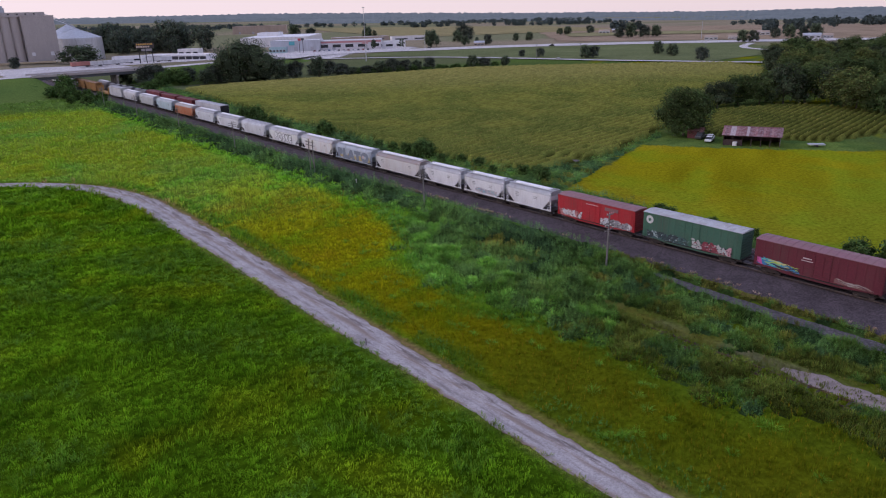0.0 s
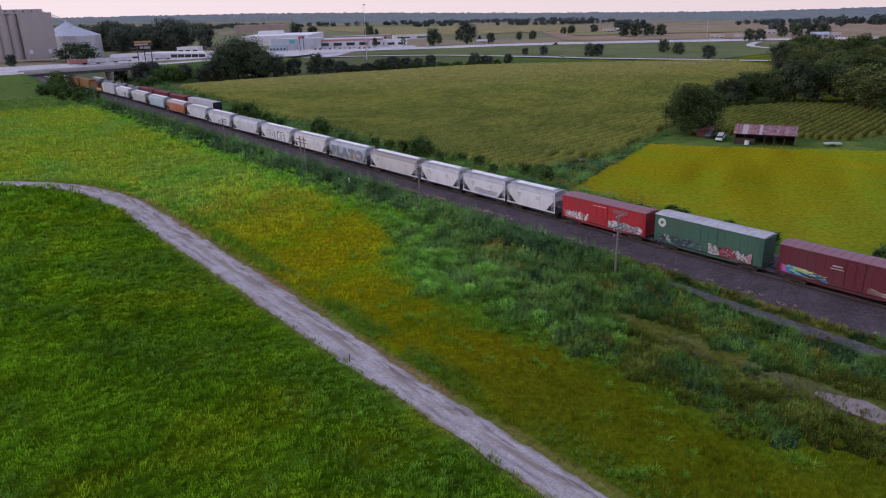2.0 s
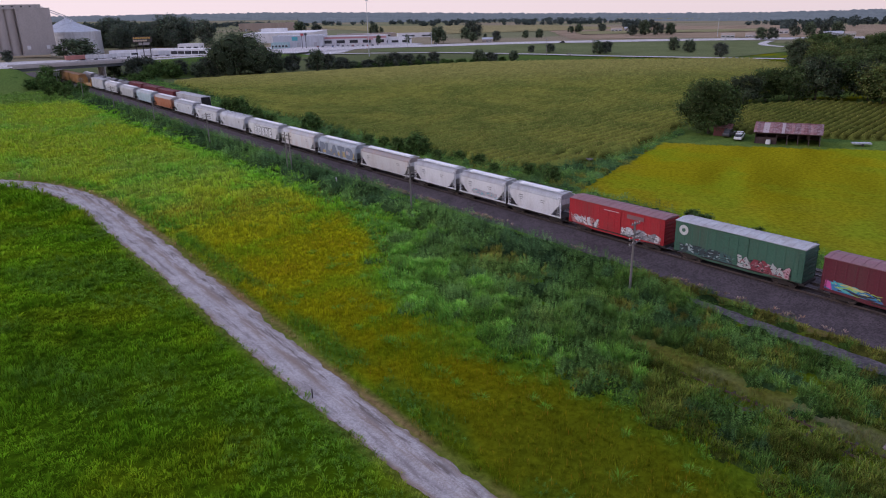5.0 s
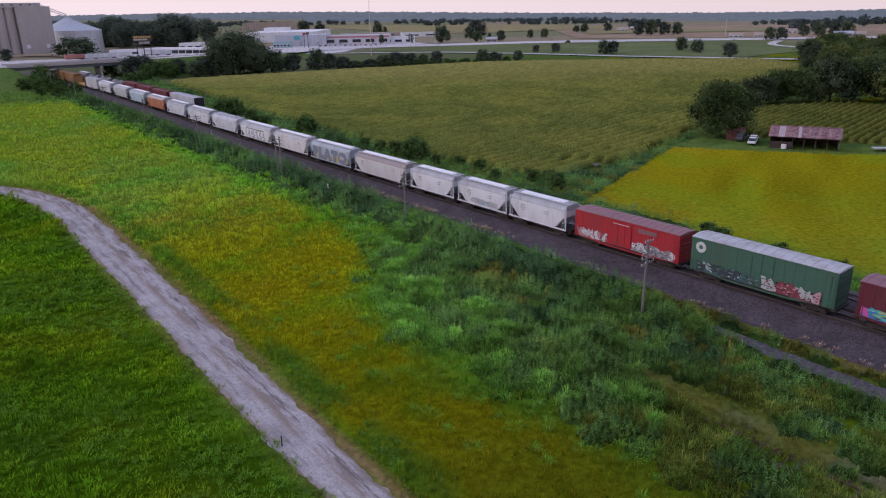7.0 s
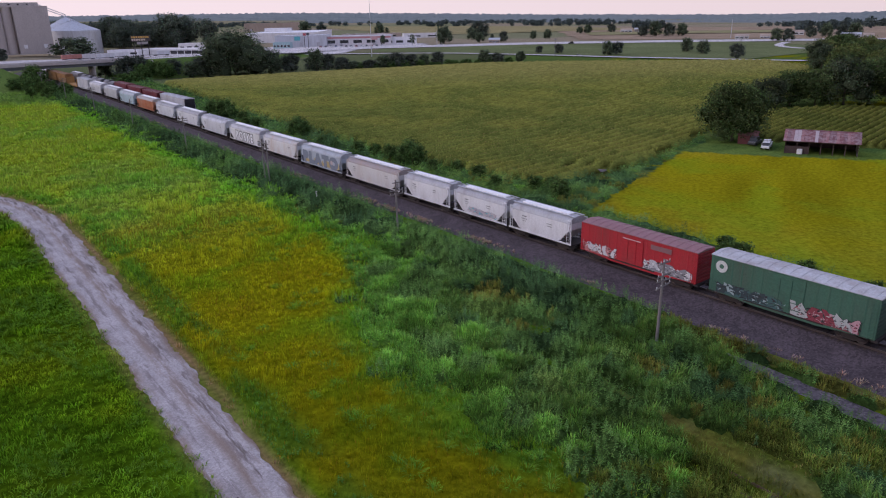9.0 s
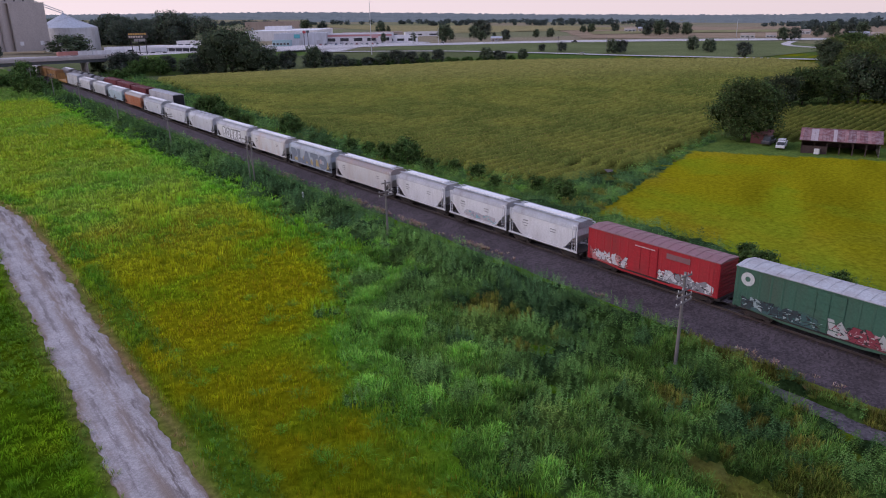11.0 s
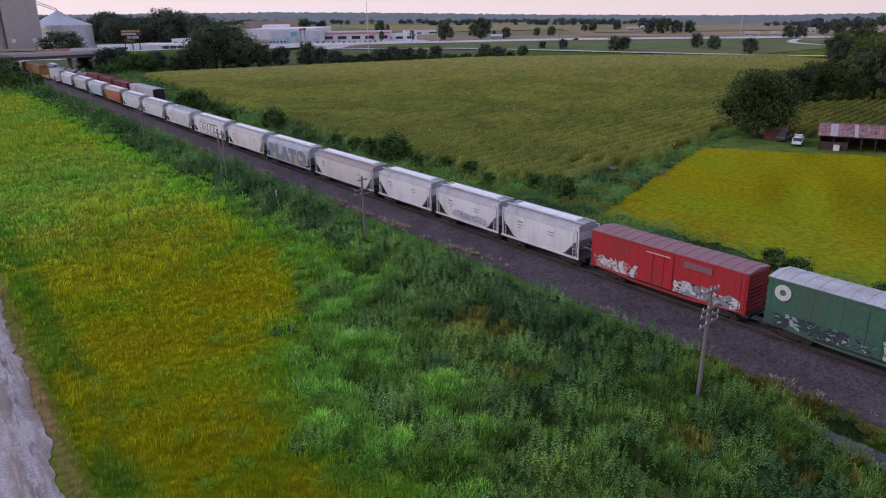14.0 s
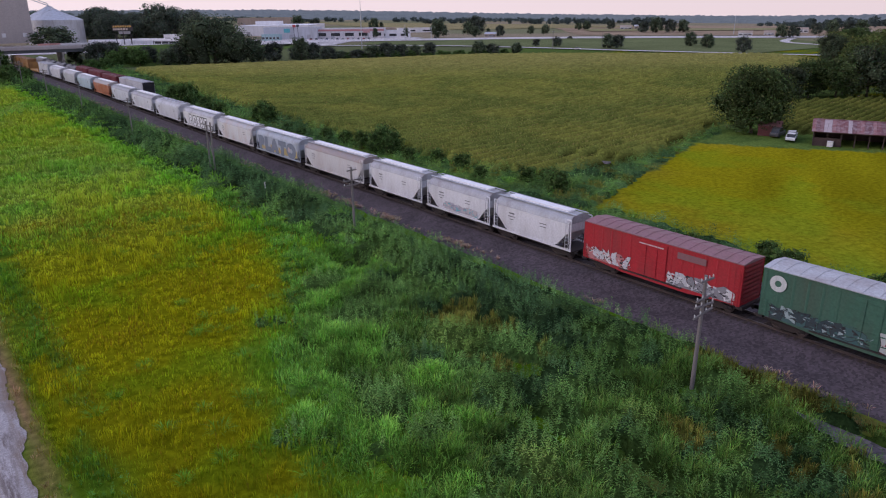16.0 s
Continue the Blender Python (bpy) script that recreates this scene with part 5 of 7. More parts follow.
# dry tufts on the ballast's edge
p = sow(5.2, 8.6, -40, 190, 1.6, rng)
p[:, 0] += np.interp(p[:, 1], [-40, 0, 40], [-1.5, .3, 1.0])
m = (fbm(p[:, 0], p[:, 1], 6) > .53) & (p[:, 0] < bed_edge(p[:, 1]) + 1.0)
spots = [(7, 31.5), (7, 46), (7, 55), (7, 61)]
p = np.r_[p[m], [(x + rng.randn() * .3, y + rng.randn() * 1.2) for x, y in spots for _ in range(34)]]
vD, tD = blades(p, base(p[:, 0], p[:, 1]) + .2, np.full(len(p), .3), np.full(len(p), .35), 12, np.full(len(p), .05), mixc(C(.34, .23, .15)[None], C(.46, .35, .26)[None], rng.rand(len(p))), rng, .9)
stuff("dry_stubble", [vD], [tD], "dry reddish dead grass on the ballast's shoulder", "grass")

# rough growth behind the line, up to the fields
WEDGE = [(29, 33), (37, 49.5), (48, 48), (75, 53.6), (107, 62.8), (100, 57), (86, 54.6)]


def back_mask(x, y):
    lim = np.interp(y, [-60, -15, 6, 34, 52, 84, 131, 220, 300], [31, 27, 26, 31, 37, 32.5, 33, 38, 46]) + 2 * (fbm(x, y, 4) - .5)
    return ((x > 21.3 + fbm(x, y, 3)) & (x < lim) | inside(x, y, WEDGE)) & ~in_patch(x, y)


q0 = sow(21, 108, -62, 320, .5, rng)
q0 = q0[back_mask(q0[:, 0], q0[:, 1])]
m1, m3 = fbm(q0[:, 0], q0[:, 1], 9), rng.rand(len(q0))
wedge = q0[:, 0] > 47
kind = np.where(m1 > .57, 6, np.where(m3 < .07, 0, np.where(m3 < .6, 7, np.where(m3 < .85, 2, np.where(m3 < .95, 4, 3)))))
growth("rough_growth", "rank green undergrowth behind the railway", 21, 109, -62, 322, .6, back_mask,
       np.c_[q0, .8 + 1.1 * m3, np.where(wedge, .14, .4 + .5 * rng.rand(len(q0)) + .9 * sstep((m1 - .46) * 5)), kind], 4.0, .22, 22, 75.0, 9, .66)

# hay meadow
p = sow(24, 130, -62, 56, 1.2, rng)
d = away(p[:, 0], p[:, 1])
p = p[inside(p[:, 0], p[:, 1], HAY) & (rng.rand(len(p)) < np.clip((75 / d) ** 1.2, .1, 1))]
d = away(p[:, 0], p[:, 1])
vH, tH = blades(p, base(p[:, 0], p[:, 1]), np.full(len(p), .08), .3 * np.clip(d / 70, 1, 2), 5, .03 * np.clip(d / 70, 1, 2), ground_color(p[:, 0], p[:, 1]) * 1.1, rng, .8, .1)
stuff("hay_meadow", [vH], [tH], "yellow-green hay meadow behind the railway", "grass")


# ---- corn ----
def corn(name, poly, angle, label, rowgap=2.8, height=2.1, gap_shade=.22, plants=1.0, tone=1.0):
    """Rows of corn: a ridged canopy with leaves and tassels standing out of it."""
    ca, sa = math.cos(angle), math.sin(angle)
    P = np.array(poly, float)
    a, b = P[:, 0] * ca + P[:, 1] * sa, -P[:, 0] * sa + P[:, 1] * ca
    low, high = C(.17, .20, .042) * tone, C(.25, .26, .052) * tone
    field = tagged(thing(name, label, "crop field"), kind="stuff")
    sb, st = np.arange(b.min() - 1, b.max() + 1, rowgap / 2), np.arange(a.min() - 2, a.max() + 2, 2.0)
    A, B = np.meshgrid(st, sb, indexing="ij")
    A = A + rng.uniform(-.7, .7, A.shape)
    X, Y = A * ca - B * sa, A * sa + B * ca
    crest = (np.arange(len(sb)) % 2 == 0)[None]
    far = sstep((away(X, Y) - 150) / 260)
    n = fbm(X, Y, 14)
    ripe = (sstep((.55 * X + .75 * Y - 185) / 90) * .8)[..., None]
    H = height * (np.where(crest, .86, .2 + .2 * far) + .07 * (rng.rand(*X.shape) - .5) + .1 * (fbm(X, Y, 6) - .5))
    ok = inside(X, Y, poly) & ~in_patch(X, Y)
    Z = base(X, Y) + np.where(ok, H, -.1)
    tint = mixc(np.broadcast_to(low, X.shape + (3,)), np.broadcast_to(high, X.shape + (3,)), sstep((n - .3) * 2.5))
    tint = tint * (1 - ripe) + C(.33, .30, .09) * tone * ripe
    # gaps between rows darkened, every fourth more: shade put into the canopy tint
    fourth_gap = np.where(np.arange(len(sb)) % 8 == 1, .62, 1.0)[None, :, None]
    tint = tint * fourth_gap * np.where(crest, 1.0, gap_shade + (.45 - gap_shade) * far)[..., None] * (.8 + .4 * rng.rand(*X.shape))[..., None]
    tint = np.where(ok[..., None], tint, low * .8 * (.6 + .8 * rng.rand(*X.shape))[..., None])
    ii = np.arange(X.size).reshape(X.shape)
    qd = np.stack([ii[:-1, :-1], ii[1:, :-1], ii[1:, 1:], ii[:-1, 1:]], -1).reshape(-1, 4)
    qd = qd[ok.reshape(-1)[qd].any(1)]
    # whole canopy dimmed below its leaves, shade in the tint again
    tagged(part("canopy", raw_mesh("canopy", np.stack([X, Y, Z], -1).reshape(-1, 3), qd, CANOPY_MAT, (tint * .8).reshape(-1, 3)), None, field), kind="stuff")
    V = []
    for rb in np.arange(b.min() - 1, b.max(), rowgap):
        s = np.arange(a.min(), a.max(), .3) + rng.rand()
        s = s + rng.randn(len(s)) * .12
        rr = rb + rng.randn(len(s)) * .06
        x, y = s * ca - rr * sa, s * sa + rr * ca
        keep = inside(x, y, poly) & ~in_patch(x, y) & (rng.rand(len(x)) < plants * np.clip((85 / away(x, y)) ** 1.35, .06, 1))
        if keep.any():
            V.append(np.stack([x[keep], y[keep]], -1))
    p = np.concatenate(V)
    far = np.clip((away(p[:, 0], p[:, 1]) / 85) ** .7, 1, 2.4)
    hh = height * (.93 + .14 * fbm(p[:, 0], p[:, 1], 6))
    tint = mixc(np.broadcast_to(low, (len(p), 3)), np.broadcast_to(high, (len(p), 3)), sstep((fbm(p[:, 0], p[:, 1], 14) - .3) * 2.5)) * 1.25
    v1, t1 = blades(p, base(p[:, 0], p[:, 1]) + hh * .52, hh * .42, .13 * far ** .6, 6, .07 * far, tint * .95, rng, 1.0, .2, .06)
    v2, t2 = blades(p, base(p[:, 0], p[:, 1]) + hh * .85, hh * .2, .1 * far, 2, .035 * far, np.broadcast_to(C(.42, .36, .12), (len(p), 3)), rng, .8, .25)
    for nm, v, t in (("leaves", v1, t1), ("tassels", v2, t2)):
        tagged(part(nm, raw_mesh(nm, v, quads_of(len(v) // 4), PLANT_MAT, t), None, field), kind="stuff")


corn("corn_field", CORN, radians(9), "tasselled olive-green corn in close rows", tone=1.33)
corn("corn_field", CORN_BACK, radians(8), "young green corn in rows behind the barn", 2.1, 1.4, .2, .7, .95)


# ---- trees ----
def cube_sphere(k):
    """Unit sphere points and quads from a cube of k x k squares a side."""
    g = np.linspace(-1, 1, k + 1)
    U, W = np.meshgrid(np.tan(g * np.pi / 4), np.tan(g * np.pi / 4), indexing="ij")
    one = np.ones_like(U)
    P, F = [], []
    for n_, s in enumerate(((one, U, W), (-one, W, U), (W, one, U), (U, -one, W), (U, W, one), (W, U, -one))):
        ii = n_ * U.size + np.arange(U.size).reshape(U.shape)
        P.append(np.stack(s, -1).reshape(-1, 3))
        F.append(np.stack([ii[:-1, :-1], ii[1:, :-1], ii[1:, 1:], ii[:-1, 1:]], -1).reshape(-1, 4))
    P = np.concatenate(P)
    return P / np.linalg.norm(P, axis=1, keepdims=True), np.concatenate(F)


SPH, SPHQ = cube_sphere(2)


def tree_mesh(seed, h, w, n, leaf, col, trunk=.3, lobes=9, low=.22):
    """Crown of sprigs over leafy lobes, and a trunk with limbs."""
    r = np.random.RandomState(seed)
    cs = []
    for k in range(lobes):
        a, u = 2.4 * k + r.rand() * .8, (k + r.rand()) / lobes
        zc = h * (low + .14 + (.74 - low) * u)
        rad = w / 2 * (.72 * np.sin(np.pi * (.22 + .66 * u)) ** .8)
        f = .75 + .35 * r.rand()
        cs.append((np.cos(a) * rad * f, np.sin(a) * rad * f, zc, w * (.13 + .10 * r.rand())))
    cs.append((0, 0, h * .5, w * .30))
    cs.append((r.randn() * .06 * w, r.randn() * .06 * w, h * .80, w * .20))
    cs = np.array(cs)
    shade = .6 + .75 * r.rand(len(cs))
    V, F, T = [], [], []
    for k, (x, y, z, rad) in enumerate(cs):
        bump = 1 + .5 * (r.rand(len(SPH)) - .5)
        p = np.array([x, y, z]) + SPH * rad * .56 * bump[:, None] * np.array([1, 1, .9])
        p[:, 2] = np.maximum(p[:, 2], h * low * .6 + .1)
        V.append(p)
        F.append(SPHQ + k * len(SPH))
        # lobe cores get half the leaf tint: shade inside the crown painted in
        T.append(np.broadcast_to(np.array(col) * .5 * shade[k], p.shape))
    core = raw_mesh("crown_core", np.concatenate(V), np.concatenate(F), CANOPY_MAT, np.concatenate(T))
    i = r.choice(len(cs), n, p=cs[:, 3] ** 2 / (cs[:, 3] ** 2).sum())
    dirs = r.randn(n, 3)
    dirs[:, 2] += .25
    dirs /= np.linalg.norm(dirs, axis=1, keepdims=True)
    rad = cs[i, 3] * (.62 + .62 * r.rand(n) ** 1.1)
    c = cs[i, :3] + dirs * rad[:, None] * np.array([1, 1, .9])
    c[:, 2] = np.maximum(c[:, 2], h * low * .55 + .3 * r.rand(n))
    v = leaves(c, leaf, r, .5)
    t = np.array(col)[None] * shade[i][:, None] * (.65 + .7 * r.rand(n, 1)) * (1 + .1 * r.randn(n, 3))
    crown = raw_mesh("crown", v, quads_of(n), PLANT_MAT, np.repeat(np.clip(t, .005, .4), 4, 0))
    mb = MB()
    mb.tube((0, 0, -.5), (.1, 0, h * .32), trunk, trunk * .75, n=9)
    mb.tube((.1, 0, h * .32), (0, .1, h * .72), trunk * .75, trunk * .2, n=7)
    for k in range(min(len(cs) - 1, 7)):
        z0 = h * (.2 + .25 * r.rand())
        mb.tube((.05, 0, z0), tuple(cs[k, :3]), trunk * .42, trunk * .1, n=5)
    return crown, core, mb.mesh("trunk", BARK)


KINDS = {}


def tree(kind, x, y, h, label, category="tree", group="", name="tree", wide=1.0, turn=None):
    """A tree of one of the kinds, scaled to the height h."""
    if kind not in KINDS:
        # spread, grove and the far kinds are paler and bluer: haze in their tint
        spec = {"oak": (1, 14, 16.5, 15000, .25, (.075, .108, .04), .42, 26, .02), "round": (2, 12, 13, 4200, .27, (.074, .11, .04), .3, 13, .0),
                "round2": (3, 13, 14.5, 4400, .28, (.082, .118, .044), .3, 14, .0), "lime": (4, 12, 12.5, 4000, .27, (.125, .155, .05), .28, 12, .05),
                "dusky": (5, 14, 15, 4400, .28, (.075, .098, .055), .3, 14, .0), "spread": (6, 20, 34, 12000, .38, (.10, .13, .075), .6, 30, .0),
                "grove": (12, 22, 26, 3000, .62, (.10, .125, .09), .5, 14, .0), "hazed_round": (2, 12, 13, 2000, .42, (.115, .15, .09), .3, 13, .0), "hazed_dusky": (5, 14, 15, 2000, .45, (.10, .12, .09), .3, 14, .0), "hazed_tall": (9, 16, 9, 900, .5, (.105, .135, .085), .3, 12, .05),
                "shrub": (7, 5, 6.5, 1700, .19, (.09, .155, .045), .1, 13, .0), "shrub2": (8, 4, 4.8, 1300, .17, (.105, .175, .05), .08, 10, .0),
                "tall": (9, 16, 9, 1000, .5, (.06, .095, .036), .3, 12, .05)}[kind]
        KINDS[kind] = (spec[1], tree_mesh(*spec))
    h0, (crown, core, trunk) = KINDS[kind]
    s = h / h0
    ob = thing(name, label, category, group, (x, y, gz(x, y) - .05))
    r = random.Random(x * 13.7 + y)
    ob.matrix_basis = Matrix.Translation((x, y, gz(x, y) - .05)) @ Matrix.Rotation(r.uniform(0, 6.28) if turn is None else turn, 4, "Z") @ Matrix.Diagonal((s * wide, s * wide * r.uniform(.9, 1.1), s, 1))
    part("trunk", trunk, None, ob)
    cr_ = part("crown", crown, None, ob)
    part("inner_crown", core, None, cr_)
    return ob


tree("oak", 105, 53.5, 13.3, "large dark green oak beside the shed", turn=.6, wide=1.0)
for k, x, y, h in (("shrub", 24, 163, 6.0), ("shrub2", 23.5, 171, 5.0), ("shrub2", 25.5, 154, 3.6), ("shrub", 27.5, 124, 5.0), ("shrub", 28.5, 78, 5.2), ("shrub2", 28, 85, 3.6), ("shrub2", 28.5, 91, 3.0),
                   ("shrub2", 23.4, 5.4, 3.1), ("shrub2", 24.2, 7.6, 2.3), ("shrub2", 25.0, -1.8, 2.4), ("shrub", 24, -24, 3.9), ("shrub", 26, -29, 5.2), ("shrub2", 24.6, 16, 1.9), ("shrub2", 33, 48, 2.6), ("shrub2", 24, 148, 2.8), ("shrub2", 26, 110, 2.4), ("shrub2", 35, 46, 2.4), ("shrub2", 24.5, -9, 2.2), ("shrub2", 31, 67, 2.6), ("shrub2", 30.5, 60, 3.0), ("shrub2", 29, 72, 2.4), ("shrub2", 33, 43, 2.8), ("shrub2", 30.5, 40, 3.4), ("shrub2", 27, 96, 3.0), ("shrub2", 30, 83, 3.6), ("shrub2", 26.5, 9, 2.4), ("shrub2", 29, 54, 2.2), ("shrub2", 26, 104, 2.2), ("shrub2", 24.5, 142, 3.4)):
    tree(k, x, y, h, "dark green leafy shrub in the railway verge", "shrub", "verge shrubs", "shrub")
for k, x, y, h in (("shrub", 2, 322, 8.5), ("shrub2", -4, 262, 4.6), ("shrub2", -8, 270, 4.0), ("shrub", -1, 300, 5), ("shrub2", -6, 312, 4.5), ("shrub", -12, 318, 5), ("shrub2", -2, 285, 4.5), ("shrub", 0, 276, 5), ("shrub", -4, 290, 6), ("shrub", -3, 308, 6.5), ("shrub", -9, 302, 5), ("shrub", -20, 322, 5), ("shrub2", -5, 297, 5), ("shrub", 3.5, 268, 4.5), ("shrub", 52, 326, 8), ("shrub", 46, 318, 7), ("shrub", 58, 322, 8)):
    tree(k, x, y, h, "dark bushy growth on the bank near the bridge", "shrub", "bank shrubs", "shrub")
# wood behind the barn
r = random.Random(5)
front = [("dusky", 163, 76, 9.5), ("round", 172, 73, 11), ("round2", 178, 68, 11.5), ("dusky", 184, 62, 14.5), ("round", 190, 57, 13.5), ("dusky", 193, 49, 13), ("round2", 187, 42, 12.5), ("lime", 181, 36, 12), ("round", 178, 26, 12), ("round2", 174, 16, 12), ("round2", 160, 82, 5.5)]
for k, x, y, h in front:
    tree(k, x, y, h, "broad-leaved tree at the edge of the wood", "tree", "wood behind the barn", wide=1.15)
for i in range(96):
    u, v = r.random(), r.random()
    x, y = 176 + 235 * u + 20 * v, 84 + 78 * u - v * (75 + 105 * u)
    if (x + 57) > 2.18 * (y + 39):
        tree(r.choice(["round", "round2", "lime", "dusky", "round", "lime"]), x, y, r.uniform(10, 14), "broad-leaved tree in dense woodland", "tree", "wood behind the barn", wide=r.uniform(1.0, 1.3))
# hedge beyond the corn
for k, x, y, h, w in (("dusky", 41, 325, 11, 1.1), ("dusky", 48, 332, 11, 1.2), ("dusky", 62, 345, 9, 1.4), ("round", 84, 340, 8, 1.5), ("dusky", 100, 330, 8, 1.5), ("dusky", 120, 325, 7, 1.5), ("dusky", 136, 318, 7, 1.6), ("round", 150, 312, 6, 1.6), ("round", 36, 345, 8, 1.1), ("round", 55, 345, 8, 1.2), ("shrub", 33, 300, 4.5, 1.3), ("shrub", 39, 306, 4.5, 1.3), ("spread", 91, 316, 20, 1.12), ("round", 108, 311, 12, 1.1), ("dusky", 76, 322, 10, 1.2), ("dusky", 64, 330, 9, 1.3), ("dusky", 55, 338, 9, 1.3), ("round", 70, 318, 8, 1.2), ("round2", 118, 309, 10, 1.1), ("round", 131, 305, 11.5, .9), ("round2", 137, 304, 9, 1.0),
                      ("dusky", 144, 301, 7, 1.3), ("round", 151, 300, 4.5, 1.6), ("round2", 158, 296, 5, 1.6), ("round", 165, 292, 7, 1.3), ("round2", 172, 289, 8, 1.2), ("dusky", 179, 286, 7, 1.3), ("round", 187, 285, 6, 1.2), ("round2", 195, 283, 7.2, 1.1),
                      ("round", 213, 264, 7.5, 1.0), ("round2", 219, 260, 6, 1.3), ("round", 233, 256, 6.0, 1.0), ("shrub", 226, 258, 3, 1.4)):
    tree({"round": "hazed_round", "round2": "hazed_dusky", "dusky": "hazed_dusky"}.get(k, k), x, y, h, "dark tree in the hedgerow beyond the corn", "tree", "hedgerow trees", wide=w)
for k, x, y, h in (("tall", 301, 497, 10), ("tall", 323, 483, 10), ("round", 353, 476, 15.5), ("tall", 362, 480, 11), ("round2", 444, 531, 18), ("round", 430, 528, 12), ("round2", 294, 301, 5), ("round2", 300, 289, 6.4), ("round", 304, 252, 8.6), ("round2", 310, 250, 8.2),
                   ("lime", 362, 235, 8.8), ("round", 350, 216, 8.2), ("round2", 328, 181, 8.6), ("round", 416, 859, 19), ("round2", 423, 827, 15.5), ("round", 467, 754, 15), ("tall", 476, 750, 11), ("round", 517, 256, 10), ("round2", 524, 250, 10), ("round", 390, 470, 9), ("tall", 398, 462, 8), ("round2", 406, 455, 10),
                   ("round", 566, 405, 15), ("round2", 576, 396, 13), ("round", 586, 388, 12), ("round2", 556, 412, 11), ("round", 617, 535, 10), ("round2", 649, 526, 10), ("round", 608, 540, 8), ("round", 598, 254, 12), ("round2", 610, 246, 11), ("round", 622, 240, 12), ("round2", 588, 262, 10), ("lime", 470, 480, 8), ("round", 480, 470, 9)):
    tree({"tall": "hazed_tall", "round2": "hazed_dusky"}.get(k, "hazed_round"), x, y, h, "free-standing dark tree on the plain", "tree", "trees of the plain", wide=1.0)
for i in range(46):
    u = r.random() ** .8
    tree("grove", 100 + 112 * u + r.uniform(-25, 15), 850 - 175 * u + r.uniform(-15, 70), r.choice((18, 21, 24, 28, 31)) * r.uniform(.92, 1.05), "tall dark tree behind the truck stop", "tree", "trees behind the truck stop", wide=r.uniform(.75, 1.0))
for x, y, h in ((128, 812, 25), (140, 800, 24), (152, 790, 26), (118, 830, 25), (165, 770, 27), (106, 850, 26), (176, 752, 25)):
    tree("grove", x, y, h, "tall dark tree behind the truck stop", "tree", "trees behind the truck stop", wide=.95)
for k in range(26):
    u = (k + r.random()) / 26
    tree("shrub", 148 + 70 * u + r.uniform(-2, 2), 303 - 42 * u + r.uniform(-1.5, 1.5), r.uniform(1.8, 3.6), "low dark bush in the hedgerow beyond the corn", "shrub", "hedgerow bushes", "shrub", wide=r.uniform(1.1, 1.6))
tree("hazed_round", 74, 600, 15, "broad dark tree before the grain bins", wide=2.1)
tree("hazed_dusky", 20, 560, 9, "dark tree near the grain elevator")


# ---- roads, bank and bridge beyond ----
def bank(name, pts, top_w, slope_near, slope_far, label):
    """A grassed embankment along points (x, y, z of its crest)."""
    P = np.array(pts, float)
    seg = np.r_[0, np.cumsum(np.hypot(np.diff(P[:, 0]), np.diff(P[:, 1])))]
    s = np.arange(0, seg[-1] + .1, 4.0)
    x, y, z = (np.interp(s, seg, P[:, k]) for k in range(3))
    tx, ty = np.gradient(x), np.gradient(y)
    ln = np.hypot(tx, ty)
    qx, qy = ty / ln, -tx / ln
    cols = []
    for off, f in ((top_w / 2 + slope_near, 0), (top_w / 2 + slope_near * .5, .55), (top_w / 2, 1), (-top_w / 2, 1), (-top_w / 2 - slope_far * .5, .55), (-top_w / 2 - slope_far, 0)):
        X, Y = x + qx * off, y + qy * off
        zb = base(X, Y) - .15
        cols.append(np.stack([X, Y, zb + (z - zb) * f + (.25 * (fbm(X, Y, 6) - .5) if f < 1 else -.06)], -1))
    G = np.stack(cols, 1)
    ii = np.arange(G.shape[0] * G.shape[1]).reshape(G.shape[:2])
    q = np.stack([ii[:-1, :-1], ii[1:, :-1], ii[1:, 1:], ii[:-1, 1:]], -1).reshape(-1, 4)
    n = fbm(G[..., 0], G[..., 1], 12).reshape(-1)
    col = mixc(np.broadcast_to(C(.085, .15, .04), (len(n), 3)), np.broadcast_to(C(.15, .21, .05), (len(n), 3)), n)
    return tagged(new(name, raw_mesh(name, G.reshape(-1, 3), q, GROUND_MAT, col)), label, "embankment", kind="structure")


def carriageway(name, pts, w, mat, label, lift=.06, lines=True):
    P = np.array(pts, float)
    seg = np.r_[0, np.cumsum(np.hypot(np.diff(P[:, 0]), np.diff(P[:, 1])))]
    s = np.linspace(0, seg[-1], int(seg[-1] / 4) + 2)
    x, y, z = (np.interp(s, seg, P[:, k]) for k in range(3))
    ker = np.ones(9) / 9
    x, y, z = (np.convolve(np.pad(a, 4, "edge"), ker, "valid") for a in (x, y, z))
    tx, ty = np.gradient(x), np.gradient(y)
    ln = np.hypot(tx, ty) + 1e-9
    top = thing(name, label, "road", kind="structure")

    def strip(nm, o0, o1, up, m, dash=False):
        a = np.stack([x + ty / ln * o0, y - tx / ln * o0, z + up], -1)
        b = np.stack([x + ty / ln * o1, y - tx / ln * o1, z + up], -1)
        v = np.stack([a, b], 1).reshape(-1, 3)
        n = len(s)
        q = np.array([(2 * i, 2 * i + 1, 2 * i + 3, 2 * i + 2) for i in range(n - 1) if not dash or i % 3 == 0])
        part(nm, raw_mesh(nm, v, q, m), None, top)
    strip("pavement", -w / 2, w / 2, lift, mat)
    if lines:
        strip("edge_line", -w / 2 + .5, -w / 2 + .75, lift + .012, WHITE)
        strip("edge_line", w / 2 - .75, w / 2 - .5, lift + .012, WHITE)
        strip("centre_line", -.12, .12, lift + .012, flat((.5, .38, .08)), True)


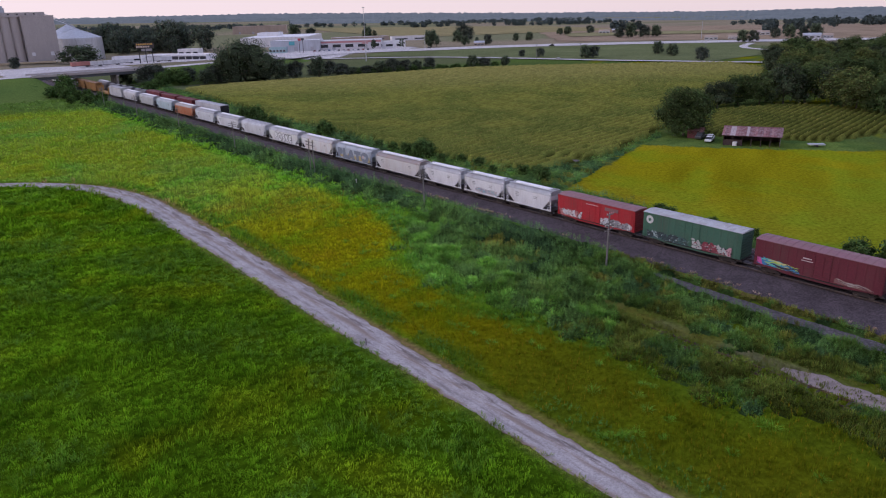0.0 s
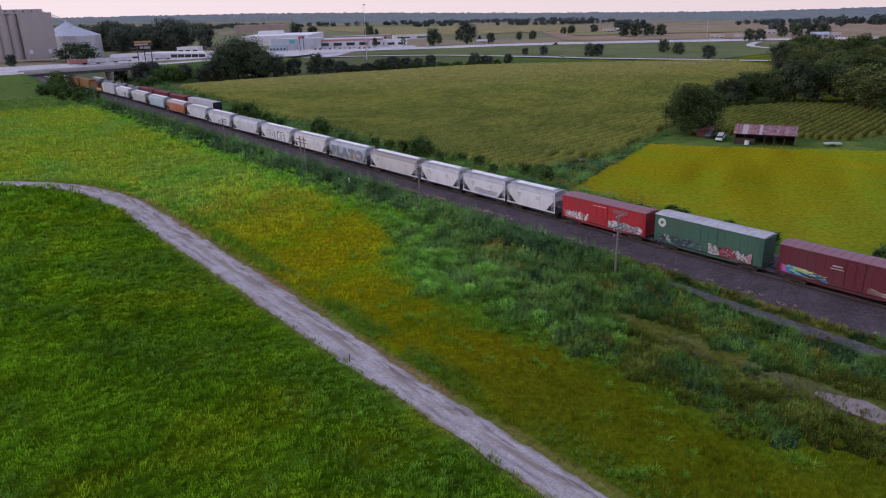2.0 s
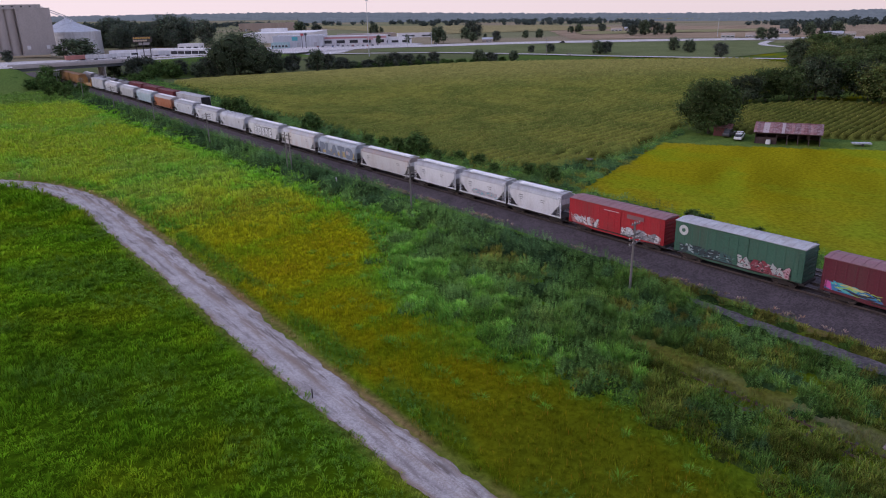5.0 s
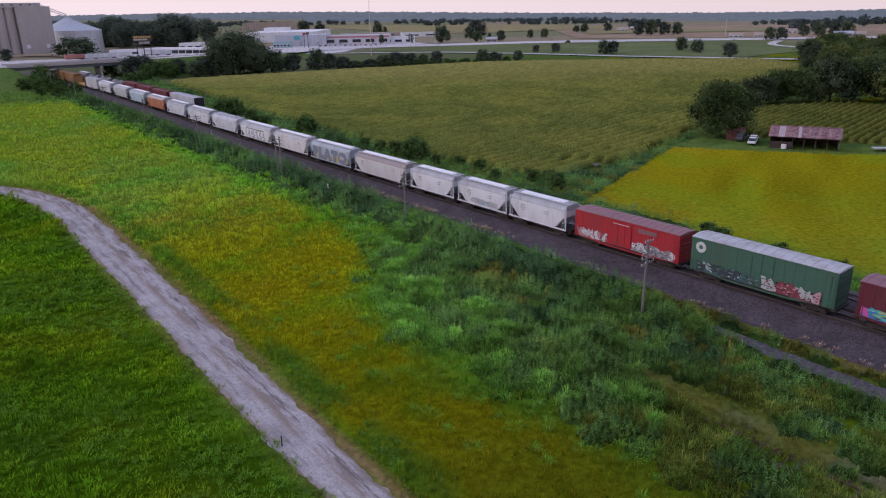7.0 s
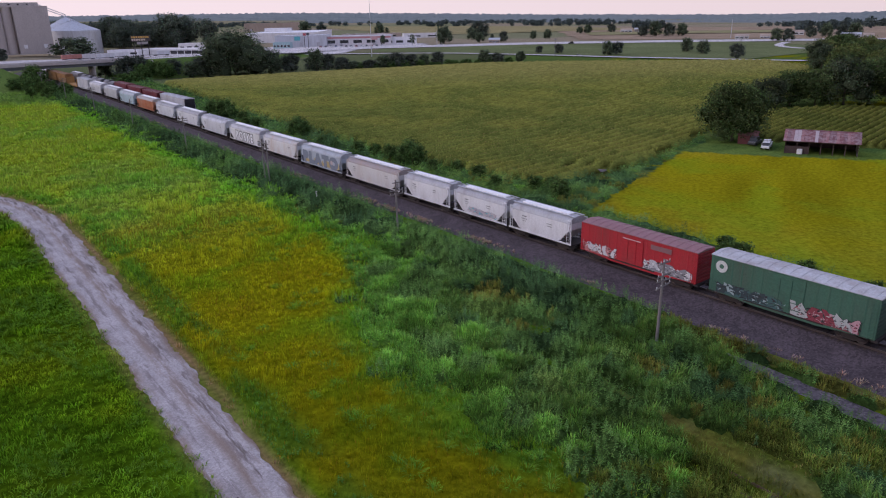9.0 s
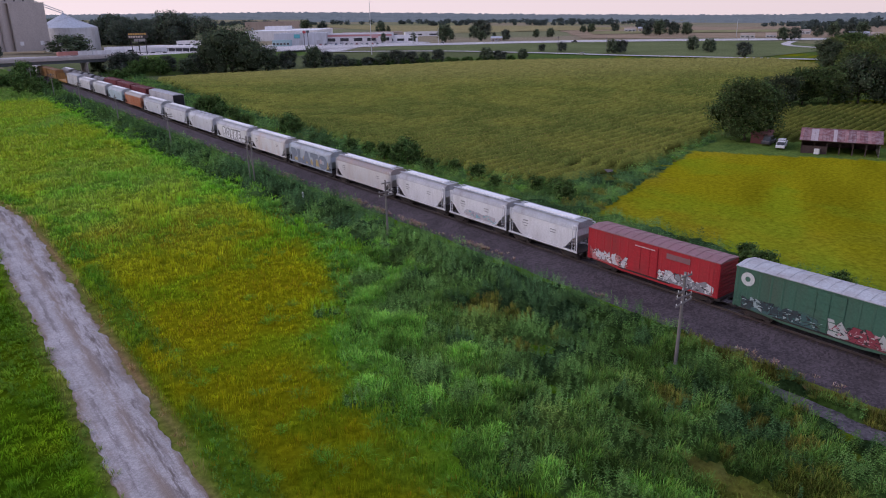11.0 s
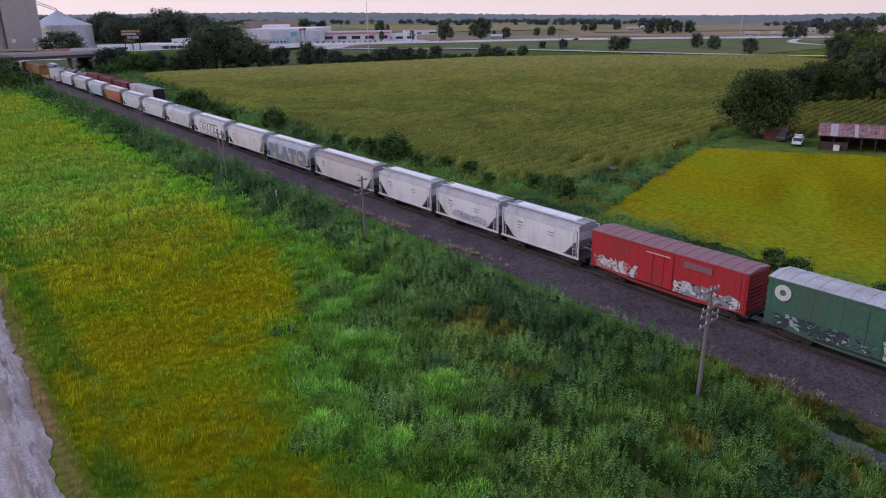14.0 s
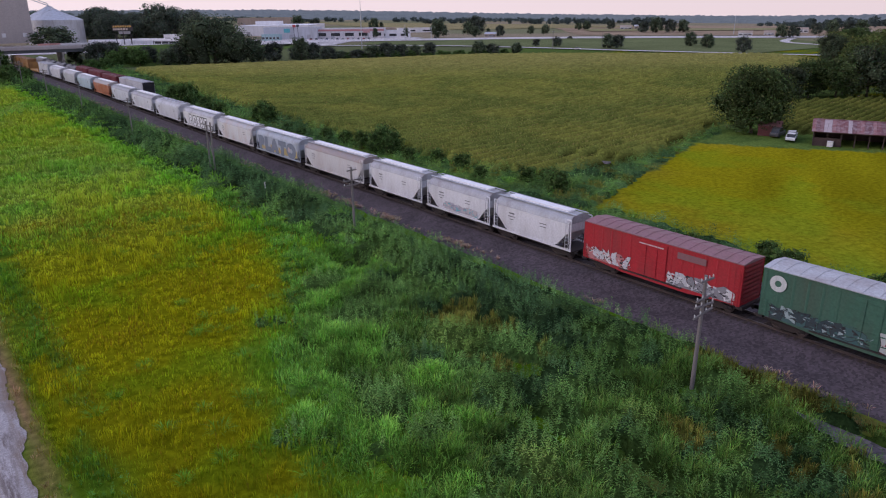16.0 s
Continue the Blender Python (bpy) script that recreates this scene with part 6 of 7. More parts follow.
PALE_ROAD = gravel("worn_concrete_paving", (.50, .47, .455), (.60, .565, .55), 3.0, patch=0.04)
bank("embankment", [(-420, 330, 8.0), (-200, 335, 9.4), (-60, 340, 10.0), (-9, 340, 10.1), (2, 340, 2.4)], 17, 34, 24, "grassy road embankment beside the bridge")
bank("embankment", [(38, 340, 2.4), (51, 340, 10.1), (72, 347, 9.8), (105, 380, 8.2), (150, 425, 4.6), (190, 445, 2.7)], 15, 12, 12, "grassy road embankment falling away from the bridge")
carriageway("overpass_road", [(-420, 330, 8.0), (-200, 335, 9.4), (-60, 340, 10.0), (-9, 340, 10.1), (51, 340, 10.1), (72, 347, 9.8), (105, 380, 8.2), (150, 425, 4.6), (190, 445, 2.7)], 13, PALE_ROAD, "pale worn concrete road over the railway", .08)
carriageway("highway", [(165, 436, 4.2), (205, 478, 2.5), (248, 488, 2.3), (293, 472, 2.3), (331, 442, 2.3), (376, 420, 2.3), (414, 389, 2.3), (447, 355, 2.3), (480, 322, 2.3), (570, 220, 1.9), (680, 60, 1.6), (820, -160, 1.5)], 38, PALE_ROAD, "wide pale highway across the plain")
carriageway("country_road", [(165, 452, 2.0), (178, 450, 1.9), (194, 443, 1.8), (209.5, 423, 1.85), (223, 405, 1.95), (236, 388, 2.1), (260, 355, 2.1), (273, 311, 2.1), (283, 269, 2.1), (292, 233, 1.8), (302, 212, 1.6), (323, 168, 1.05), (352, 100, .6), (400, 0, .15), (470, -150, .15)], 7.0, PALE_ROAD, "narrow pale country road past the corn", .4)
carriageway("ramp_road", [(505, 240, 1.9), (478, 232, 1.7), (452, 222, 1.5), (438, 205, 1.3), (432, 180, 1.1)], 6, PALE_ROAD, "curved pale slip road in grass", .45, lines=False)


def verge(name, poly, col, label, mat=None, lift=.2):
    """A mown field laid over the plain."""
    P = np.array(poly, float)
    X, Y = np.meshgrid(np.arange(P[:, 0].min(), P[:, 0].max(), 6.0), np.arange(P[:, 1].min(), P[:, 1].max(), 6.0), indexing="ij")
    ii = np.arange(X.size).reshape(X.shape)
    q = np.stack([ii[:-1, :-1], ii[1:, :-1], ii[1:, 1:], ii[:-1, 1:]], -1).reshape(-1, 4)
    q = q[inside((X[:-1, :-1] + 3).ravel(), (Y[:-1, :-1] + 3).ravel(), poly)]
    n = fbm(X, Y, 20).reshape(-1)
    tagged(new(name, raw_mesh(name, np.stack([X, Y, base(X, Y) + lift], -1).reshape(-1, 3), q, mat or GROUND_MAT, np.array(col)[None] * (.75 + .5 * n[:, None]))), label, "field", kind="structure")


verge("mown_verge", [(240, 424), (268, 355), (288, 272), (306, 214), (328, 175), (460, 175), (500, 270), (440, 338), (380, 395), (330, 420), (270, 455)], (.15, .175, .08), "mown green grass between two roads")
verge("stubble_field", [(470, 420), (640, 130), (1300, 330), (900, 880)], (.33, .25, .17), "tan stubble field beyond the highway")
verge("stubble_field", [(500, 700), (760, 560), (1200, 1100), (760, 1500)], (.30, .26, .13), "dry yellow-brown field on the plain", lift=.5)
verge("green_field", [(560, 480), (700, 330), (760, 380), (640, 560)], (.27, .25, .13), "pale dry field on the plain", lift=.7)

verge("paved_lot", [(180, 462), (214, 428), (240, 446), (262, 468), (300, 462), (335, 480), (352, 500), (310, 560), (250, 590), (215, 570)], (.5, .5, .5), "pale concrete parking lot before the stores", PALE_ROAD, .2)
verge("paved_lot", [(60, 530), (110, 540), (190, 520), (200, 560), (150, 620), (70, 600)], (.5, .5, .5), "pale concrete yard of the truck stop", PALE_ROAD)
verge("paved_lot", [(0, 450), (95, 480), (95, 520), (60, 570), (0, 560)], (.5, .5, .5), "pale worn yard behind the bridge", PALE_ROAD)


def bridge():
    b = thing("road_bridge", "grey concrete road bridge over the railway", "bridge", at=(0, 340, 0))
    zt, x0, x1 = 10.15, -10.0, 52.0
    steel = paint("girder_steel", (.10, .11, .12), .6)
    part("deck", MB().box(x0, -7.3, zt - .45, x1, 7.3, zt + .02), CONCRETE, b)
    for y in (-6.4, -3.9, -1.3, 1.3, 3.9, 6.4):
        part("girder", MB().box(x0 + 1, y - .25, zt - 1.75, x1 - 1, y + .25, zt - .46).box(x0 + 1, y - .4, zt - 1.82, x1 - 1, y + .4, zt - 1.75), steel, b)
    for s in (-1, 1):
        r_ = part("parapet", MB().box(x0, s * 7.1 - .15, zt + .02, x1, s * 7.1 + .15, zt + .75), CONCRETE, b)
        rail = MB().box(x0, s * 7.1 - .05, zt + .95, x1, s * 7.1 + .05, zt + 1.03)
        for x in np.arange(x0 + .5, x1, 2.5):
            rail.box(x - .06, s * 7.1 - .06, zt + .75, x + .06, s * 7.1 + .06, zt + .95)
        part("railing", rail, STEEL, r_)
    for x in (6.0, 29.3):
        for y in (-5.4, -1.8, 1.8, 5.4):
            part("column", MB().tube((x, y, -.5), (x, y, zt - 2.4), .5, n=14), CONCRETE, b)
        part("pier_cap", MB().box(x - .6, -6.8, zt - 2.55, x + .6, 6.8, zt - 1.83), CONCRETE, b)
    part("abutment", MB().poly([(-3, -8, .5), (-3, 8, .5), (-7, 8, zt - 1.9), (-7, -8, zt - 1.9), (-14, -8, .5), (-14, 8, .5), (-14, 8, zt - .5), (-14, -8, zt - .5)], [(0, 1, 2, 3), (4, 7, 6, 5), (0, 3, 7, 4), (1, 5, 6, 2), (3, 2, 6, 7), (0, 4, 5, 1)]), CONCRETE, b)
    part("abutment", MB().poly([(37, -8, .5), (37, 8, .5), (48, 8, zt - 1.9), (48, -8, zt - 1.9), (56, -8, .5), (56, 8, .5), (56, 8, zt - .5), (56, -8, zt - .5)], [(3, 2, 1, 0), (5, 6, 7, 4), (4, 7, 3, 0), (2, 6, 5, 1), (7, 6, 2, 3), (1, 5, 4, 0)]), CONCRETE, b)


bridge()

# ---- buildings ----
def building(name, x, y, w, d, h, turn, wall, roof, label, windows=0, doors=0, band=None, parapet=.5, pitch=0.0, sign=None, bays=0):
    b = thing(name, label, "building", at=(x, y, gz(x, y)), turn=turn)
    part("wall", MB().box(-w / 2, -d / 2, -.8, w / 2, d / 2, h), wall, b)
    if pitch:
        part("roof", MB().loft([[(a, -d / 2 - .3, h), (a, 0, h + pitch), (a, d / 2 + .3, h)] for a in (-w / 2 - .3, w / 2 + .3)]), roof, b)
    else:
        part("roof", MB().box(-w / 2 + .25, -d / 2 + .25, h - .3, w / 2 - .25, d / 2 - .25, h + .05), roof, b)
        if parapet:
            part("parapet", MB().box(-w / 2 - .05, -d / 2 - .05, h, w / 2 + .05, -d / 2 + .2, h + parapet).box(-w / 2 - .05, d / 2 - .2, h, w / 2 + .05, d / 2 + .05, h + parapet).box(-w / 2 - .05, -d / 2 + .2, h, -w / 2 + .2, d / 2 - .2, h + parapet).box(w / 2 - .2, -d / 2 + .2, h, w / 2 + .05, d / 2 - .2, h + parapet), wall, b)
    for k in range(windows):
        a = -w / 2 + (k + .5) * w / windows
        ww = w / windows * .32
        win = part("window", MB().box(a - ww - .12, -d / 2 - .12, h * .28 - .12, a + ww + .12, -d / 2 + .02, h * .62 + .12), WHITE, b)
        part("pane", MB().box(a - ww, -d / 2 - .14, h * .28, a + ww, -d / 2 - .122, h * .62), GLASSY, win)
    for k in range(doors):
        a = -w / 2 + (k + .5) * w / doors + .3
        part("door", MB().box(a - 1.7, -d / 2 - .1, 0, a + 1.7, -d / 2 - .003, min(4, h * .6)), paint("door_paint", (.4, .4, .42), .5), b)
    # dark panels stand in for the shade inside open bays
    for k in range(bays):
        a = -w / 2 + (k + .5) * w / bays
        part("bay_shade_panel", MB().box(a - w / bays * .46, -d / 2 - .1, .1, a + w / bays * .46, -d / 2 - .004, h * .72), GLASSY, b)
    if band:
        part("fascia", MB().box(-w / 2 - .08, -d / 2 - .2, h * .78, w / 2 + .08, -d / 2 - .052, h * .96), flat(band), b)
    if sign:
        part("sign_panel", MB().box(sign[0] - sign[1], -d / 2 - .4, h * .6, sign[0] + sign[1], -d / 2 - .21, h * .95), flat(sign[2]), b)
    return b


GREY_WALL = paint("grey_cladding", (.50, .52, .56), .55, grain=.3, vary=.06)
TAN_WALL = paint("tan_wall", (.42, .33, .26), .7, grain=.2, vary=.08)
WHITE_ROOF = paint("white_roofing", (.88, .88, .89), .6, grain=.1, vary=.05)
building("warehouse", 322, 712, 74, 110, 9.5, -38, WHITE, WHITE_ROOF, "large white windowless warehouse with flat roof", doors=3)
building("warehouse", 322, 745, 26, 24, 13, -38, WHITE, WHITE_ROOF, "white upper storey block beside a flat warehouse")
building("store", 258, 562, 46, 26, 9.6, -38, GREY_WALL, WHITE_ROOF, "grey store with a turquoise sign panel", doors=3, sign=(-3, 2.6, (.10, .42, .46)))
building("store", 231, 549, 15, 10, 4.6, -38, paint("teal_wall", (.34, .50, .52), .5), WHITE_ROOF, "low pale turquoise shop with glass front", windows=5)
building("showroom", 301, 536, 60, 26, 8.2, -38, paint("pale_wall", (.62, .60, .61), .6), WHITE_ROOF, "long low showroom with white roof and red trim", windows=5, doors=2, band=(.50, .22, .22), sign=(15, 3.0, (.55, .30, .30)))
building("showroom", 330, 512, 30, 14, 6.0, -38, WHITE, WHITE_ROOF, "low white building at the end of the car lot", windows=3)
building("warehouse", 530, 1200, 95, 60, 13, -30, TAN_WALL, paint("tan_roof", (.36, .28, .22), .7), "long tan warehouse on the far plain", doors=4)
building("warehouse", 360, 760, 60, 26, 7, -30, TAN_WALL, WHITE_ROOF, "low tan building with pale roof", doors=3)
building("warehouse", 420, 700, 70, 22, 4.2, -30, TAN_WALL, WHITE_ROOF, "long low grey building on the plain", windows=2)
building("warehouse", 452, 640, 46, 20, 4.2, -30, WHITE, TAN_WALL, "low white building on the plain", windows=2)
building("truck_stop", 150, 575, 62, 16, 3.9, -56, WHITE, WHITE_ROOF, "long white truck stop with dark panels for its open front's shade", band=(.72, .72, .73), bays=9)
building("truck_stop", 110, 588, 24, 12, 4.2, -30, WHITE, WHITE_ROOF, "white truck stop shop with flat roof", windows=3, doors=1)
building("shop", 176, 620, 20, 12, 5.6, -40, WHITE, WHITE_ROOF, "white box-like shop behind the truck stop", windows=3)
for x, y, w, d, h, tn, c in ((545, 301, 14, 9, 3.2, -60, "white"), (560, 288, 10, 7, 3, -60, "white"), (595, 232, 18, 10, 4.2, -60, "grey"), (604, 222, 10, 8, 3.5, -60, "white"), (640, 300, 16, 9, 4, -60, "white"), (650, 505, 16, 10, 4, -50, "white"), (668, 500, 14, 9, 4.5, -50, "tan"), (392, 452, 12, 8, 3.6, -50, "tan")):
    building("farmhouse", x, y, w * .8, d * .8, h * .75, tn, {"white": paint("weathered_white", (.58, .57, .56), .7, grain=.4), "grey": GREY_WALL, "tan": TAN_WALL}[c], TAN_WALL if c == "white" else STEEL, f"small {c} farm building with pitched roof", windows=3, doors=1, pitch=1.6)

# grain elevator and bins
def elevator():
    e = thing("grain_elevator", "tall tan concrete grain elevator with silo bank", "grain elevator", at=(32.0, 632, 8.2))
    e.scale = (.84, .84, .745)
    H = 43.5
    part("block", MB().box(11, -10, -6, 40, 14, H - 1.2), CONCRETE, e)
    for k in range(7):
        x = -45 + k * 8.6
        part("silo", MB().tube((x, 0, -6), (x, 0, H - 1.5), 4.45, n=26), CONCRETE, e, smooth=False)
    part("silo_top", MB().box(-50, -4.8, H - 1.5, 11, 9, H - .4), CONCRETE, e)
    hh = part("headhouse", MB().box(-40, -3, H - 1.2, 34, 9, H + 3.2), paint("headhouse_cladding", (.46, .42, .39), .7, grain=.2), e)
    for k in range(9):
        part("window", MB().box(-36 + k * 7.5, -3.06, H + .6, -34.5 + k * 7.5, -3.003, H + 1.9), GLASSY, hh)
    part("cornice", MB().box(10.7, -10.3, H - 1.2, 40.3, 14.3, H - .6), CONCRETE, e)
    for x in (16, 33):
        part("door", MB().box(x - 1.6, -10.2, 0, x + 1.6, -10.125, 4), WHITE, e)
    part("leg_tower", MB().box(-6, -1, H + 3.2, 0, 5, H + 8).box(-5, 0, H + 8, -1, 4, H + 10), GREY_WALL, e)


def grain_bin(x, y, r, eave, peak):
    b = thing("grain_bin", "galvanised steel grain bin with conical roof", "grain bin", "grain bins", (x, y, gz(x, y)))
    n = 40
    rings = []
    for k in range(13):
        z = -.5 + (eave + .5) * k / 12
        rings.append([((r + (.10 if k % 2 else 0)) * math.cos(2 * math.pi * i / n), (r + (.10 if k % 2 else 0)) * math.sin(2 * math.pi * i / n), z) for i in range(n)])
    part("shell", MB().loft(rings), STEEL, b)
    part("roof", MB().tube((0, 0, eave), (0, 0, peak), r + .25, 1.2, n=n), STEEL, b)
    rb = MB()
    for i in range(20):
        a = 2 * math.pi * i / 20
        rb.tube(((r + .2) * math.cos(a), (r + .2) * math.sin(a), eave + .05), (1.2 * math.cos(a), 1.2 * math.sin(a), peak + .05), .12, n=4)
    part("roof_rib", rb, STEEL, b)
    part("vent", MB().tube((0, 0, peak - .2), (0, 0, peak + 1.4), 1.3, .8, n=12), STEEL, b)


elevator()
grain_bin(92, 676, 22, 19.5, 28)
grain_bin(97, 722, 18, 22, 31)
sp_ = thing("grain_spout", "thin inclined steel pipe from elevator to bin", "pipe", at=(61, 640, 0))
part("pipe", MB().tube((0, 0, 40), (31, 36, 30.5), .35, n=8).tube((31, 36, 30.5), (31, 36, 28), .35, n=8).tube((0, 0, 42), (36, 82, 34), .35, n=8).tube((36, 82, 34), (36, 82, 31), .35, n=8), STEEL, sp_)


def billboard(x, y):
    b = thing("sign_tower", "tall roadside sign with yellow lettering bars", "sign", at=(x, y, gz(x, y)), turn=-18)
    for a in (-5, 0, 5):
        part("post", MB().tube((a, 0, -.5), (a, 0, 10 if a else 15), .35, n=10), DARK, b)
    p_ = part("panel", MB().box(-7, -.3, 11.8, 7, .3, 16), flat((.05, .04, .04)), b)
    r = random.Random(3)
    for row, z in enumerate((14.3, 12.4)):
        xx = -6.4
        while xx < (5.5 if row == 0 else 3.0):
            w = r.uniform(.9, 1.7)
            part("letter_bar", MB().box(xx, -.34, z, xx + w, -.303, z + 1.3), flat((.62, .36, .08) if row == 0 else (.6, .5, .4)), p_)
            xx += w + .35
    part("panel", MB().box(-3, -.25, 9.6, 5, .25, 11.5), flat((.35, .33, .32)), b)


billboard(112, 547)
b = thing("sign_tower", "tall twin-post roadside sign with small panels", "sign", at=(241, 524, gz(241, 524)), turn=-38)
for a in (-1.6, 1.6):
    part("post", MB().tube((a, 0, -.5), (a, 0, 12), .25, n=8), DARK, b)
part("panel", MB().box(-2.6, -.25, 10.6, 0, .25, 12.6), flat((.45, .06, .07)), b)
part("panel", MB().box(.3, -.25, 11.0, 2.8, .25, 12.8), flat((.05, .05, .06)), b)


def mast(x, y, h, label, arms=True):
    m_ = thing("light_mast", label, "light mast", "light masts", (x, y, gz(x, y)))
    part("pole", MB().tube((0, 0, -.5), (0, 0, h), .28, .12, n=8), STEEL, m_)
    if arms:
        part("lamp_ring", MB().tube((0, 0, h - .6), (0, 0, h), .9, n=10), STEEL, m_)


mast(212, 377, 37, "very tall thin grey highway light mast")
mast(340, 470, 12, "slim grey light mast beside the highway", False)
mast(300, 452, 12, "slim grey light mast beside the highway", False)
mast(560, 320, 16, "thin pale pole on the plain", False)
for x, y, h in ((278, 272, 10.7), (318, 268, 9), (340, 186, 10)):
    crossarm_pole((x, y, gz(x, y)), h, [(h - .8, 1.1, 0)], 0, "brown wooden power pole beside the country road")


# ---- barn and yard ----
def barn():
    b = thing("barn", "low open-fronted barn with rusty red metal roof", "barn", at=(102.9, 32.0, gz(102, 33)), turn=-66)
    W, D, he, hr = 7.0, 9.0, 2.75, 4.4
    wood = paint("barn_wood", (.06, .036, .034), .9, grain=2.5, vary=.3)
    sheets = [paint("rusty_roof", c, .6, grain=1.3, vary=.25, dirt=(.50, .44, .43), dirt_amount=.6) for c in ((.19, .06, .06), (.26, .10, .095), (.15, .05, .055), (.42, .34, .34))]
    roofm, pick = sheets[0], random.Random(4)
    part("back_wall", MB().box(-W, D - .15, -.3, W, D, he), wood, b)
    part("end_wall", MB().poly([(-W, 0, -.3), (-W, D, -.3), (-W, D, he), (-W, D / 2, hr - .1), (-W, 0, he), (-W + .12, 0, -.3), (-W + .12, D, -.3), (-W + .12, D, he), (-W + .12, D / 2, hr - .1), (-W + .12, 0, he)], [(0, 1, 2, 3, 4), (9, 8, 7, 6, 5), (0, 4, 9, 5), (0, 5, 6, 1), (1, 6, 7, 2)]), wood, b)
    part("end_wall", MB().poly([(W - .12, 0, -.3), (W - .12, D, -.3), (W - .12, D, he), (W - .12, D / 2, hr - .1), (W - .12, 0, he), (W, 0, -.3), (W, D, -.3), (W, D, he), (W, D / 2, hr - .1), (W, 0, he)], [(0, 1, 2, 3, 4), (9, 8, 7, 6, 5), (0, 4, 9, 5), (0, 5, 6, 1), (1, 6, 7, 2)]), paint("pale_boards", (.38, .36, .36), .8, grain=2), b)
    for k in range(7):
        x = -W + .1 + k * (2 * W - .2) / 6
        part("post", MB().box(x - .1, .0, -.3, x + .1, .2, he), wood, b)
    part("front_panel", MB().box(-W + .2, .05, -.2, -W + 4.6, .15, 1.5), wood, b)
    part("header", MB().box(-W, -.02, he - .35, W, .1, he), wood, b)
    for s in (0, 1):
        n = 22
        for k in range(n):
            x0, x1 = -W - .4 + k * (2 * W + .8) / n, -W - .4 + (k + 1) * (2 * W + .8) / n - .02
            y0, y1 = (-.5, D / 2) if s == 0 else (D + .5, D / 2)
            z0 = he - .08
            part("roof_sheet", MB().poly([(x0, y0, z0), (x1, y0, z0), (x1, y1, hr), (x0, y1, hr), (x0, y0, z0 + .05), (x1, y0, z0 + .05), (x1, y1, hr + .05), (x0, y1, hr + .05)], [(0, 1, 2, 3), (7, 6, 5, 4), (0, 4, 5, 1), (1, 5, 6, 2), (2, 6, 7, 3), (3, 7, 4, 0)]), pick.choice(sheets), b)
    part("ridge_cap", MB().box(-W - .4, D / 2 - .2, hr + .02, W + .4, D / 2 + .2, hr + .09), roofm, b)


barn()
b = thing("crate", "pale wooden crate standing before the barn", "crate", at=(101.0, 35.5, gz(101, 35.5)), turn=-74)
part("box", MB().box(-.5, -.5, 0, .5, .5, 1.0, .05), WHITE, b)
b = thing("shed", "small dark red wooden shed under the oak", "shed", at=(105, 49.5, gz(105, 49)), turn=-70)
part("wall", MB().box(-2, -1.6, -.2, 2, 1.6, 2.1), paint("shed_wood", (.16, .05, .05), .9), b)
part("roof", MB().loft([[(a, -2.0, 2.05), (a, 0, 3.0), (a, 2.0, 2.05), (a, 0, 2.85)] for a in (-2.3, 2.3)]), paint("shed_roof", (.2, .09, .08), .8), b)


def car(x, y, turn, color, label, L=4.6, tall=False, group="parked cars"):
    v = thing("car", label, "car", group, (x, y, gz(x, y) + (.12)), turn)
    h = L / 2
    m = paint("car_paint", color, .3, grain=1, vary=.04, dirt_amount=.1)
    sill, belt, roof = .32, .95 if tall else .85, 1.85 if tall else 1.42
    prof = [(-h, sill), (-h, .72), (-h * .9, belt), (-h * .3, belt), (h * .75, belt), (h * .97, belt), (h, .7), (h, sill)]
    part("body", MB().loft([[(a, s, z) for a, z in prof] for s in (-.86, -.8, .8, .86)]), m, v)
    cab = [(-h * .5, belt - .02), (-h * .22, roof), (h * .55, roof), (h * .85, belt - .02)]
    part("window", MB().loft([[(a, s, z) for a, z in cab] for s in (-.74, .74)]), GLASSY, v)
    part("roof", MB().box(-h * .24, -.72, roof - .02, h * .56, .72, roof + .05), m, v)
    for a in (-h * .62, h * .6):
        for s in (-.8, .8):
            part("wheel", MB().tube((a, s - .1, .32), (a, s + .1, .32), .33, n=14), DARK, v)


car(101.6, 43.2, 200, (.75, .75, .76), "white saloon car parked beside the barn")
car(104.2, 44.4, 200, (.68, .68, .70), "white car parked by the barn's end")
car(104.0, 47.2, 190, (.05, .05, .055), "dark pickup parked beside the shed", 5.0, True)
bt = thing("farm_trailer", "low grey flat trailer standing in grass", "trailer", at=(113, 19.5, gz(113, 19)), turn=-50)
part("deck", MB().box(-2, -.9, .5, 2, .9, .75, .1), STEEL, bt)
for a in (-.8, .8):
    part("wheel", MB().tube((0, a - .1, .3), (0, a + .1, .3), .3, n=12), DARK, bt)
r = random.Random(12)
for k in range(13):
    u = k / 12
    car(256 + 42 * u, 527 - 33 * u, -38 + 90, r.choice([(.7, .7, .7), (.5, .5, .52), (.08, .08, .09), (.3, .04, .04), (.1, .14, .25), (.7, .7, .72)]), "car parked in the showroom's row", group="car lot row")
car(283, 258, -68, (.75, .75, .75), "white car on the country road")
for x, y, c in ((330, 452, (.7, .7, .7)), (405, 372, (.06, .06, .07)), (520, 200, (.6, .6, .62))):
    car(x, y, -50, c, "small car on the highway far away", 4.8, True)


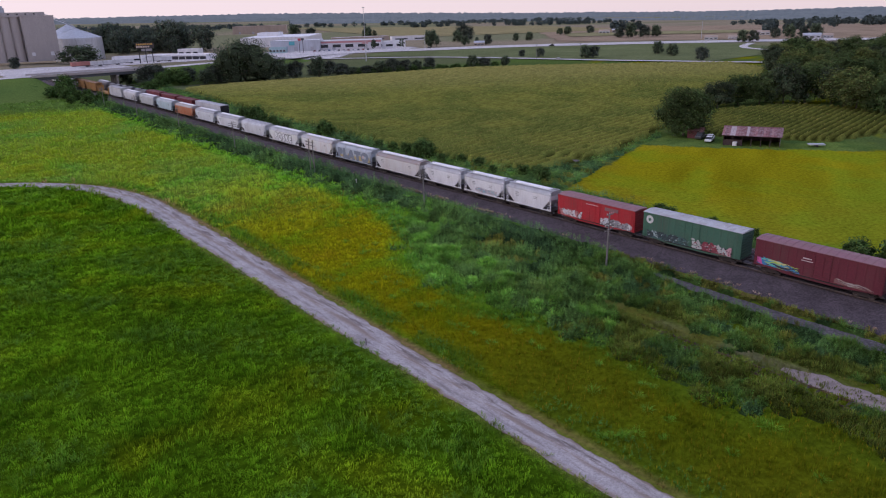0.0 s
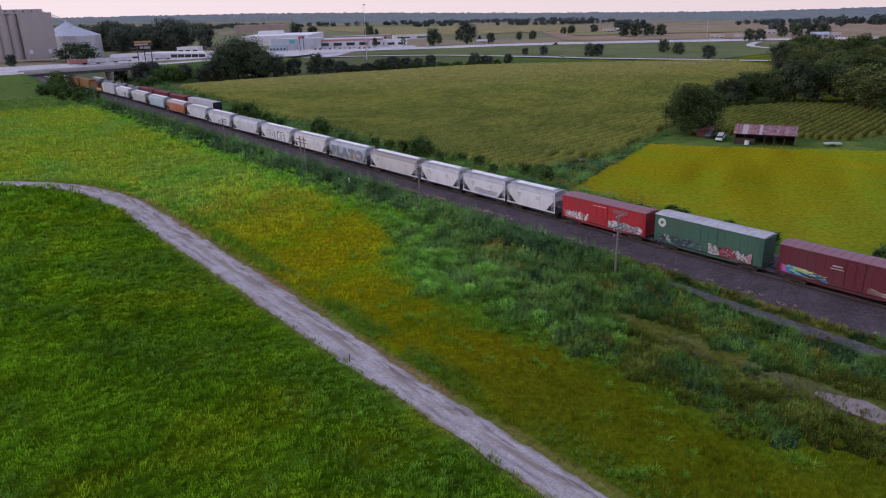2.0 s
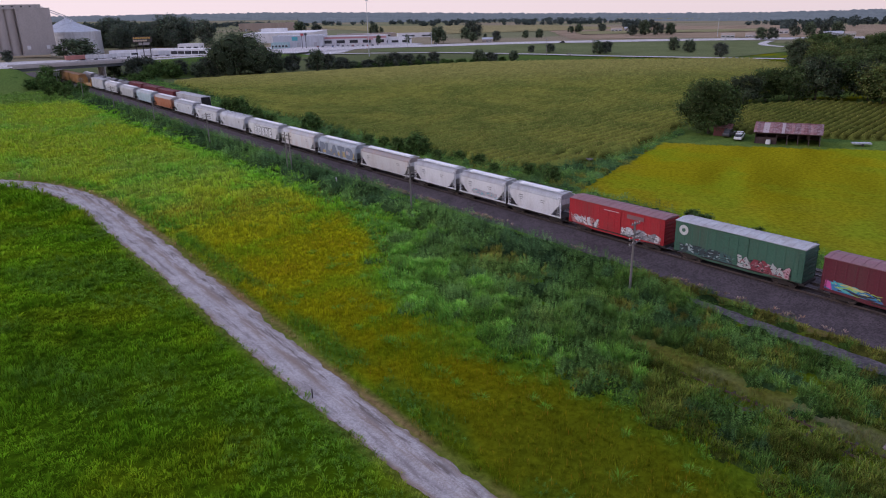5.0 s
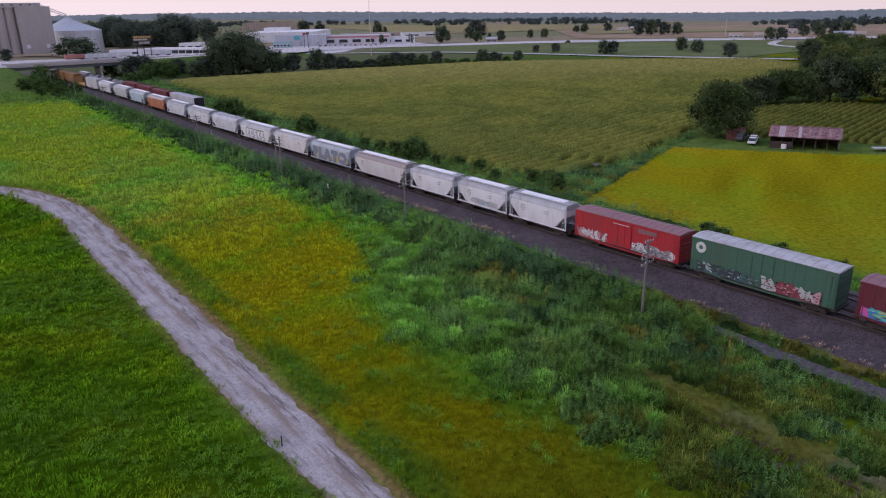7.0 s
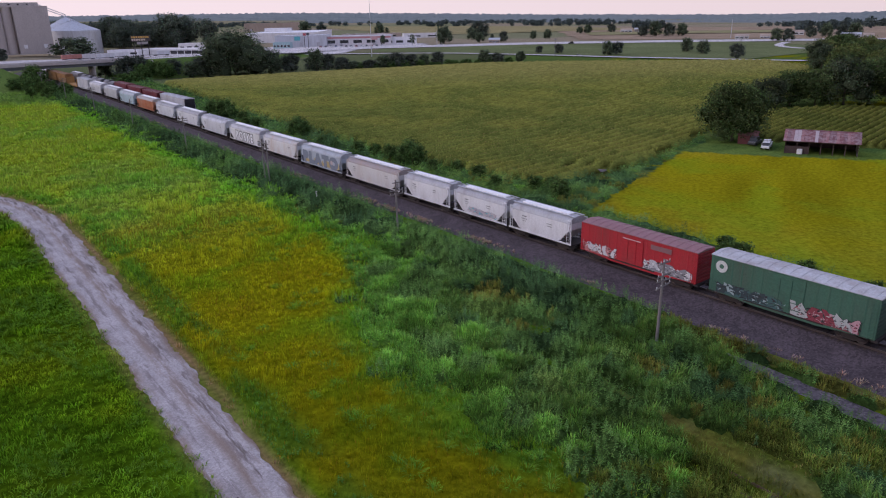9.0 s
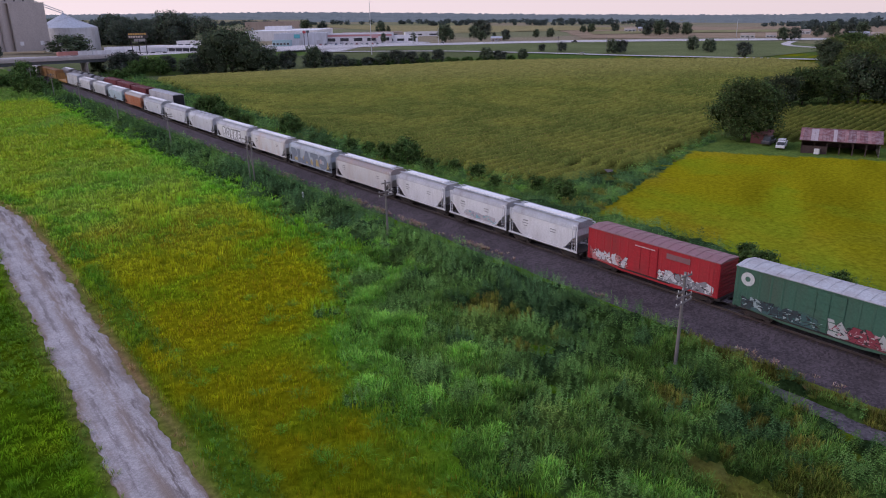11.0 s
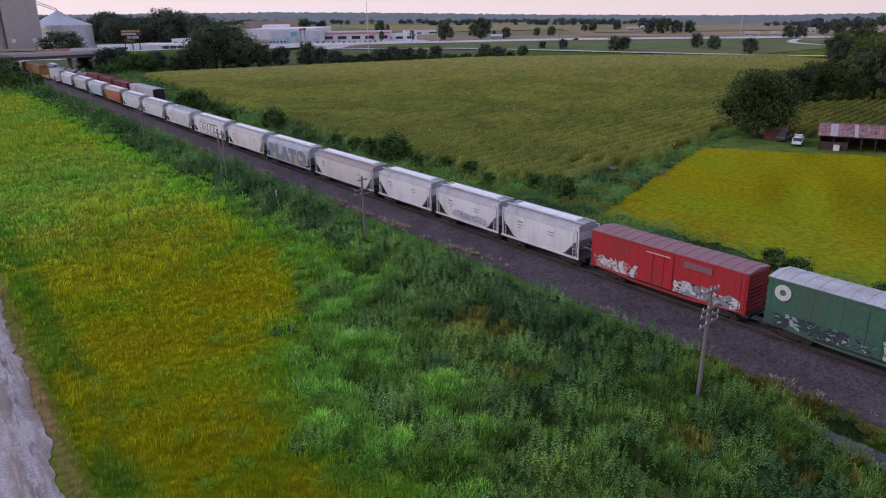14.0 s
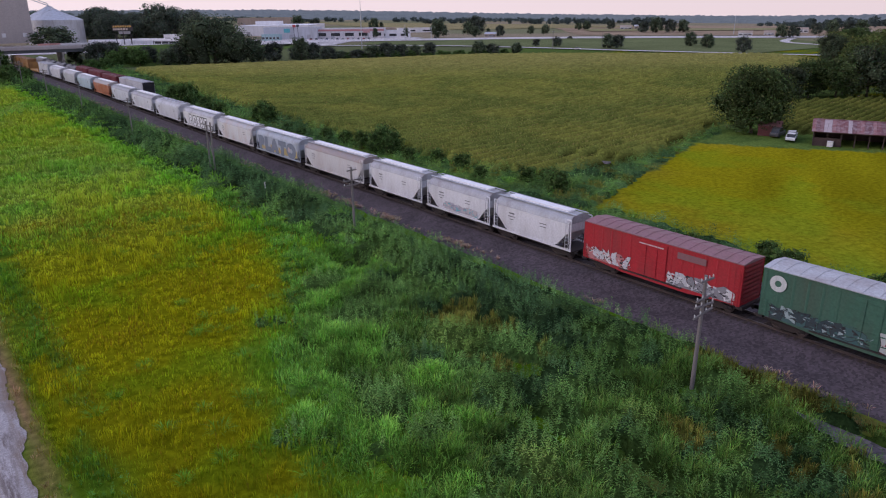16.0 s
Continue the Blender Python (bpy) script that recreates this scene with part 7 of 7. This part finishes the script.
def semi_trailer(x, y, turn, color, label):
    v = thing("semi_trailer", label, "trailer", "parked trailers", (x, y, gz(x, y)), turn)
    part("box", MB().box(-7, -1.28, 1.15, 7, 1.28, 4.05, .06), paint("trailer_paint", color, .45, grain=.5, vary=.06), v)
    part("chassis", MB().box(-6.5, -.6, .8, 6.5, .6, 1.148), DARK, v)
    for a in (4.6, 5.9):
        for s in (-1, 1):
            part("wheel", MB().tube((a, s * .75, .5), (a, s * 1.15, .5), .5, n=12), DARK, v)
    part("landing_leg", MB().box(-4.1, -.8, 0, -3.9, -.6, .82), DARK, v)
    part("landing_leg", MB().box(-4.1, .6, 0, -3.9, .8, .82), DARK, v)


for x, y, tn, c in ((62, 548, 10, (.5, .2, .16)), (72, 551, 8, (.68, .67, .66)), (86, 553, 12, (.66, .66, .66)), (98, 560, -20, (.7, .7, .7)), (120, 560, -30, (.7, .7, .7)), (128, 556, -35, (.6, .62, .65))):
    semi_trailer(x, y, tn, c, "box trailer parked beyond the bridge")

# ---- old siding and verge leftovers ----
sd = thing("old_siding", "rusty half-buried rails of an abandoned siding", "railway track", kind="structure")
for k in (-14.4, -12.96):
    part("rail", MB().loft([[(k + a, y, z) for a, z in ((-.07, 0), (.07, 0), (.036, .16), (-.036, .16))] for y in (-80, -50, -14)]), paint("rust", (.10, .055, .04), .9, grain=4), sd)
for k in range(60):
    y = -74 + k * .95
    part("sleeper", MB().box(-14.9, y - .12, -.02, -12.4, y + .12, .05), TIE_MAT, sd)
st = thing("marker_stake", "thin dark stake at the gravel road's edge", "stake", at=(-39.6, 2.6, 0))
part("stake", MB().tube((0, 0, -.3), (0, 0, .9), .05, n=6), DARK, st)

# ---- distance ----
# blue haze is put into the hills' colour, with a faint glow
HAZE, ht, hb, hl = nodes_of("hazed_hills")
hn = add(ht, "ShaderNodeTexNoise", Scale=0.02, Detail=8.0, Roughness=0.7)
htc = add(ht, "ShaderNodeTexCoord")
hl.new(htc.outputs["Object"], hn.inputs["Vector"])
hr_ = add(ht, "ShaderNodeValToRGB")
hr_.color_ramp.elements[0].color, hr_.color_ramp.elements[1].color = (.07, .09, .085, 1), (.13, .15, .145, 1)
hr_.color_ramp.elements[0].position, hr_.color_ramp.elements[1].position = .35, .65
hl.new(hn.outputs["Fac"], hr_.inputs["Fac"])
hl.new(hr_.outputs[0], hb.inputs["Base Color"])
hb.inputs["Roughness"].default_value = 1.0
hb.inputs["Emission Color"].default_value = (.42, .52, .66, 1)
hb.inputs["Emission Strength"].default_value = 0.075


def ridge(dist, tops, rough, depth, seed, a0=-12, a1=96):
    """A wooded rise far off: crowns in rows along an arc, each row behind and above the last."""
    az = np.radians(np.arange(a0, a1, .06))
    V = []
    for k in range(7):
        f = k / 6
        D = dist + depth * f
        x, y = D * np.sin(az), D * np.cos(az)
        g = base(x, y)
        ztop = np.interp(np.degrees(az), [t[0] for t in tops], [t[1] for t in tops])
        z = g + (ztop - g) * (f ** .7) + rough * (vnoise(np.degrees(az) * 40, az * 0 + seed + k * 7, 7) + .7 * vnoise(np.degrees(az) * 40, az * 0 + seed + k * 3, 2.2) - .8)
        if k == 0:
            z = g - 2
        V.append(np.stack([x, y, z], -1))
    V.append(np.stack([x * 1.02, y * 1.02, g - 5], -1))
    G = np.stack(V, 1)
    ii = np.arange(G.shape[0] * G.shape[1]).reshape(G.shape[:2])
    q = np.stack([ii[:-1, :-1], ii[1:, :-1], ii[1:, 1:], ii[:-1, 1:]], -1).reshape(-1, 4)
    return tagged(new("distant_hills", raw_mesh("distant_hills", G.reshape(-1, 3), q, HAZE)), "wooded hills along the horizon with blue haze in their colour", "backdrop", kind="structure")


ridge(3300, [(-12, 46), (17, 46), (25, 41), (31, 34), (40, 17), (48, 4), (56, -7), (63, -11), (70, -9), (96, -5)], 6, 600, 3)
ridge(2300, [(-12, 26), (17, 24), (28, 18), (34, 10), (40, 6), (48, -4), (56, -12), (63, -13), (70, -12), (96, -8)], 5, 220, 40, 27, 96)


def far_wood(cx, cy, w, d, n, hgt, seed):
    """A belt of woodland: low billowing crowns of many sprigs, with gaps."""
    rr = np.random.RandomState(seed)
    m = max(6, int(w * d / 900))
    tx, ty = cx + rr.uniform(-.5, .5, m) * w, cy + rr.uniform(-.5, .5, m) * d
    th, tr = hgt * (.6 + .5 * rr.rand(m)), hgt * (.4 + .3 * rr.rand(m))
    i = rr.randint(0, m, int(n * 3.4))
    q = rr.randn(len(i), 3)
    q *= rr.rand(len(i), 1) ** .4 / np.linalg.norm(q, axis=1, keepdims=True)
    x, y = tx[i] + q[:, 0] * tr[i], ty[i] + q[:, 1] * tr[i]
    return leaves(np.stack([x, y, base(x, y) + th[i] * (.55 + .45 * q[:, 2])], -1), np.full(len(i), 1.9), rr, .6)


FW = [far_wood(*a) for a in ((900, 1500, 700, 70, 1500, 12, 1), (1350, 1150, 520, 80, 1300, 12, 2), (1550, 700, 420, 90, 1200, 12, 3), (1250, 430, 380, 70, 1100, 12, 4), (1000, 1250, 200, 50, 600, 11, 5), (420, 1650, 520, 90, 1300, 13, 6), (1500, 1500, 700, 100, 1500, 13, 7), (950, 330, 200, 60, 600, 12, 8), (780, 560, 80, 30, 260, 12, 9), (740, 320, 160, 40, 450, 11, 10), (150, 1250, 500, 160, 1500, 19, 11))]
# pale blue-green leaf tint carries the haze of distance
stuff("far_woods", FW, [np.repeat(C(.085, .11, .10)[None] * (.7 + .6 * rng.rand(len(v) // 4, 1)), 4, 0) for v in FW], "belts of distant woodland across the plain", "woods")
